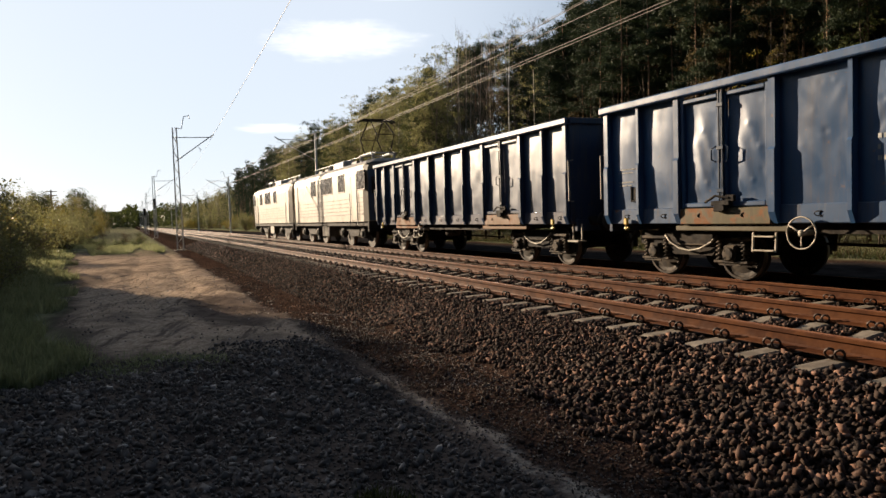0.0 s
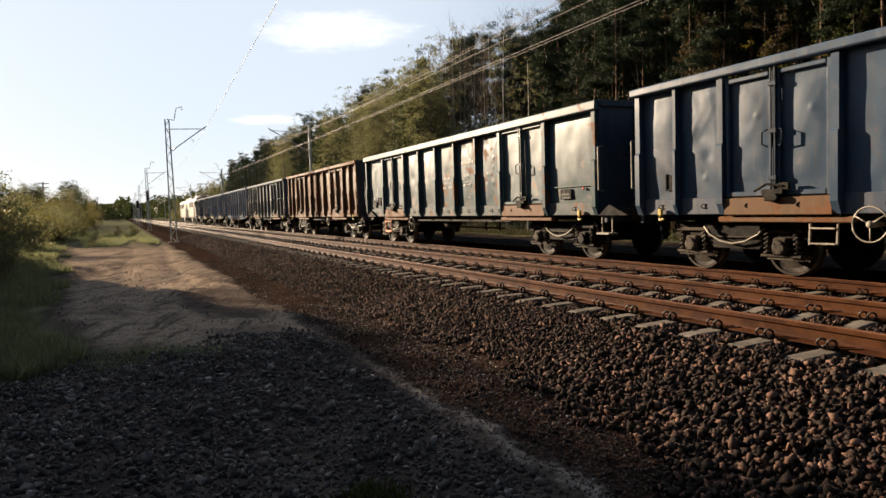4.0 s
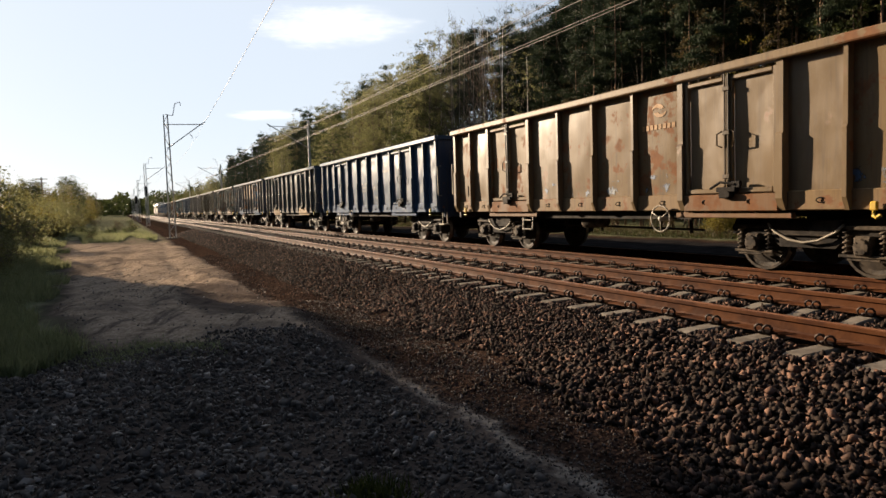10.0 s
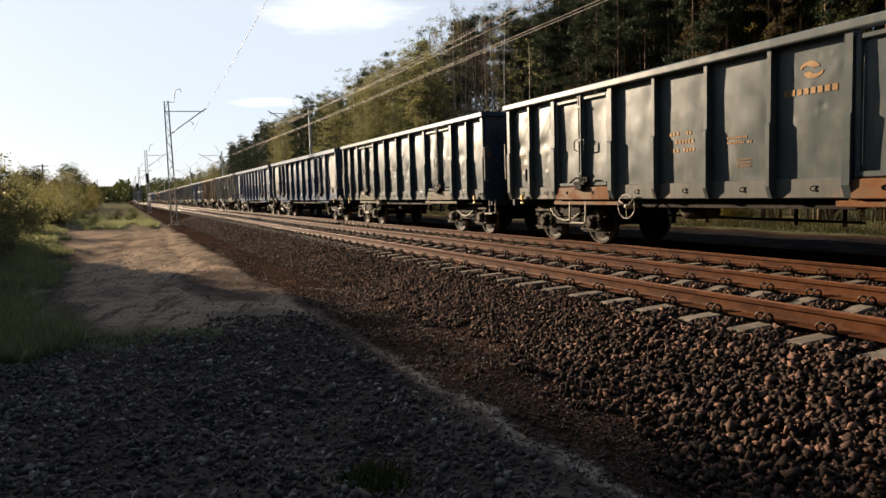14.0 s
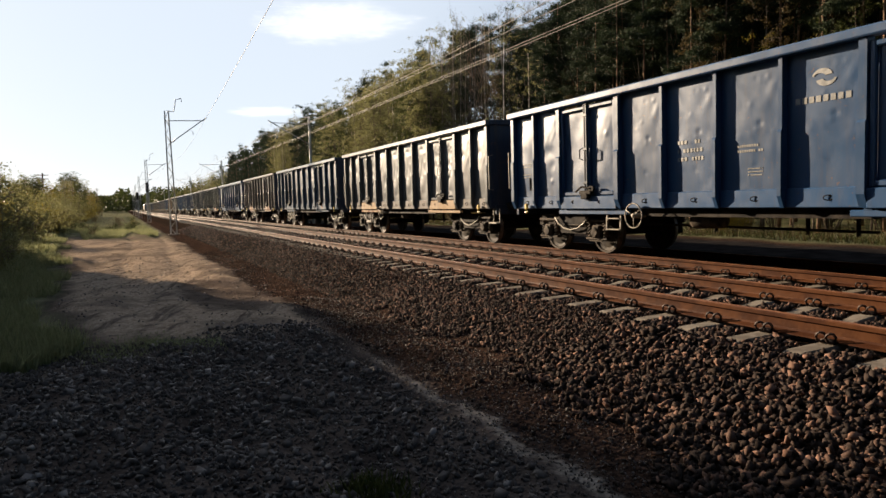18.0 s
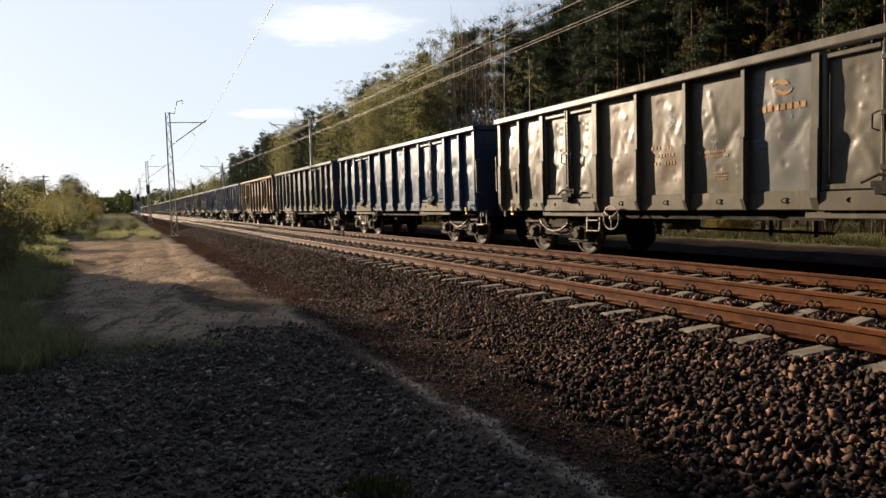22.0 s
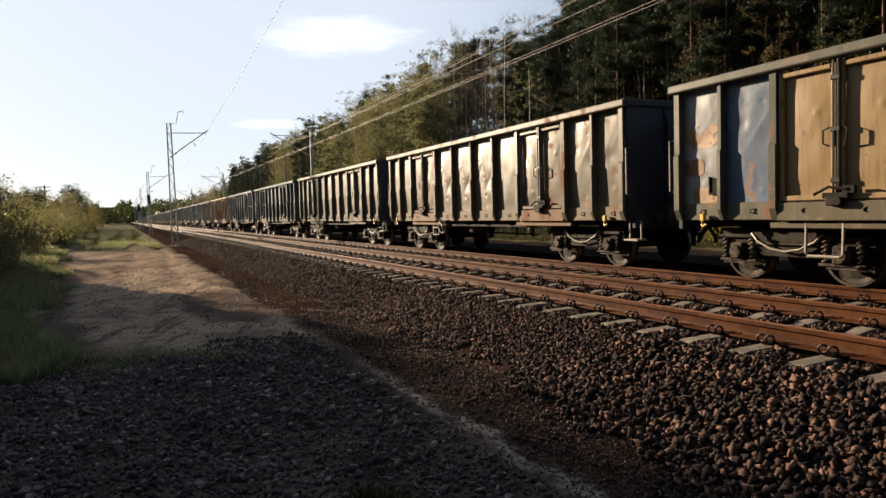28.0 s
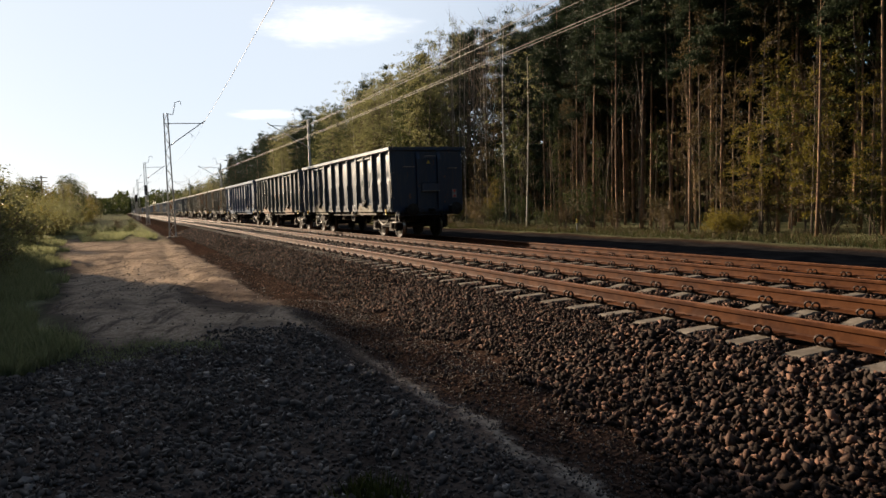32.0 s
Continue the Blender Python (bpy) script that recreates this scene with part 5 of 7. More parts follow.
def loco_meshes():
    m = {}
    h = 6.75
    g = Geo()
    sec = [(-1.49, 1.15), (-1.50, 3.1), (-1.47, 3.40), (-1.38, 3.55), (1.38, 3.55), (1.47, 3.40), (1.50, 3.1), (1.49, 1.15)]
    st = [(-h, 0.93), (-h + 0.35, 1.0), (h - 0.35, 1.0), (h, 0.93)]
    vs = [(x * k, y, 1.15 + (z - 1.15) * (1 if k == 1 else 0.985)) for y, k in st for x, z in sec]
    n = len(sec)
    fs = [(i * n + k, i * n + (k + 1) % n, (i + 1) * n + (k + 1) % n, (i + 1) * n + k) for i in range(3) for k in range(n)]
    fs += [tuple(range(n))[::-1], tuple(3 * n + k for k in range(n))]
    m["body"] = g.add(vs, fs).mesh("body", CREAM)
    g = Geo()
    sec = [(-1.40, 3.54), (-1.2, 3.70), (-0.7, 3.82), (0.7, 3.82), (1.2, 3.70), (1.40, 3.54)]
    vs = [(x, y, 3.53 + (z - 3.53) * k) for y, k in ((-h + 0.05, 0.4), (-h + 0.6, 1.0), (h - 0.6, 1.0), (h - 0.05, 0.4)) for x, z in sec]
    n = len(sec)
    fs = [(i * n + k, i * n + (k + 1) % n, (i + 1) * n + (k + 1) % n, (i + 1) * n + k) for i in range(3) for k in range(n)]
    fs += [tuple(range(n))[::-1], tuple(3 * n + k for k in range(n))]
    m["roof"] = g.add(vs, fs).mesh("roof", ROOF_GREY)
    g = Geo()
    g.box(-1.518, -0.52, 2.14, -1.488, 0.52, 3.0, 0.01)
    m["frame"] = g.mesh("window_frame", BROWN_LINE)
    g = Geo()
    g.box(-1.526, -0.47, 2.19, -1.51, 0.47, 2.95, 0.004)
    m["pane"] = g.mesh("pane", GLASS)
    g = Geo()
    g.box(-1.515, -0.36, 1.2, -1.485, 0.36, 3.2, 0.01)
    g.box(-1.522, -0.40, 1.2, -1.505, -0.36, 3.2, 0.004)
    g.box(-1.522, 0.36, 1.2, -1.505, 0.40, 3.2, 0.004)
    m["door"] = g.mesh("cab_door", CREAM)
    g = Geo().tube([(-1.55, 0, 1.0), (-1.55, 0, 2.4)], 0.018, 6)
    m["rail"] = g.mesh("hand_rail", STEEL)
    for i, z in enumerate((1.45, 1.62, 1.79, 1.96, 2.14)):
        g = Geo()
        g.box(-1.512, -h + 0.4, z, -1.49, h - 0.4, z + (0.02 if i else 0.05), 0.003)
        m["stripe%d" % i] = g.mesh("stripe", BROWN_LINE)
    g = Geo()
    g.box(-1.40, -h, 0.95, 1.40, h, 1.16, 0.02)
    g.box(-1.42, -h - 0.06, 0.72, 1.42, -h + 0.1, 1.16, 0.02)
    g.box(-1.42, h - 0.1, 0.72, 1.42, h + 0.06, 1.16, 0.02)
    m["chassis"] = g.mesh("chassis", UNDER)
    g = Geo()
    g.box(-1.36, -0.65, 0.42, -0.7, 0.65, 1.0, 0.03)
    m["battery"] = g.mesh("battery_box", CREAM)
    g = Geo()
    for s in (-1, 1):
        g.prism([(-2.1, 0.95), (2.1, 0.95), (2.1, 0.78), (0.9, 0.72), (0.6, 0.5), (-0.6, 0.5), (-0.9, 0.72), (-2.1, 0.78)], s * 1.08 - 0.06, s * 1.08 + 0.06, "x")
        for a in (-1.52, 1.52):
            g.box(s * 1.13 - 0.1, a - 0.2, 0.42, s * 1.13 + 0.1, a + 0.2, 0.85, 0.03)
    g.box(-1.0, -0.3, 0.5, 1.0, 0.3, 0.95, 0.02)
    m["bogie"] = g.mesh("bogie", UNDER)
    a = Geo()
    a.box(-1.26, -0.2, 0.46, -1.12, 0.2, 0.80, 0.03)
    a.lathe([(-1.31, 0.07), (-1.30, 0.13), (-1.12, 0.14)], "x", 12, (0, 0, 0.62))
    spring_geo(a, -1.20, -0.36, 0.46, 0.82, 0.08, 4)
    spring_geo(a, -1.20, 0.36, 0.46, 0.82, 0.08, 4)
    m["axle_box"] = a.mesh("axle_box", BOGIE)
    m["wheelset"] = wheel_mesh("drive_wheelset", 0.625)
    g = Geo()
    for x in (-0.5, 0.5):
        g.tube([(x, -0.9, 0.10), (x, 0.9, 0.10)], 0.05, 6)
    for y in (-0.8, 0.8):
        g.tube([(-0.6, y, 0.10), (0.6, y, 0.10)], 0.04, 6)
        for x in (-0.5, 0.5):
            g.lathe([(-0.28, 0.05), (-0.2, 0.09), (-0.1, 0.05), (0.0, 0.09), (0.1, 0.05)], "z", 8, (x, y, 0))
    m["panto_base"] = g.mesh("pantograph_base", STEEL)
    return m


def arm_pair(g, up):
    """A diamond pantograph, raised by up metres, or folded flat."""
    mid = 0.15 + up * 0.5
    reach = math.sqrt(max(0.05, 1.35 ** 2 - (up * 0.5) ** 2))
    top = 0.18 + up
    for s in (1, -1):
        for x in (-0.45, 0.45):
            g.tube([(x, s * 0.45, 0.15), (x * 0.9, s * reach, mid), (x * 0.75, s * 0.12, top)], 0.034, 6)
        g.tube([(-0.42, s * reach, mid), (0.42, s * reach, mid)], 0.018, 6)
    for y in (-0.16, 0.16):
        g.tube([(-0.85, y, top - 0.10), (-0.65, y, top), (0.65, y, top), (0.85, y, top - 0.10)], 0.045, 6)
    return g


LM = loco_meshes()


def build_loco(rear_section):
    root = new("locomotive_section")
    h = 6.75
    part("body", LM["body"], root)
    part("roof", LM["roof"], root)
    part("chassis", LM["chassis"], root)
    for i in range(5):
        part("stripe", LM["stripe%d" % i], root, label="thin brown waist stripe")
    s = -1 if rear_section else 1
    for y in (3.3 * s, 1.25 * s, 0.25 * s, -1.9 * s):
        w = part("window", LM["frame"], root, (0, y, 0.33))
        part("pane", LM["pane"], w)
    cab = part("window", LM["frame"], root, (0, 6.2 * s, 0.33), "cab side window")
    part("pane", LM["pane"], cab)
    for y in (5.2 * s, -5.9 * s):
        part("cab_door", LM["door"], root, (0, y, 0))
        for q in (-0.5, 0.5):
            part("hand_rail", LM["rail"], root, (0, y + q, 0))
    part("battery_box", LM["battery"], root, (0, 0.2, 0))
    for yb in (-3.85, 3.85):
        bo = part("bogie", LM["bogie"], root, (0, yb, 0))
        for a in (-1.52, 1.52):
            part("drive_wheelset", LM["wheelset"], bo, (0, a, 0.625))
            part("axle_box", LM["axle_box"], bo, (0, a, 0))
    g = Geo()
    ye = h * s
    g.box(-1.36, min(ye, ye + 0.02 * s), 1.2, 1.36, max(ye, ye + 0.02 * s), 3.3, 0.005)
    part("cab_front", g.mesh("cab_front", END_DARK), root, label="dark blue cab front in shade")
    for x in (-0.68, 0.68):
        g = Geo()
        g.box(x - 0.55, min(ye + 0.02 * s, ye + 0.045 * s), 2.3, x + 0.55, max(ye + 0.02 * s, ye + 0.045 * s), 3.0, 0.005)
        part("windscreen", g.mesh("windscreen", GLASS), root)
    for x in (-1.0, 1.0):
        g = Geo().lathe([(0, 0.12), (0.06 * s, 0.12), (0.08 * s, 0.08)], "y", 14, (x, ye, 1.55))
        part("headlight", g.mesh("headlight", STEEL, True), root)
    for e in (1, -1):
        for x in (-0.875, 0.875):
            b = part("buffer", LK["buffer"], root, (x, e * (h + 0.0), 1.06))
            if e < 0:
                b.rotation_euler = (0, 0, math.pi)
    base = part("pantograph", LM["panto_base"], root, (0, 4.2 * s, 4.05), "raised diamond pantograph" if rear_section else "folded pantograph")
    part("pantograph_arm", arm_pair(Geo(), 1.45 if rear_section else 0.12).mesh("pantograph_arm", UNDER), base)
    g = Geo()
    g.box(-0.75, -0.9, 3.74, 0.75, 0.9, 4.12, 0.08)
    part("resistor_box", g.mesh("resistor_box", STEEL), root, (0, 0.4 * s, 0))
    for k, y in enumerate((-2.6, -3.8, 2.4)):
        g = Geo()
        g.box(-0.55, -0.4, 3.74, 0.55, 0.4, 4.0, 0.05)
        for d in (-0.2, 0.2):
            g.lathe([(3.96, 0.05), (4.0, 0.10), (4.04, 0.05), (4.08, 0.10), (4.14, 0.05)], "z", 8, (d, 0, 0))
        part("roof_equipment", g.mesh("roof_equipment", ROOF_GREY), root, (0, y * s, 0))
    g = Geo()
    g.tube([(-0.5, -5.4, 4.12), (-0.5, 5.4, 4.12)], 0.02, 6)
    for y in (-5, -2, 2, 5):
        g.lathe([(3.74, 0.05), (3.9, 0.09), (3.95, 0.05), (4.12, 0.05)], "z", 8, (-0.5, y, 0))
    part("roof_busbar", g.mesh("roof_busbar", STEEL), root)
    return tagged(root, "cream electric locomotive section with brown stripes and dark windows", "locomotive", "sections of the locomotive")


LOCOS = [(build_loco(True), 7.30), (build_loco(False), 21.55)]


# ---- overhead line ----
def lattice_mast(x, y, z0, z1, arm_to, arm_z, name="catenary_mast"):
    """A slim lattice mast with a bracket reaching over the track."""
    root = new(name)
    root.location = (x, y, 0)
    g = Geo()
    w0, w1 = 0.20, 0.12
    n = 16
    hs = [z0 + (z1 - z0) * i / n for i in range(n + 1)]
    wd = lambda i: w0 + (w1 - w0) * i / n
    for sx in (-1, 1):
        for sy in (-1, 1):
            g.tube([(sx * wd(0), sy * wd(0) * 0.7, z0 - 0.3), (sx * wd(n), sy * wd(n) * 0.7, z1)], 0.035, 4)
    for i in range(n):
        for sy in (-1, 1):
            a, b = (-1, 1) if i % 2 else (1, -1)
            g.tube([(a * wd(i), sy * wd(i) * 0.7, hs[i]), (b * wd(i + 1), sy * wd(i + 1) * 0.7, hs[i + 1])], 0.016, 4)
            g.tube([(sy * wd(i), a * wd(i) * 0.7, hs[i]), (sy * wd(i + 1), b * wd(i + 1) * 0.7, hs[i + 1])], 0.016, 4)
    part("mast_post", g.mesh("mast_post", MAST_PAINT), root)
    bracket(root, 0, arm_to - x, arm_z, z1)
    g = Geo().box(-0.4, -0.4, z0 - 0.8, 0.4, 0.4, z0 + 0.12, 0.03)
    part("foundation", g.mesh("foundation", CONCRETE), root)
    return tagged(root, "grey lattice mast carrying the overhead line beside the track", "mast", "overhead line masts")


def bracket(root, x0, x1, z, ztop):
    s = 1 if x1 > x0 else -1
    g = Geo()
    g.tube([(x0, 0, z), (x1, 0, z + 0.05)], 0.03, 6)
    part("top_tie", g.mesh("top_tie", STEEL), root)
    g = Geo()
    g.tube([(x0, 0, z - 1.58), (x1 - 0.1 * s, 0, z + 0.08), (x1 + 0.15 * s, 0, z + 0.24)], 0.035, 6)
    g.tube([(x0 + 0.62 * (x1 - x0), 0, z - 0.62), (x0 + 0.70 * (x1 - x0), 0, z - 0.82), (x0 + 0.66 * (x1 - x0), 0, z - 0.9)], 0.02, 6)
    part("bracket_arm", g.mesh("bracket_arm", STEEL), root)
    g = Geo()
    for k in range(5):
        u = 0.12 + 0.015 * k
        g.lathe([(-0.02, 0.03), (0.0, 0.07), (0.02, 0.03)], "x", 10, (x0 + u * (x1 - x0), 0, z - 1.58 + 1.66 * u))
    part("insulator", g.mesh("insulator", CERAMIC), root)
    g = Geo()
    g.tube([(x0, 0, ztop), (x0 + 0.45 * s, 0, ztop - 0.05), (x0 + 0.62 * s, 0, ztop + 0.75), (x0 + 0.95 * s, 0, ztop + 0.85), (x0 + 0.98 * s, 0, ztop + 0.62)], 0.03, 6)
    part("horn_bracket", g.mesh("horn_bracket", STEEL), root)


def pole_mast(x, y, z0, z1, arm_to, arm_z):
    """A plain tapering steel mast."""
    root = new("catenary_mast")
    root.location = (x, y, 0)
    g = Geo().tube([(0, 0, z0 - 0.3), (0, 0, z1)], 0.12, 10, False, 0.085)
    part("mast_post", g.mesh("mast_post", MAST_PAINT), root)
    bracket(root, 0, arm_to - x, arm_z, z1)
    return tagged(root, "pale grey steel mast with a bracket over the track", "mast", "overhead line masts")


for y_ in (48.6, 97.0, 146.0, 195.0, 245.0):
    lattice_mast(2.95, y_, ground_z(2.95), 7.6, 5.3, 6.95)
for y_ in (52.0, 104.0, 156.0, 208.0, 262.0):
    pole_mast(13.4, y_, ground_z(13.4), 7.85, 10.4, 7.3)


def make_wire(name, pts, r, label):
    ob = new(name, Geo().tube(pts, r, 5).mesh(name, WIRE))
    tagged(ob, label, "overhead wire", "overhead wires")


def sagging(x0, y0, z0, x1, y1, z1, sag, n=12):
    return [(x0 + (x1 - x0) * i / n, y0 + (y1 - y0) * i / n, z0 + (z1 - z0) * i / n - 4 * sag * (i / n) * (1 - i / n)) for i in range(n + 1)]


chain = []
for a_, b_ in zip((0.0, 52.0, 104.0, 156.0, 208.0), (52.0, 104.0, 156.0, 208.0, 262.0)):
    chain += sagging(10.3, a_, 6.75, 10.3, b_, 7.0 if a_ else 6.3, 0.55)
for x_ in (10.21, 10.39):
    make_wire("contact_wire", [(x_ + 0.15 * math.sin(0.06 * y), y, 5.39 + 0.02 * math.sin(y * 0.12)) for y in np.arange(-12, 262, 6.0)], 0.009, "copper contact wire over the train's track")
make_wire("messenger_wire", [(10.3, -52 + p[1], p[2]) for p in chain[:13]] + chain, 0.010, "copper messenger wire over the train's track")
make_wire("messenger_wire", [(10.3, y, 5.88 + 0.00011 * (y - 18) ** 2) for y in np.arange(-10, 52, 3.0)], 0.009, "lower messenger wire over the train's track")
make_wire("messenger_wire", sagging(3.32, -6.0, 7.45, 5.4, 48.6, 7.15, 0.2, 24), 0.010, "messenger wire over the empty track")
make_wire("messenger_wire", sagging(5.4, 48.6, 7.15, 5.4, 97.0, 7.15, 0.9) + sagging(5.4, 97.0, 7.15, 5.4, 146.0, 7.15, 0.9), 0.006, "messenger wire over the empty track")
make_wire("feeder_wire", [(12.42, -52 + p[1], p[2] + 1.17) for p in chain[:13]] + [(12.42, p[1], p[2] + 1.17) for p in chain], 0.006, "feeder wire hung from the mast tops")
for y_ in np.arange(4, 150, 7.5):
    z_ = float(np.interp(y_, [p[1] for p in chain], [p[2] for p in chain]))
    make_wire("dropper_wire", [(10.3, y_, 5.33), (10.3, y_, z_)], 0.004, "thin dropper between messenger and contact wires")


def signal(x, y, top):
    root = new("railway_signal")
    root.location = (x, y, ground_z(x))
    g = Geo().tube([(0, 0, -0.2), (0, 0, top)], 0.07, 8)
    part("signal_post", g.mesh("signal_post", MAST_PAINT), root)
    g = Geo().box(-0.28, -0.18, top - 1.5, 0.28, -0.04, top + 0.1, 0.06)
    for z in (top - 0.2, top - 0.7, top - 1.2):
        g.lathe([(-0.32, 0.11), (-0.18, 0.12)], "y", 10, (0, 0, z))
    part("signal_head", g.mesh("signal_head", UNDER), root, label="black lamp head")
    g = Geo()
    for d in (-0.2, 0.2):
        g.tube([(d, 0.15, 0), (d, 0.15, top - 1.5)], 0.015, 5)
    for z in np.arange(0.3, top - 1.5, 0.3):
        g.tube([(-0.2, 0.15, z), (0.2, 0.15, z)], 0.012, 5)
    part("ladder", g.mesh("ladder", STEEL), root)
    tagged(root, "tall railway signal with a black lamp head", "railway signal", "railway signals")


signal(3.7, 122.0, 5.9)
signal(2.9, 165.0, 5.5)


def line_pole(x, y, top):
    root = new("utility_pole")
    root.location = (x, y, ground_z(x))
    part("pole", Geo().tube([(0, 0, -0.3), (0, 0, top)], 0.14, 8, False, 0.1).mesh("pole", BROWN_LINE), root)
    for z in (top - 0.3, top - 0.9):
        part("cross_arm", Geo().box(-0.8, -0.06, z - 0.06, 0.8, 0.06, z + 0.06, 0.01).mesh("cross_arm", BROWN_LINE), root)
    tagged(root, "old wooden utility pole with two cross-arms", "utility pole", "utility poles")


line_pole(-11.0, 120.0, 7.2)
line_pole(-8.0, 260.0, 9.0)

# ---- vegetation ----
def leaf_material(name, a, b, rough=0.6, through=0.25):
    k = Mat(name)
    r = k.node("ShaderNodeNewGeometry").outputs["Random Per Island"]
    o = k.node("ShaderNodeObjectInfo").outputs["Random"]
    c = k.mix(r, a, b)
    c = k.mix(k.math("MULTIPLY", o, 0.35), c, tuple(0.55 * q for q in a))
    k.done(c, rough, 0.0, None, 0.08)
    tr = k.node("ShaderNodeBsdfTranslucent", Color=c)
    mx = k.node("ShaderNodeMixShader")
    mx.inputs[0].default_value = through
    k.t.links.new(k.b.outputs[0], mx.inputs[1])
    k.t.links.new(tr.outputs[0], mx.inputs[2])
    k.t.links.new(mx.outputs[0], k.t.nodes["Material Output"].inputs[0])
    return k.m


def bark_material(name, a, b, patch, amount):
    k = Mat(name)
    v = k.coord()
    c = k.mix(k.step(k.noise(k.scaled(v, (1, 1, 0.25)), 14, 5), 0.35, 0.65), a, b)
    c = k.mix(k.math("MULTIPLY", k.step(k.noise(v, 5, 5), 0.52, 0.62), amount), c, patch)
    return k.done(c, 0.9, 0.0, k.bump(k.noise(k.scaled(v, (1, 1, 0.3)), 22, 4), 0.7, 0.03), 0.2)


PINE_BARK = bark_material("pine_bark", (0.10, 0.065, 0.043), (0.22, 0.14, 0.09), (0.36, 0.20, 0.11), 0.5)
PALE_BARK = bark_material("pale_grey_bark", (0.22, 0.19, 0.155), (0.34, 0.30, 0.25), (0.07, 0.06, 0.05), 0.6)
BIRCH_BARK = bark_material("birch_bark", (0.42, 0.385, 0.33), (0.58, 0.54, 0.47), (0.08, 0.07, 0.06), 0.7)
TAN_BARK = bark_material("tan_bark", (0.17, 0.12, 0.08), (0.30, 0.22, 0.15), (0.09, 0.065, 0.045), 0.6)
GREY_BARK = bark_material("grey_brown_bark", (0.09, 0.07, 0.055), (0.16, 0.125, 0.095), (0.05, 0.04, 0.03), 0.6)
NEEDLES = leaf_material("pine_needles", (0.020, 0.031, 0.015), (0.048, 0.064, 0.030), 0.6, 0.18)
SPRING = leaf_material("young_leaves", (0.125, 0.125, 0.050), (0.25, 0.235, 0.105), 0.55, 0.5)
YELLOWISH = leaf_material("yellow_green_leaves", (0.10, 0.088, 0.014), (0.24, 0.185, 0.035), 0.55, 0.4)
DULL = leaf_material("dull_leaves", (0.036, 0.048, 0.014), (0.085, 0.095, 0.030), 0.6, 0.3)
BROWNISH = leaf_material("old_brown_leaves", (0.06, 0.044, 0.019), (0.135, 0.10, 0.042), 0.65, 0.3)
GRASS = leaf_material("grass_blades", (0.028, 0.040, 0.009), (0.085, 0.085, 0.025), 0.6, 0.3)
FRESH = leaf_material("fresh_grass_blades", (0.15, 0.165, 0.075), (0.27, 0.27, 0.14), 0.6, 0.5)
DRY = leaf_material("dry_grass_blades", (0.055, 0.042, 0.022), (0.11, 0.085, 0.045), 0.7, 0.3)


def blades(rng, pts, size, long_=1.6, up=0.3):
    """One small three-sided leaf at each point, turned at random."""
    n = len(pts)
    d = rng.normal(size=(n, 3))
    d[:, 2] += up
    d /= np.linalg.norm(d, axis=1)[:, None] + 1e-9
    e = np.cross(d, rng.normal(size=(n, 3)))
    e /= np.linalg.norm(e, axis=1)[:, None] + 1e-9
    s = size * rng.uniform(0.6, 1.3, n)[:, None]
    a = pts - e * s * 0.5
    b = pts + e * s * 0.5
    c = pts + d * s * long_
    v = np.stack([a, b, c], 1).reshape(-1, 3)
    return v, np.arange(3 * n).reshape(-1, 3)


def crooked(rng, h, r0, r1, lean=0.3, n=10):
    a = rng.uniform(0, 6.28)
    ph = rng.uniform(0, 6.28, 2)
    pts = []
    for i in range(n + 1):
        t = i / n
        pts.append((lean * t * t * math.cos(a) + 0.08 * math.sin(4 * t + ph[0]), lean * t * t * math.sin(a) + 0.08 * math.sin(3.3 * t + ph[1]), h * t))
    return pts


def at_height(pts, t):
    q = t * (len(pts) - 1)
    i = min(int(q), len(pts) - 2)
    return Vector(pts[i]).lerp(Vector(pts[i + 1]), q - i)


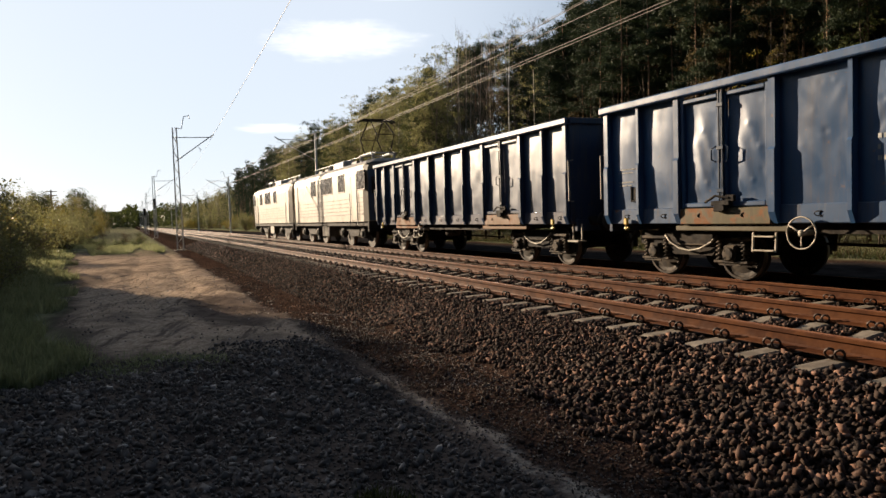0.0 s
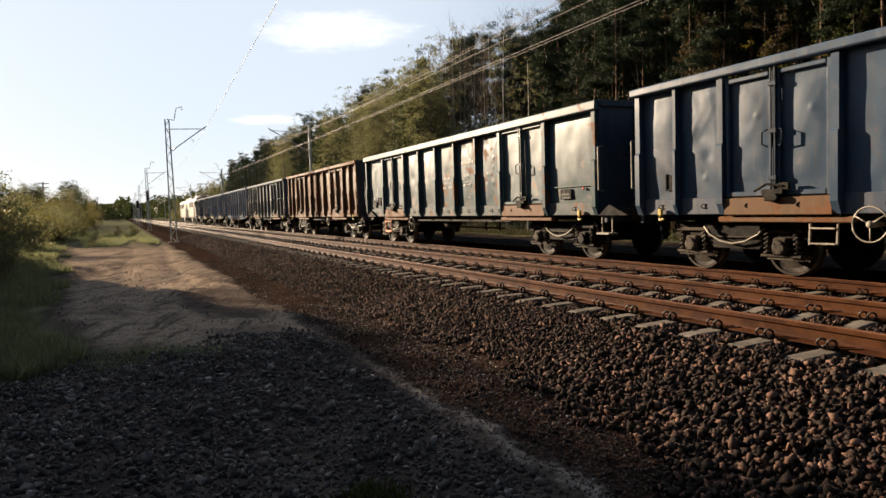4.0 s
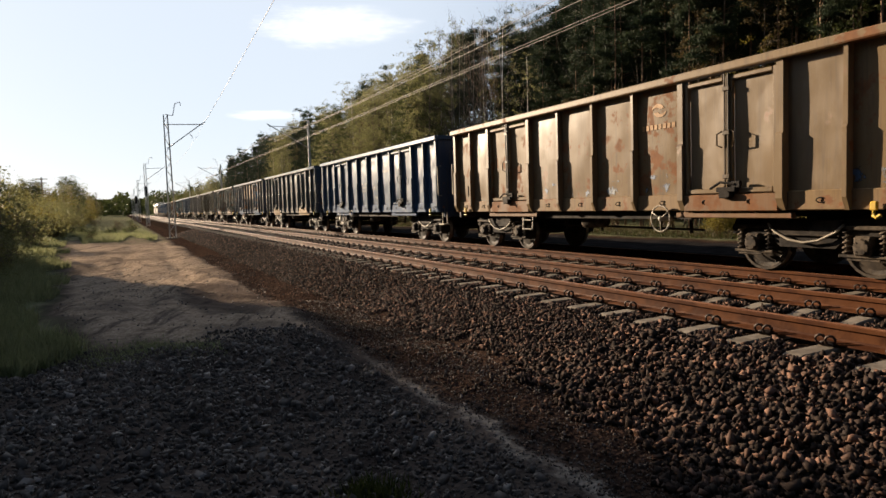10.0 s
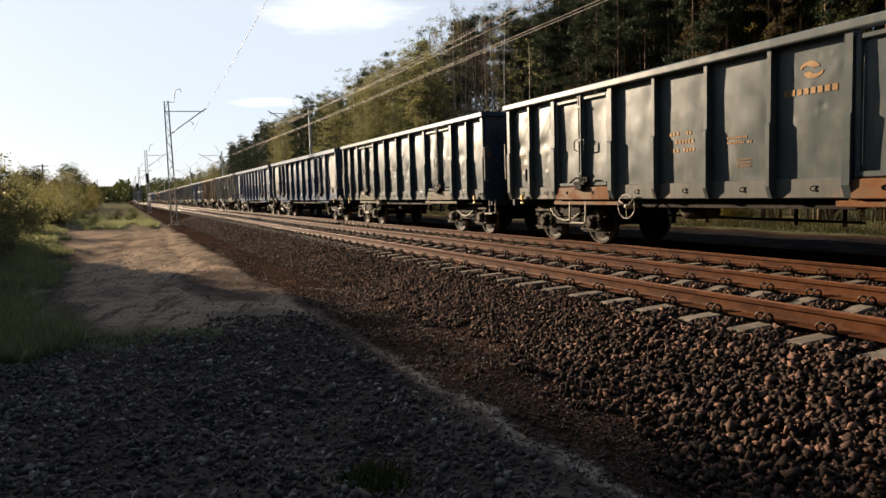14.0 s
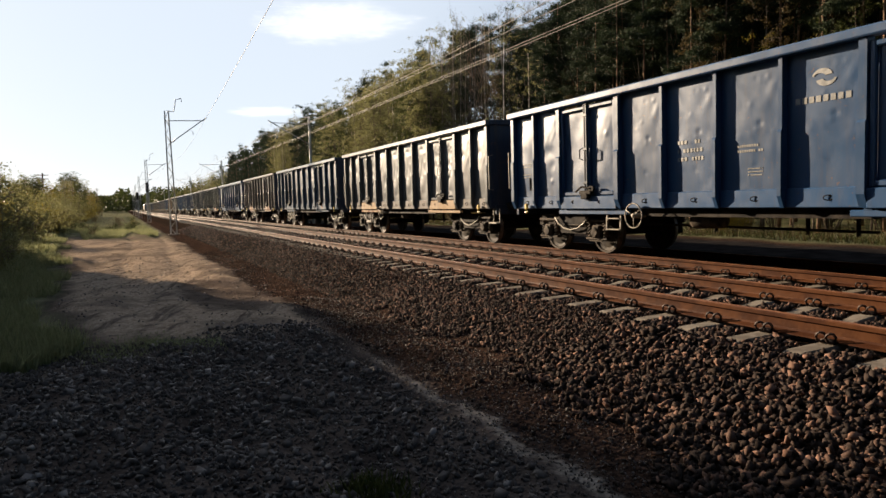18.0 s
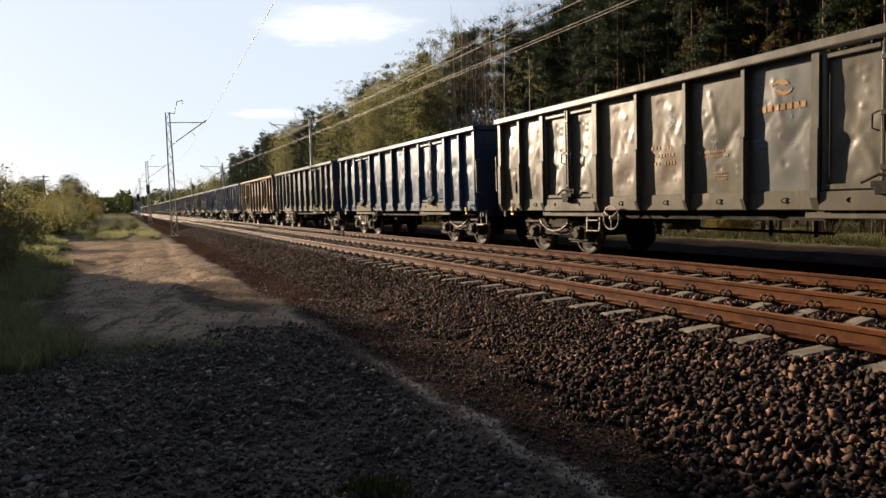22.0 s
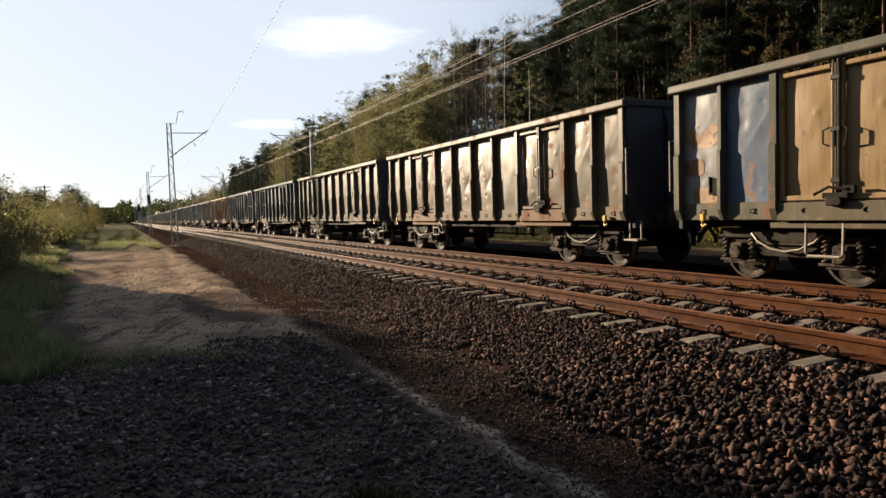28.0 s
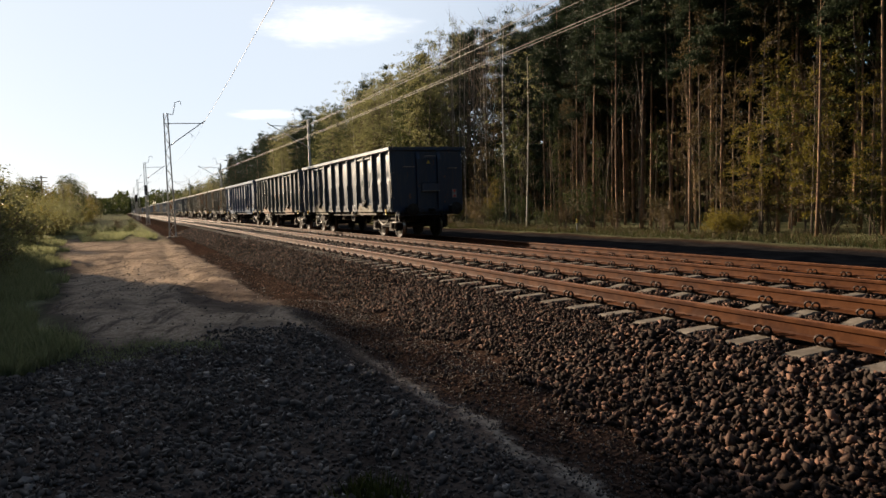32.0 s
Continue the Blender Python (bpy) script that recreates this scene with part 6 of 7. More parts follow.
def make_tree(name, seed, h, r, bark, leaf, low, high, spread, limbs, tufts, size, droop, label, twigs=0, flat=0.35, needle=False, clump=0.16, wood=None):
    """A tapered trunk with limbs, and a crown of many small leaves in uneven clumps."""
    rng = np.random.default_rng(seed)
    root = new(name)
    g, w = Geo(), Geo()
    tr = crooked(rng, h, r, 0.03, 0.02 * h)
    g.tube(tr, r, 7, False, r * 0.22)
    tips = []
    for i in range(limbs):
        t = low + (high - low) * (i + rng.uniform(0, 1)) / limbs
        p = at_height(tr, t)
        a = rng.uniform(0, 6.28)
        k = 1 - abs((t - low) / (high - low + 1e-6) - flat) / max(flat, 1 - flat) * (0.9 if flat == 0 else 0.7)
        ln = spread * k * rng.uniform(0.55, 1.15)
        rise = ln * rng.uniform(-0.1, 0.5) * (1 - droop) if leaf is not None else ln * rng.uniform(0.7, 1.7)
        m = p + Vector((math.cos(a) * ln * 0.5, math.sin(a) * ln * 0.5, rise * 0.6))
        e = p + Vector((math.cos(a + 0.2) * ln, math.sin(a + 0.2) * ln, rise - droop * ln * 0.4))
        w.tube([p, m, e], max(0.010, r * 0.26 * k), 4, False, 0.005)
        for _ in range(twigs):
            b = m.lerp(e, rng.uniform(0, 1))
            f = b + Vector(rng.normal(0, (0.28 if leaf is not None else 0.22) * spread, 3)) + Vector((0, 0, (0.25 if leaf is not None else 0.45) * spread))
            w.tube([b, f], 0.008, 3, False, 0.003)
            tips.append(f)
        tips += [m.lerp(e, 0.6), e]
    part("trunk", g.mesh("trunk", bark, True), root)
    part("branchwork", w.mesh("branchwork", wood or bark, True), root)
    if leaf is not None:
        tips = np.array([tuple(q) for q in tips])
        pick = tips[rng.integers(0, len(tips), tufts)]
        centre = pick + rng.normal(0, clump * spread, (tufts, 3)) * [1, 1, 0.5]
        if needle:
            pts = np.repeat(centre, 24, 0) + rng.normal(0, 0.17, (tufts * 24, 3)) * [1, 1, 0.42]
            v, f = blades(rng, pts, size * 0.42, 5.5, 0.5)
        else:
            pts = np.repeat(centre, 14, 0) + rng.normal(0, size * 1.7, (tufts * 14, 3)) * [1, 1, 0.6]
            v, f = blades(rng, pts, size)
        part("crown", fast_mesh("crown", v, f, leaf), root)
    tagged(root, label, "tree")
    return root


def make_sapling(name, seed, h, r, bark, forks, label):
    """A bare young tree: a leaning stem that forks into a few long crooked boughs."""
    rng = np.random.default_rng(seed)
    root = new(name)
    g, w = Geo(), Geo()
    tr = crooked(rng, h, r, 0.01, 0.09 * h)
    g.tube(tr, r, 6, False, r * 0.3)
    for i in range(forks):
        p = at_height(tr, rng.uniform(0.3, 0.92))
        a, ln = rng.uniform(0, 6.28), h * rng.uniform(0.12, 0.34)
        d = Vector((math.cos(a) * rng.uniform(0.35, 0.8), math.sin(a) * rng.uniform(0.35, 0.8), 1)).normalized()
        m, e = p + d * ln * 0.5, p + d * ln + Vector(rng.normal(0, 0.06 * ln, 3))
        w.tube([p, m, e], r * 0.42, 5, False, 0.006)
        for _ in range(4):
            b = p.lerp(e, rng.uniform(0.3, 1))
            f = b + (d + Vector(rng.normal(0, 0.5, 3))).normalized() * ln * rng.uniform(0.2, 0.5)
            w.tube([b, f], 0.008, 4, False, 0.003)
    part("trunk", g.mesh("trunk", bark, True), root)
    part("branchwork", w.mesh("branchwork", bark, True), root)
    return tagged(root, label, "tree")


def make_shrub(name, seed, h, w, leaf, n, size, label, cat="bush"):
    rng = np.random.default_rng(seed)
    root = new(name)
    g = Geo()
    tips = []
    for i in range(14):
        a = rng.uniform(0, 6.28)
        q = rng.uniform(0.2, 1) * w
        e = Vector((math.cos(a) * q, math.sin(a) * q, h * rng.uniform(0.55, 1.0) * (1 - 0.3 * q / w)))
        m = Vector((e.x * 0.35, e.y * 0.35, e.z * 0.55))
        g.tube([(e.x * 0.08, e.y * 0.08, -0.1), m, e], 0.025, 4, False, 0.006)
        for _ in range(6):
            b = m.lerp(e, rng.uniform(0, 1))
            f = b + Vector(rng.normal(0, 0.2 * w, 3))
            g.tube([b, f], 0.009, 3, False, 0.003)
            tips.append(f)
        tips += [m, e]
    part("branchwork", g.mesh("branchwork", GREY_BARK, True), root)
    tips = np.array([tuple(q) for q in tips])
    c = tips[rng.integers(0, len(tips), n)] + rng.normal(0, 0.14 * w, (n, 3))
    pts = np.repeat(c, 10, 0) + rng.normal(0, size * 1.8, (n * 10, 3))
    pts[:, 2] = np.maximum(pts[:, 2], 0.02)
    v, f = blades(rng, pts, size, 1.5)
    part("foliage", fast_mesh("foliage", v, f, leaf), root)
    return tagged(root, label, cat)


PINES = [make_tree("pine_tree", 10 + i, 15.5 + i * 0.7, 0.10, PINE_BARK, NEEDLES, 0.46, 0.99, 2.1, 30, 640, 0.10, 0.1, "tall dark pine with a bare orange-brown trunk", 2, 0.35, True, 0.11) for i in range(4)]
SLIM = [make_tree("pine_tree", 30 + i, 14.0 + i, 0.075, PINE_BARK, NEEDLES, 0.60, 0.99, 1.4, 18, 300, 0.10, 0.1, "slim pine with a long bare trunk", 1, 0.35, True, 0.10) for i in range(4)]
SPRUCES = [make_tree("spruce_tree", 40 + i, 14.0 + i, 0.11, GREY_BARK, NEEDLES, 0.08, 0.995, 2.3, 54, 1000, 0.10, 0.5, "dark spruce with a pointed crown", 1, 0.0, True, 0.09) for i in range(2)]
BIRCHES = [make_tree("birch_tree", 50 + i, 12.5 + i * 1.1, 0.065, BIRCH_BARK, SPRING, 0.34, 0.98, 1.4, 30, (80, 170, 300)[i], 0.05, 0.3, "pale-barked birch with sparse young leaves", 3, 0.35, False, 0.16, GREY_BARK) for i in range(3)]
BARES = [make_tree("birch_tree", 60 + i, 14.5 + i, 0.05, PALE_BARK, None, 0.42, 0.99, 1.3, 26, 0, 0.05, 0.0, "bare pale birch with fine upright twigs", 4, 0.3, False, 0.16, GREY_BARK) for i in range(3)]
YOUNGS = [make_tree("young_tree", 70 + i, 7.5 + i * 1.2, 0.05, GREY_BARK, (YELLOWISH, SPRING, DULL, BROWNISH)[i], 0.12, 0.98, 1.5, 28, (330, 300, 330, 330)[i], 0.055, 0.2, "young broadleaf tree with thin spring leaves", 4, 0.35, False, 0.13) for i in range(4)]
BROADS = [make_tree("broadleaf_tree", 80 + i, 12.5 + i, 0.14, GREY_BARK, (DULL, SPRING)[i], 0.22, 0.98, 2.8, 36, (900, 560)[i], 0.08, 0.1, "broadleaf tree with a full spring crown", 4, 0.35, False, 0.12) for i in range(2)]
SHADE = [make_tree("broadleaf_tree", 86 + i, 12.5 + i, 0.16, GREY_BARK, DULL, 0.10, 0.98, 1.75, 44, 1300, 0.10, 0.1, "dense narrow broadleaf tree beside the sand", 4) for i in range(2)]
STEMS = [make_sapling("sapling", 120 + i, 5.5 + 1.3 * i, 0.026 + 0.004 * i, (TAN_BARK, GREY_BARK, GREY_BARK, TAN_BARK)[i], 5 + 2 * i, "bare young tree with a forked leaning stem") for i in range(4)]
SHRUBS = [make_shrub("bush", 90 + i, 1.9 + 0.4 * i, 1.2 + 0.2 * i, (YELLOWISH, SPRING, DULL, BROWNISH)[i], (420, 420, 330, 260)[i], 0.05, "leafy bush with fresh spring leaves at the wood's edge") for i in range(4)]
FIRST = set()
HEIGHT = {p: max(v.co.z for o in p.children for v in o.data.vertices) for p in PINES + SLIM + SPRUCES + BIRCHES + BARES + YOUNGS + BROADS + STEMS}


def plant(proto, x, y, s=1.0, rot=0.0, tilt=0.0):
    m = pose(x, y, ground_z(x, y) - 0.05, tilt, 0, rot)
    ob = proto
    if proto in FIRST:
        ob = copy_thing(proto, m)
    else:
        FIRST.add(proto)
        ob.matrix_basis = m
    ob.scale = (s, s, s)
    return ob


# the height of the tree line over the wood's depth, along the track
CROWN_AZ = [0, 25, 30, 34, 38, 43, 46, 52, 56, 60, 65, 72, 79, 85, 103, 120, 138, 156, 190, 254, 400]
CROWN_K = [0.72, 0.66, 0.60, 0.53, 0.59, 0.575, 0.62, 0.62, 0.575, 0.60, 0.62, 0.59, 0.55, 0.62, 0.63, 0.61, 0.60, 0.60, 0.57, 0.51, 0.49]


def make_woods():
    rnd = random.Random(21)
    # the wood's front beside the track, thinning with distance
    y = 3.0
    while y < 330:
        dens = 1.0 if y < 70 else (0.75 if y < 140 else 0.5)
        step = 1.5 if y < 70 else (2.6 if y < 140 else 5.0)
        for row, x0 in enumerate((21.5, 24.0, 27.5, 31.5, 36.5)):
            if rnd.random() > dens + 0.1 * (row < 2):
                continue
            if y > 140 and row in (1, 3):
                continue
            if row > 1 and 24 * y / x0 < 40 and rnd.random() < 0.2:
                continue
            x = x0 + rnd.uniform(-1.2, 1.2)
            q = rnd.random()
            az = 24 * y / x
            dark = az < 37 or 84 < az < 101 or 119 < az < 175
            if dark:
                pool = SLIM if row == 0 else SLIM + PINES if row == 1 else PINES
            elif az < 51:
                if row < 2 and rnd.random() < 0.55:
                    continue
                pool = BARES + BIRCHES[:2] if row < 2 else BARES + BIRCHES + [SLIM[1]] if row > 2 else [BIRCHES[1], BARES[0], BARES[1], SLIM[0]]
            else:
                pool = [BROADS[0], BIRCHES[2], BROADS[1], BROADS[1], YOUNGS[1], YOUNGS[2]] if row < 2 else [BROADS[1], BIRCHES[2], SPRUCES[1]] if row == 2 else PINES[:2] + SPRUCES + [BROADS[1], BARES[2]]
            pr = rnd.choice(pool)
            k = float(np.interp(az, CROWN_AZ, CROWN_K)) * rnd.uniform(0.80, 1.03)
            if pr in BARES and row < 3 and az > 37:
                k *= 1.15 if az < 58 else 1.05
            want = x * k
            plant(pr, x, y + rnd.uniform(-0.6, 0.6), want / HEIGHT[pr], rnd.uniform(0, 360), rnd.uniform(-1.5, 1.5))
        y += step * rnd.uniform(0.8, 1.2)
    for x, y, k, h in ((24.0, 33.8, 1, 14.2), (25.5, 31.0, 0, 14.0), (23.4, 27.2, 2, 13.2), (26.5, 36.8, 3, 14.4), (24.4, 23.6, 3, 14.6)):
        plant(PINES[k], x, y, h / HEIGHT[PINES[k]], rnd.uniform(0, 360))
    for x, y, k, h in ((22.4, 46.5, 0, 15.2), (22.8, 49.5, 1, 15.0), (21.8, 43.8, 2, 13.6), (23.0, 45.0, 1, 15.0), (22.0, 51.5, 2, 13.8)):
        plant(BARES[k], x, y, h / HEIGHT[BARES[k]], rnd.uniform(0, 360))
    for x, y, k, h in ((25.0, 41.2, 0, 15.0), (26.4, 38.6, 1, 14.2), (25.2, 35.4, 0, 13.6)):
        plant(SPRUCES[k], x, y, h / HEIGHT[SPRUCES[k]], rnd.uniform(0, 360))
    for x, y, k, h in ((21.2, 15.2, 0, 6.6), (21.3, 17.3, 0, 7.2), (21.9, 16.1, 0, 6.4), (21.8, 13.6, 0, 5.6), (21.6, 16.4, 2, 6.0), (20.8, 36.5, 0, 3.2), (21.6, 27.0, 2, 4.6), (21.4, 11.8, 2, 5.5), (22.0, 31.0, 2, 5.5)):
        plant(YOUNGS[k], x, y, h / HEIGHT[YOUNGS[k]], rnd.uniform(0, 360))
    for i in range(54):
        plant(YOUNGS[rnd.choice((2, 3, 3))], 21.2 + 6 * rnd.random() ** 1.6, 7 + 1.05 * i + rnd.uniform(-1, 1), rnd.uniform(0.35, 0.95), rnd.uniform(0, 360))
    # thin stems between the pines, and two forked bare trees at the edge
    for i in range(52):
        k = rnd.randrange(4)
        y = 7 + 1.0 * i + rnd.uniform(-0.6, 0.6)
        plant(STEMS[k], 21.2 + rnd.uniform(0, 7), y, rnd.uniform(0.7, 1.5), rnd.uniform(0, 360), rnd.uniform(-4, 4))
    for x, y, k, h in ((20.9, 30.0, 2, 5.6), (21.1, 32.2, 0, 4.2), (20.8, 27.6, 1, 3.6)):
        plant(STEMS[k], x, y, h / HEIGHT[STEMS[k]], rnd.uniform(0, 360))
    for x, y, s in ((20.3, 18.6, 0.62), (20.6, 18.0, 0.5)):
        plant(SHRUBS[0], x, y, s, rnd.uniform(0, 360))
    for y in np.arange(6, 130, 1.9):
        plant(SHRUBS[rnd.choice((2, 2, 3, 3, 3))], 20.6 + rnd.uniform(-0.4, 2.2), y + rnd.uniform(-0.8, 0.8), rnd.uniform(0.4, 0.95), rnd.uniform(0, 360))
    # bushes and trees beyond the sand on the other side
    for x, y, k, s in ((-3.5, 25.0, 1, 1.0), (-3.9, 22.5, 0, 0.85), (-4.9, 28.0, 1, 1.5), (-3.0, 18.5, 1, 0.7), (-3.3, 15.0, 0, 0.75), (-4.4, 19.5, 1, 1.1), (-6.0, 33.0, 0, 1.5), (-4.0, 38.0, 1, 0.9), (-6.0, 44.0, 1, 1.2), (-4.6, 50.0, 0, 1.0), (-3.6, 12.0, 1, 0.7)):
        plant(SHRUBS[k], x, y, s, rnd.uniform(0, 360))
    for i in range(84):
        y = rnd.uniform(75, 200)
        u = rnd.uniform(0.014, 0.150)
        x = -u * y - 2.0
        top = float(np.interp(u, [0.014, 0.045, 0.10, 0.14], [0.022, 0.046, 0.042, 0.052])) * y * rnd.uniform(0.75, 1.1) + 1.4
        pr = rnd.choice(YOUNGS[:2] + YOUNGS[:2] + BROADS)
        hh = 13.0 if pr in BROADS else 9.0
        plant(pr, x, y, max(0.35, min(0.9, top / hh)), rnd.uniform(0, 360))
    for i in range(40):
        y = rnd.uniform(50, 150)
        plant(SHRUBS[rnd.choice((0, 1, 1))], -rnd.uniform(0.035, 0.15) * y - 1.0, y, rnd.uniform(0.8, 1.6), rnd.uniform(0, 360))
    for x, y, s in ((-6.1, 38.0, 0.50), (-6.6, 38.5, 0.55), (-7.3, 37.0, 0.52), (-7.9, 40.0, 0.58)):
        plant(SHADE[rnd.randrange(2)], x - 0.069 * (y - 4), y, s, rnd.uniform(0, 360))
    for i in range(34):
        plant(SHRUBS[rnd.choice((0, 1, 2))], 20.2 + rnd.uniform(-0.8, 2.5), 132 + 6 * i + rnd.uniform(-2, 2), rnd.uniform(0.9, 1.9), rnd.uniform(0, 360))
    for i in range(22):
        y = rnd.uniform(44, 110)
        plant(SHRUBS[rnd.choice((1, 2, 3))], rnd.uniform(-5.5, 1.4), y, rnd.uniform(0.18, 0.42), rnd.uniform(0, 360))
    # bushes and trees that shade the near ground
    for x, y, s in ((-7.6, 15.0, 1.9), (-8.2, 17.5, 2.0), (-8.8, 20.0, 2.1), (-9.4, 22.5, 2.1), (-6.6, 12.5, 1.6), (-7.6, 12.0, 1.9), (-6.0, 9.0, 1.4)):
        plant(SHRUBS[rnd.choice((2, 3))], x - 0.069 * (y - 4), y, s, rnd.uniform(0, 360))
    plant(SHADE[0], -8.5, 34.0, 0.58, 40)
    plant(SHADE[1], -9.3, 33.0, 0.60, 140)
    for x, y, s in ((-7.5, 30.0, 0.8), (-8.2, 33.5, 0.8), (-9.5, 37.0, 0.85), (-9.4, 31.5, 0.9), (-10.0, 35.0, 0.95), (-11.5, 30.0, 0.9), (-11.8, 34.0, 0.95), (-8.0, 26.0, 0.75), (-9.8, 26.5, 0.8), (-13.5, 32.0, 1.0), (-11.5, 22.0, 0.8), (-9.0, 21.0, 0.65), (-10.6, 39.0, 0.95), (-13.0, 38.0, 1.0), (-12.0, 25.5, 0.9), (-14.0, 27.0, 0.95)):
        plant(SHADE[rnd.randrange(2)], x - 0.069 * (y - 4), y, s, rnd.uniform(0, 360))
    for x, y, s in ((-15.0, 20.0, 0.9), (-14.0, 14.0, 1.0), (-13.0, 4.0, 1.0), (-12.0, -8.0, 1.0), (-17.0, 6.0, 1.0)):
        plant(BROADS[rnd.randrange(2)], x, y, s, rnd.uniform(0, 360))


make_woods()


def far_woods():
    """The closed mass of trees behind the front rows and along the horizon."""
    rng = np.random.default_rng(5)
    n = 110000
    y = rng.uniform(-10, 420, n)
    x = 40 + rng.uniform(0, 10, n)
    z = rng.uniform(0, 1, n) ** 0.8 * (8.0 + np.clip((y - 30) / 30, 0, 1) * 5.0 + 2.0 * np.sin(y * 0.35) + 1.5 * np.sin(y * 1.3))
    v, f = blades(rng, np.stack([x, y, z], 1), 0.34, 1.6)
    tagged(new("distant_pine_wood", fast_mesh("distant_pine_wood", v, f, NEEDLES)), "dense dark pine wood behind the front trees", "wood", kind="stuff")
    n = 90000
    pts = np.stack([37 + rng.uniform(0, 12, n), rng.uniform(-10, 170, n), -0.4 + 6.2 * rng.uniform(0, 1, n) ** 1.3], 1)
    v, f = blades(rng, pts, 0.40, 1.6)
    tagged(new("dark_undergrowth", fast_mesh("dark_undergrowth", v, f, NEEDLES)), "dark undergrowth deep in the pine wood", "undergrowth", kind="stuff")
    n = 46000
    t = rng.uniform(-0.42, 0.12, n)
    d = rng.uniform(420, 660, n)
    top = 11 + 2 * np.sin(t * 60) + 1.5 * np.sin(t * 171) + 1.2 * np.sin(t * 420)
    top = np.where(t > 0.012, 13, top)
    pts = np.stack([d * t - 4, d, rng.uniform(0, 1, n) ** 0.8 * top + 0.5], 1)
    keep = (pts[:, 0] < 3.5) | (pts[:, 0] > 16)
    v, f = blades(rng, pts[keep], 1.3, 1.2)
    n = 9000
    far = np.stack([rng.uniform(-70, 60, n), rng.uniform(830, 900, n), rng.uniform(0, 1, n) ** 0.8 * 17], 1)
    v2, f2 = blades(rng, far, 2.2, 1.2)
    v, f = np.concatenate([v, v2]), np.concatenate([f, f2 + len(v)])
    tagged(new("horizon_wood", fast_mesh("horizon_wood", v, f, DULL)), "distant wood along the horizon", "wood", kind="stuff")


far_woods()


def deep_wood():
    """The depth of the pine wood, closed by its own crowns and undergrowth."""
    rng = np.random.default_rng(19)
    n = 46000
    y = rng.uniform(-6, 62, n)
    z = rng.uniform(0, 1, n) ** 0.8 * (22 + 2.5 * np.sin(y * 0.7) + 1.5 * np.sin(y * 1.9)) * np.interp(y, [-6, 40, 62], [1, 1, 0.85])
    v, f = blades(rng, np.stack([rng.uniform(41, 54, n), y, z + 0.1], 1), 0.62, 1.3)
    tagged(new("pine_wood", fast_mesh("pine_wood", v, f, NEEDLES)), "dark depth of the pine wood behind the front trees", "wood", kind="stuff")


deep_wood()


def shade_woods():
    """Unseen wood added at the camera's back and on the sun's side against skylight."""
    rng = np.random.default_rng(15)
    n = 90000
    u = rng.uniform(0, 1, n)
    ang = np.radians(105 + 130 * u)
    d = rng.uniform(17, 26, n)
    pts = np.stack([d * np.cos(ang), d * np.sin(ang) * 1.35 + 2, rng.uniform(0, 1, n) * (15 + 2 * np.sin(u * 40)) - 0.3], 1)
    keep = (pts[:, 1] < 16) & (pts[:, 0] < 1)
    m = 40000
    side = rng.uniform(0, 1, m) < 0.5
    back = np.stack([np.where(side, rng.uniform(-34, 2.5, m), rng.uniform(15, 46, m)), -rng.uniform(14, 34, m), rng.uniform(-0.3, 13, m)], 1)
    m = 60000
    yy = rng.uniform(8, 190, m)
    edge = np.stack([-rng.uniform(31, 42, m), yy, rng.uniform(-0.3, 1, m) * (10.5 + 1.5 * np.sin(yy * 0.4))], 1)
    v, f = blades(rng, np.concatenate([pts[keep], back, edge]), 0.55, 1.3)
    tagged(new("shading_wood", fast_mesh("shading_wood", v, f, DULL)), "unseen leafy wood added to block skylight", "wood", kind="stuff")


shade_woods()


def grass_patch(name, n, sampler, h, leaf, label, seed):
    rng = np.random.default_rng(seed)
    x, y = sampler(rng, n)
    z = ground_h(x, y)
    a = rng.uniform(0, 6.28, n)
    w = h * 0.05 + 0.004
    hh = h * rng.uniform(0.4, 1.2, n)
    lean = rng.normal(0, 0.35, (n, 2)) * hh[:, None]
    p = np.stack([x, y, z - 0.02], 1)
    e = np.stack([np.cos(a), np.sin(a), 0 * a], 1) * w
    top = p + np.stack([lean[:, 0], lean[:, 1], hh], 1)
    v = np.stack([p - e, p + e, top], 1).reshape(-1, 3)
    tagged(new(name, fast_mesh(name, v, np.arange(3 * n).reshape(-1, 3), leaf)), label, "grass", kind="stuff")


def beyond_sand(r, n):
    x = r.uniform(-7, 1.9, n)
    return x, 47 + 5 * np.sin(1.3 * x + 0.6) + 2.5 * np.sin(3.7 * x) - 1.5 * x + np.abs(r.normal(0, 20, n)) * r.uniform(0, 1, n)


def beside_sand(r, n):
    y = 8.5 + 52 * r.uniform(0, 1, n) ** 1.4
    return -0.5 - 0.068 * y - np.abs(r.normal(0, 1.6, n)) + 0.35 * np.sin(0.8 * y) + 0.25 * np.sin(2.1 * y), y


def near_strip(r, n):
    x = r.uniform(-1.3, 1.0, n)
    return x, 9.0 + 0.55 * np.clip(0.6 - x, 0, 2) + r.normal(0, 0.32, n) + 0.25 * np.sin(5 * x)


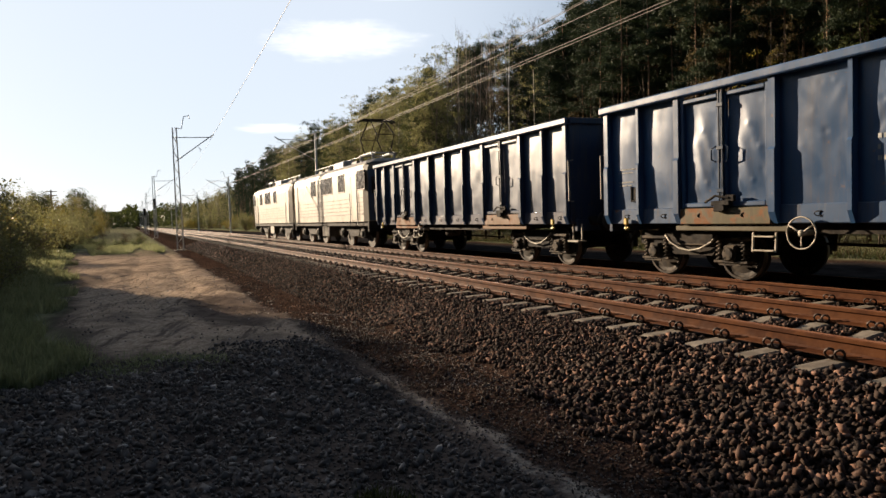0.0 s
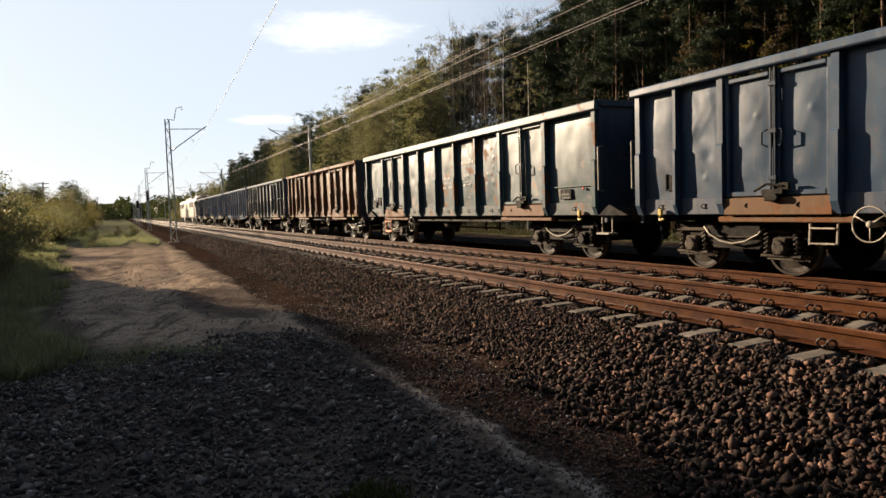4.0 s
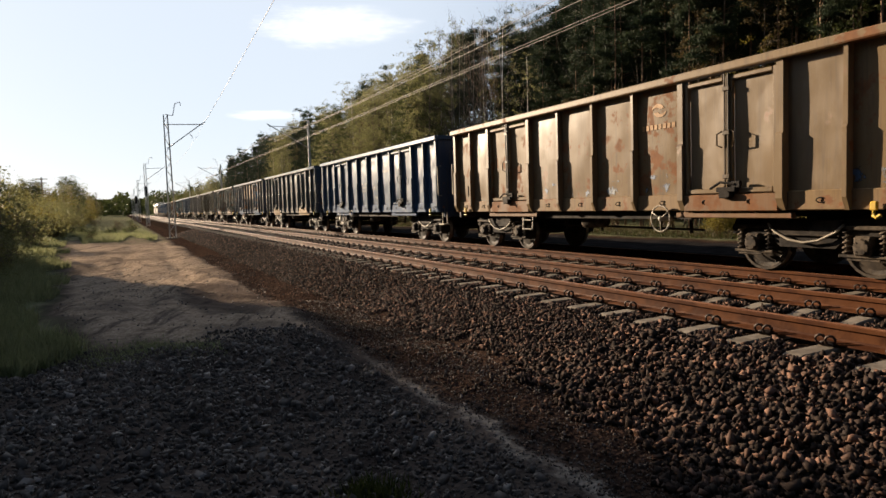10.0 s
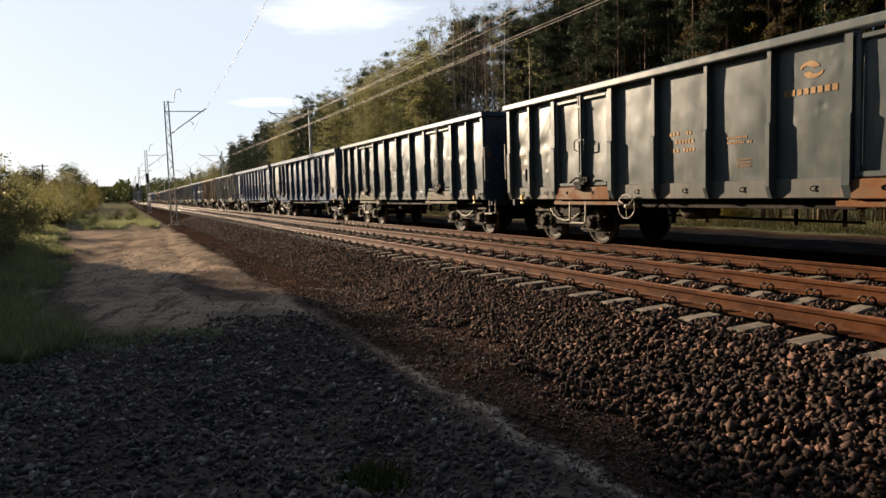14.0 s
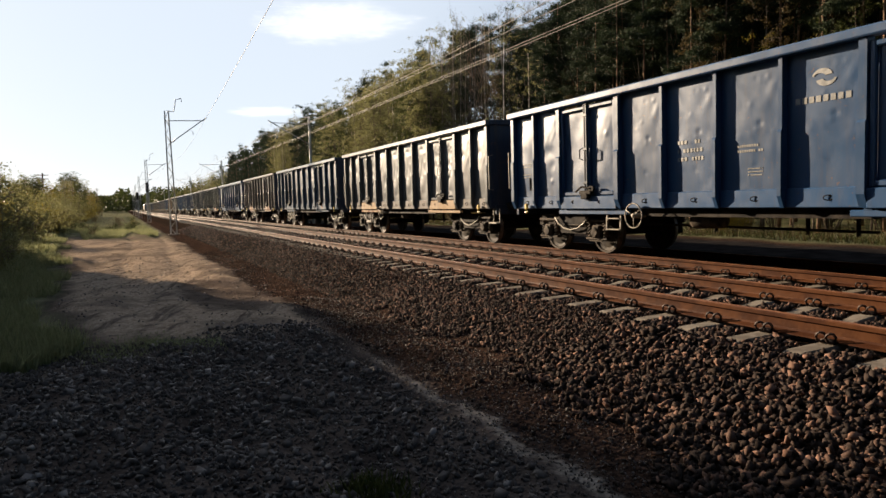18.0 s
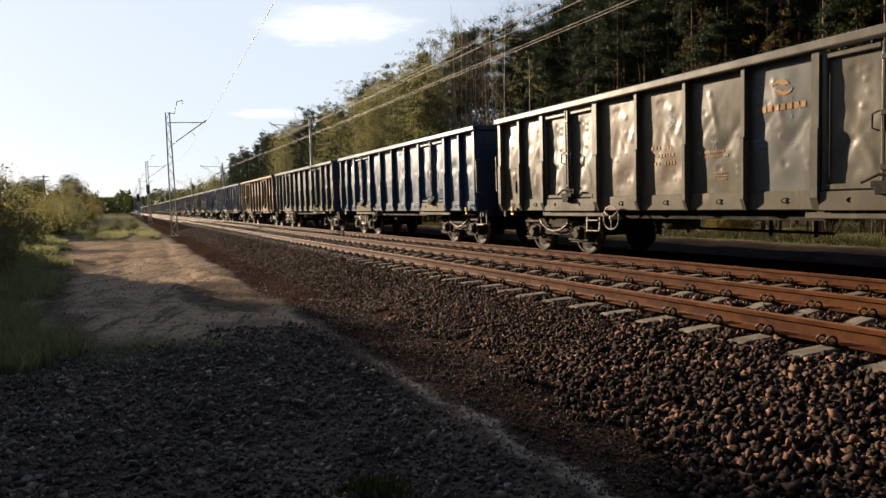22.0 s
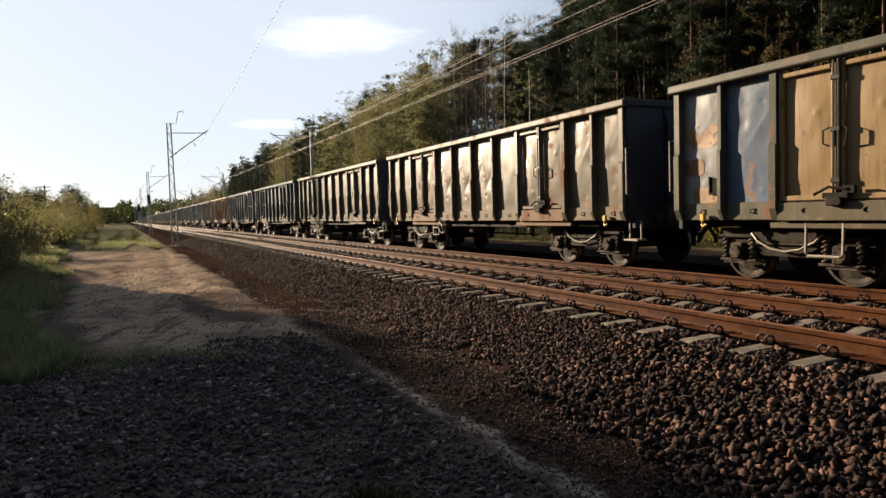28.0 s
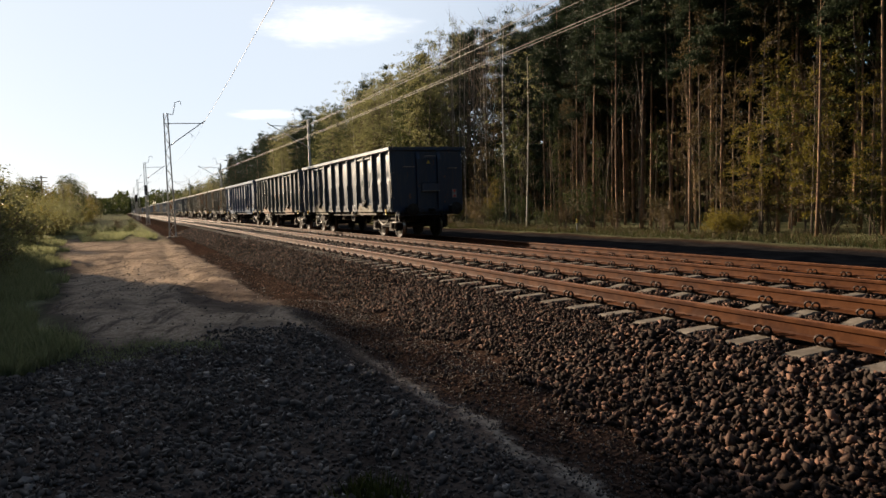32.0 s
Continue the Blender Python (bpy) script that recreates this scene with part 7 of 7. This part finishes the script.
grass_patch("grass", 42000, lambda r, n: (19.0 + np.abs(r.normal(0, 1.3, n)), r.uniform(4, 90, n)), 0.16, GRASS, "rough green grass along the wood's edge", 1)
grass_patch("dry_grass", 7000, lambda r, n: (19.0 + np.abs(r.normal(0, 1.5, n)), r.uniform(4, 80, n)), 0.3, DRY, "dry straw-coloured grass along the wood's edge", 2)
grass_patch("grass", 36000, lambda r, n: beside_sand(r, n), 0.26, FRESH, "green grass at the edge of the sandy ground", 3)
grass_patch("grass", 14000, lambda r, n: beyond_sand(r, n), 0.30, FRESH, "patchy grass beyond the sand", 7)
grass_patch("grass_tuft", 420, lambda r, n: (1.28 + r.normal(0, 0.10, n), 3.85 + r.normal(0, 0.12, n)), 0.12, GRASS, "small grass tuft in dark gravel", 4)
grass_patch("grass", 4200, lambda r, n: near_strip(r, n), 0.07, FRESH, "sparse grass on the sandy ground", 6)

# a pale cloud bank far away
k_ = Mat("cloud_vapour")
p_ = k_.node("ShaderNodeTexCoord").outputs["Object"]
n_ = k_.math("ADD", k_.math("MULTIPLY", k_.noise(k_.scaled(p_, (0.0046, 1, 0.016)), 1.0, 9, 0.66), 0.75), k_.math("MULTIPLY", k_.noise(k_.scaled(p_, (0.012, 1, 0.06)), 1.0, 6, 0.7), 0.25))
s_ = k_.node("ShaderNodeSeparateXYZ", Vector=p_)
ex = k_.math("POWER", k_.math("DIVIDE", s_.outputs[0], 330.0), 2.0)
ez = k_.math("POWER", k_.math("DIVIDE", s_.outputs[2], 95.0), 2.0)
body = k_.math("SUBTRACT", n_, k_.math("MULTIPLY", k_.math("ADD", ex, ez), 0.30))
em = k_.node("ShaderNodeEmission", Color=(1.0, 0.99, 0.97), Strength=0.54)
tr_ = k_.node("ShaderNodeBsdfTransparent")
mx_ = k_.node("ShaderNodeMixShader")
k_.put(mx_.inputs[0], k_.step(body, 0.16, 0.60, 0, 0.62))
k_.t.links.new(tr_.outputs[0], mx_.inputs[1])
k_.t.links.new(em.outputs[0], mx_.inputs[2])
k_.t.links.new(mx_.outputs[0], k_.t.nodes["Material Output"].inputs[0])


def cloud(yaw, elev, sx, sz, d=3000.0):
    """A far backdrop of cloud in the sky, d metres off."""
    g = Geo().add([(-520, 0, -170), (520, 0, -170), (520, 0, 170), (-520, 0, 170)], [(0, 1, 2, 3)])
    ob = new("cloud_backdrop", g.mesh("cloud_backdrop", k_.m))
    e, a = radians(elev), radians(yaw)
    ob.location = (d * math.sin(a) * math.cos(e), d * math.cos(a) * math.cos(e), d * math.sin(e))
    ob.rotation_euler = (0, 0, -a)
    ob.scale = (sx, 1, sz)
    ob.visible_shadow = False
    tagged(ob, "soft white evening cloud", "cloud", kind="structure")


cloud(16.8, 14.6, 1.05, 1.0)
cloud(25.0, 18.5, 1.5, 0.55)
cloud(11.0, 7.6, 0.5, 0.25)


def marker_post(x, y):
    root = new("marker_post")
    root.location = (x, y, ground_z(x, y))
    part("post", Geo().tube([(0, 0, -0.2), (0, 0, 0.42)], 0.035, 8).mesh("post", MARK), root)
    part("cap", Geo().lathe([(0.42, 0.045), (0.56, 0.045), (0.60, 0.02)], "z", 10).mesh("cap", YELLOW), root, label="yellow cap")
    tagged(root, "small white marker post with a yellow cap at the wood's edge", "marker post")


marker_post(19.4, 26.0)

# ---- ballast and gravel ----
def stone_material(name, a, b, c, rough=0.8, spec=0.12, top=0.6):
    k = Mat(name)
    r = k.node("ShaderNodeNewGeometry").outputs["Random Per Island"]
    o = k.node("ShaderNodeObjectInfo").outputs["Random"]
    q = k.math("FRACT", k.math("ADD", r, k.math("MULTIPLY", o, 7.31)))
    col = k.mix(k.step(q, 0.0, 0.55), a, b)
    col = k.mix(k.step(q, top, 1.0), col, c)
    p = k.where()
    col = k.mix(k.math("MULTIPLY", k.noise(p, 60, 3), 0.5), col, (0.05, 0.04, 0.035))
    return k.done(col, rough, 0.0, k.bump(k.noise(p, 90, 3), 0.4, 0.006), spec)


BALLAST = stone_material("ballast_stone", (0.0115, 0.0078, 0.0062), (0.037, 0.0236, 0.0176), (0.205, 0.113, 0.078), 0.82, 0.06, 0.60)
GRAVEL = stone_material("dark_gravel", (0.046, 0.036, 0.032), (0.108, 0.086, 0.074), (0.36, 0.30, 0.26), 0.65, 0.2, 0.88)
OCT_V = np.array([(1, 0, 0), (-1, 0, 0), (0, 1, 0), (0, -1, 0), (0, 0, 1), (0, 0, -1)], float)
OCT_F = np.array([(0, 2, 4), (2, 1, 4), (1, 3, 4), (3, 0, 4), (2, 0, 5), (1, 2, 5), (3, 1, 5), (0, 3, 5)])


CUBE_V = np.array([(x, y, z) for x in (-1, 1) for y in (-1, 1) for z in (-1, 1)]) * 0.72
CUBE_F = np.array([(0, 1, 3), (0, 3, 2), (4, 6, 7), (4, 7, 5), (0, 4, 5), (0, 5, 1), (2, 3, 7), (2, 7, 6), (0, 2, 6), (0, 6, 4), (1, 5, 7), (1, 7, 3)])


def stones(rng, pts, lo, hi, coarse=False):
    """Angular stones at the points; lo, hi: half sizes."""
    bv, bf = (OCT_V, OCT_F) if coarse else (CUBE_V, CUBE_F)
    n = len(pts)
    q = rng.normal(size=(n, 4))
    q /= np.linalg.norm(q, axis=1)[:, None]
    w, x, y, z = q.T
    R = np.stack([1 - 2 * (y * y + z * z), 2 * (x * y - z * w), 2 * (x * z + y * w), 2 * (x * y + z * w), 1 - 2 * (x * x + z * z), 2 * (y * z - x * w), 2 * (x * z - y * w), 2 * (y * z + x * w), 1 - 2 * (x * x + y * y)], 1).reshape(n, 3, 3)
    v = (bv[None] * rng.uniform(0.78, 1.15, (n, len(bv), 1)) + rng.normal(0, 0.21, (n, len(bv), 3))) * np.stack([rng.uniform(0.8, 1.45, n), rng.uniform(0.6, 1.0, n), rng.uniform(0.3, 0.75, n)], 1)[:, None, :]
    v = np.einsum("nij,nkj->nki", R, v * rng.uniform(lo, hi, n)[:, None, None]) + pts[:, None, :]
    f = (bf[None] + (np.arange(n) * len(bv))[:, None, None]).reshape(-1, 3)
    return v.reshape(-1, 3), f


def bed(rng, n, x0, x1, y0, y1, lift, sink=0.0):
    x, y = rng.uniform(x0, x1, n), rng.uniform(y0, y1, n)
    z = ground_h(x, y) + rng.uniform(sink, lift, n)
    keep = np.ones(n, bool)
    for xc, half in ((NEAR_X, 1.36), (FAR_X, 1.34)):
        k = np.abs((y - SLEEPER0) / 0.6 - np.round((y - SLEEPER0) / 0.6)) * 0.6
        keep &= ~((np.abs(x - xc) < half) & (k < 0.148))
        for s in (-HALF, HALF):
            keep &= np.abs(x - xc - s) > 0.11
    return np.stack([x, y, z], 1)[keep]


def lay(name, mat, label, rng, beds, category="ballast"):
    vs, fs, n = [], [], 0
    for pts, lo, hi, coarse in beds:
        v, f = stones(rng, pts, lo, hi, coarse)
        vs.append(v)
        fs.append(f + n)
        n += len(v)
    return tagged(new(name, fast_mesh(name, np.concatenate(vs), np.concatenate(fs), mat)), label, category, kind="stuff")


def shoulder(p):
    """Those of the points that lie above the ragged foot of the ballast."""
    x, y = p[:, 0], p[:, 1]
    foot = np.interp(y, [1.5, 2.8, 6.0, 8.0, 12.0], [2.72, 2.85, 3.5, 3.45, 3.3]) + 0.10 * np.sin(2.1 * y) + 0.08 * np.sin(5.3 * y + 1) + 0.05 * np.sin(11.7 * y)
    return p[x > foot + 0.22 * np.modf(np.abs(x * 917.3 + y * 331.7))[0] ** 2]


rng_ = np.random.default_rng(8)
ballast = lay("ballast", BALLAST, "grey-brown and reddish crushed-stone ballast under the tracks", rng_, [
    (shoulder(bed(rng_, 9000, 2.7, 4.9, 1.4, 10, 0.025)), 0.010, 0.024, False),
    (shoulder(bed(rng_, 6800, 2.7, 4.9, 1.4, 5.5, 0.045)), 0.019, 0.039, False),
    (shoulder(bed(rng_, 12000, 2.9, 4.9, 5.5, 11, 0.035)), 0.013, 0.028, False),
    (bed(rng_, 15000, 3.35, 4.9, 10, 24, 0.03), 0.016, 0.032, True),
    (bed(rng_, 9000, 3.4, 4.9, 24, 55, 0.03), 0.022, 0.044, True),
    (bed(rng_, 15000, 4.7, 7.6, 2.5, 12, 0.04), 0.016, 0.038, False),
    (bed(rng_, 12000, 4.7, 7.6, 12, 32, 0.04), 0.022, 0.044, True),
    (bed(rng_, 5200, 2.5, 3.75, 1.8, 9, 0.008), 0.004, 0.013, True),
    (bed(rng_, 3600, 2.5, 3.45, 9, 28, 0.014), 0.010, 0.024, True),
    (bed(rng_, 330, 2.6, 3.7, 2.2, 9, 0.015), 0.014, 0.030, False),
    (bed(rng_, 9000, 3.28, 7.6, -8, 2.5, 0.035), 0.014, 0.040, True),
    (bed(rng_, 8000, 7.5, 12.4, -8, 5, 0.04), 0.020, 0.042, True),
    (bed(rng_, 20000, 7.5, 12.4, 5, 24, 0.04), 0.020, 0.042, True),
    (bed(rng_, 6000, 7.5, 12.4, 24, 50, 0.04), 0.030, 0.055, True),
])
lay("gravel", GRAVEL, "dark cindery gravel on trodden soil", rng_, [
    (bed(rng_, 17000, -2.0, 2.35, 2.0, 9.3, 0.012), 0.005, 0.019, False),
    (bed(rng_, 3600, -1.6, 2.3, 2.0, 9.6, 0.015), 0.014, 0.034, False),
    (bed(rng_, 700, -1.2, 2.3, 2.0, 8.6, 0.015), 0.032, 0.052, False),
    (bed(rng_, 6000, 2.3, 3.5, 1.8, 12, 0.012), 0.006, 0.017, True),
    (bed(rng_, 7000, -2.0, 2.6, -6, 2.0, 0.012), 0.006, 0.022, True),
    (bed(rng_, 1100, -1.2, 3.0, 9, 26, 0.012), 0.008, 0.028, True),
], "gravel")


def single_stones():
    rng = np.random.default_rng(3)
    shapes = []
    for i in range(8):
        v, f = stones(rng, np.zeros((1, 3)), 0.028, 0.040)
        shapes.append(fast_mesh("stone", v, f, BALLAST))
    pts = shoulder(bed(rng, 330, 3.2, 4.75, 2.6, 5.4, 0.06, 0.02))[:290]
    for i, p in enumerate(pts):
        o = part("stone", shapes[i % 8], ballast, tuple(p))
        o.rotation_euler = tuple(rng.uniform(0, 6.28, 3))


single_stones()


# ---- small litter ----
def litter(x, y, mat, seed, label, size):
    rng = np.random.default_rng(seed)
    v, f = stones(rng, np.zeros((1, 3)), size, size * 1.2)
    v[:, 2] *= 0.45
    ob = new("litter", fast_mesh("litter", v, f, mat))
    ob.location = (x, y, ground_z(x, y) + 0.02)
    tagged(ob, label, "litter", "scraps on the ground")


litter(-0.62, 9.75, MARK, 1, "crumpled white paper scrap on sandy ground", 0.06)
litter(0.55, 8.2, MARK, 2, "small white scrap on dark gravel", 0.03)
litter(-1.05, 6.1, MARK, 3, "crumpled pale scrap in grass", 0.05)

def train_y(t):
    """How far the train's head coupling has come along the track."""
    return float(np.interp(t, [0, 4, 9, 14, 20, 26, 30, 31, 32], [25.89, 96.60, 185.30, 273.65, 379.72, 485.90, 556.61, 574.20, 591.60]))


ROW_TIMES = [0, 4, 9, 14, 20, 26, 30, 31, 32]


def motions():
    for thing, off in TRAIN + LOCOS:
        walk(thing, [(t, pose(FAR_X, train_y(t) + off, FAR_Z)) for t in ROW_TIMES])
    groups = {}
    for thing, off in TRAIN + LOCOS:
        for o in thing.children_recursive:
            n = o.name.split(".")[0]
            if n in ("wheelset", "drive_wheelset"):
                groups.setdefault((n, round(o.location.y, 3)), []).append(o)
    for (n, y), wheels in groups.items():
        r = 0.46 if n == "wheelset" else 0.625
        first = wheels[0]
        x, y, z = first.location
        rows = []
        for k in range(0, 32 * FPS + 1):
            a = -math.degrees(train_y(k / FPS) / r) % 360
            rows.append((k / FPS, pose(x, y, z, a)))
        walk(first, rows)
        for o in wheels[1:]:
            o.rotation_mode = "QUATERNION"
            keys = o.animation_data_create()
            keys.action = first.animation_data.action
            keys.action_slot = first.animation_data.action_slot


motions()
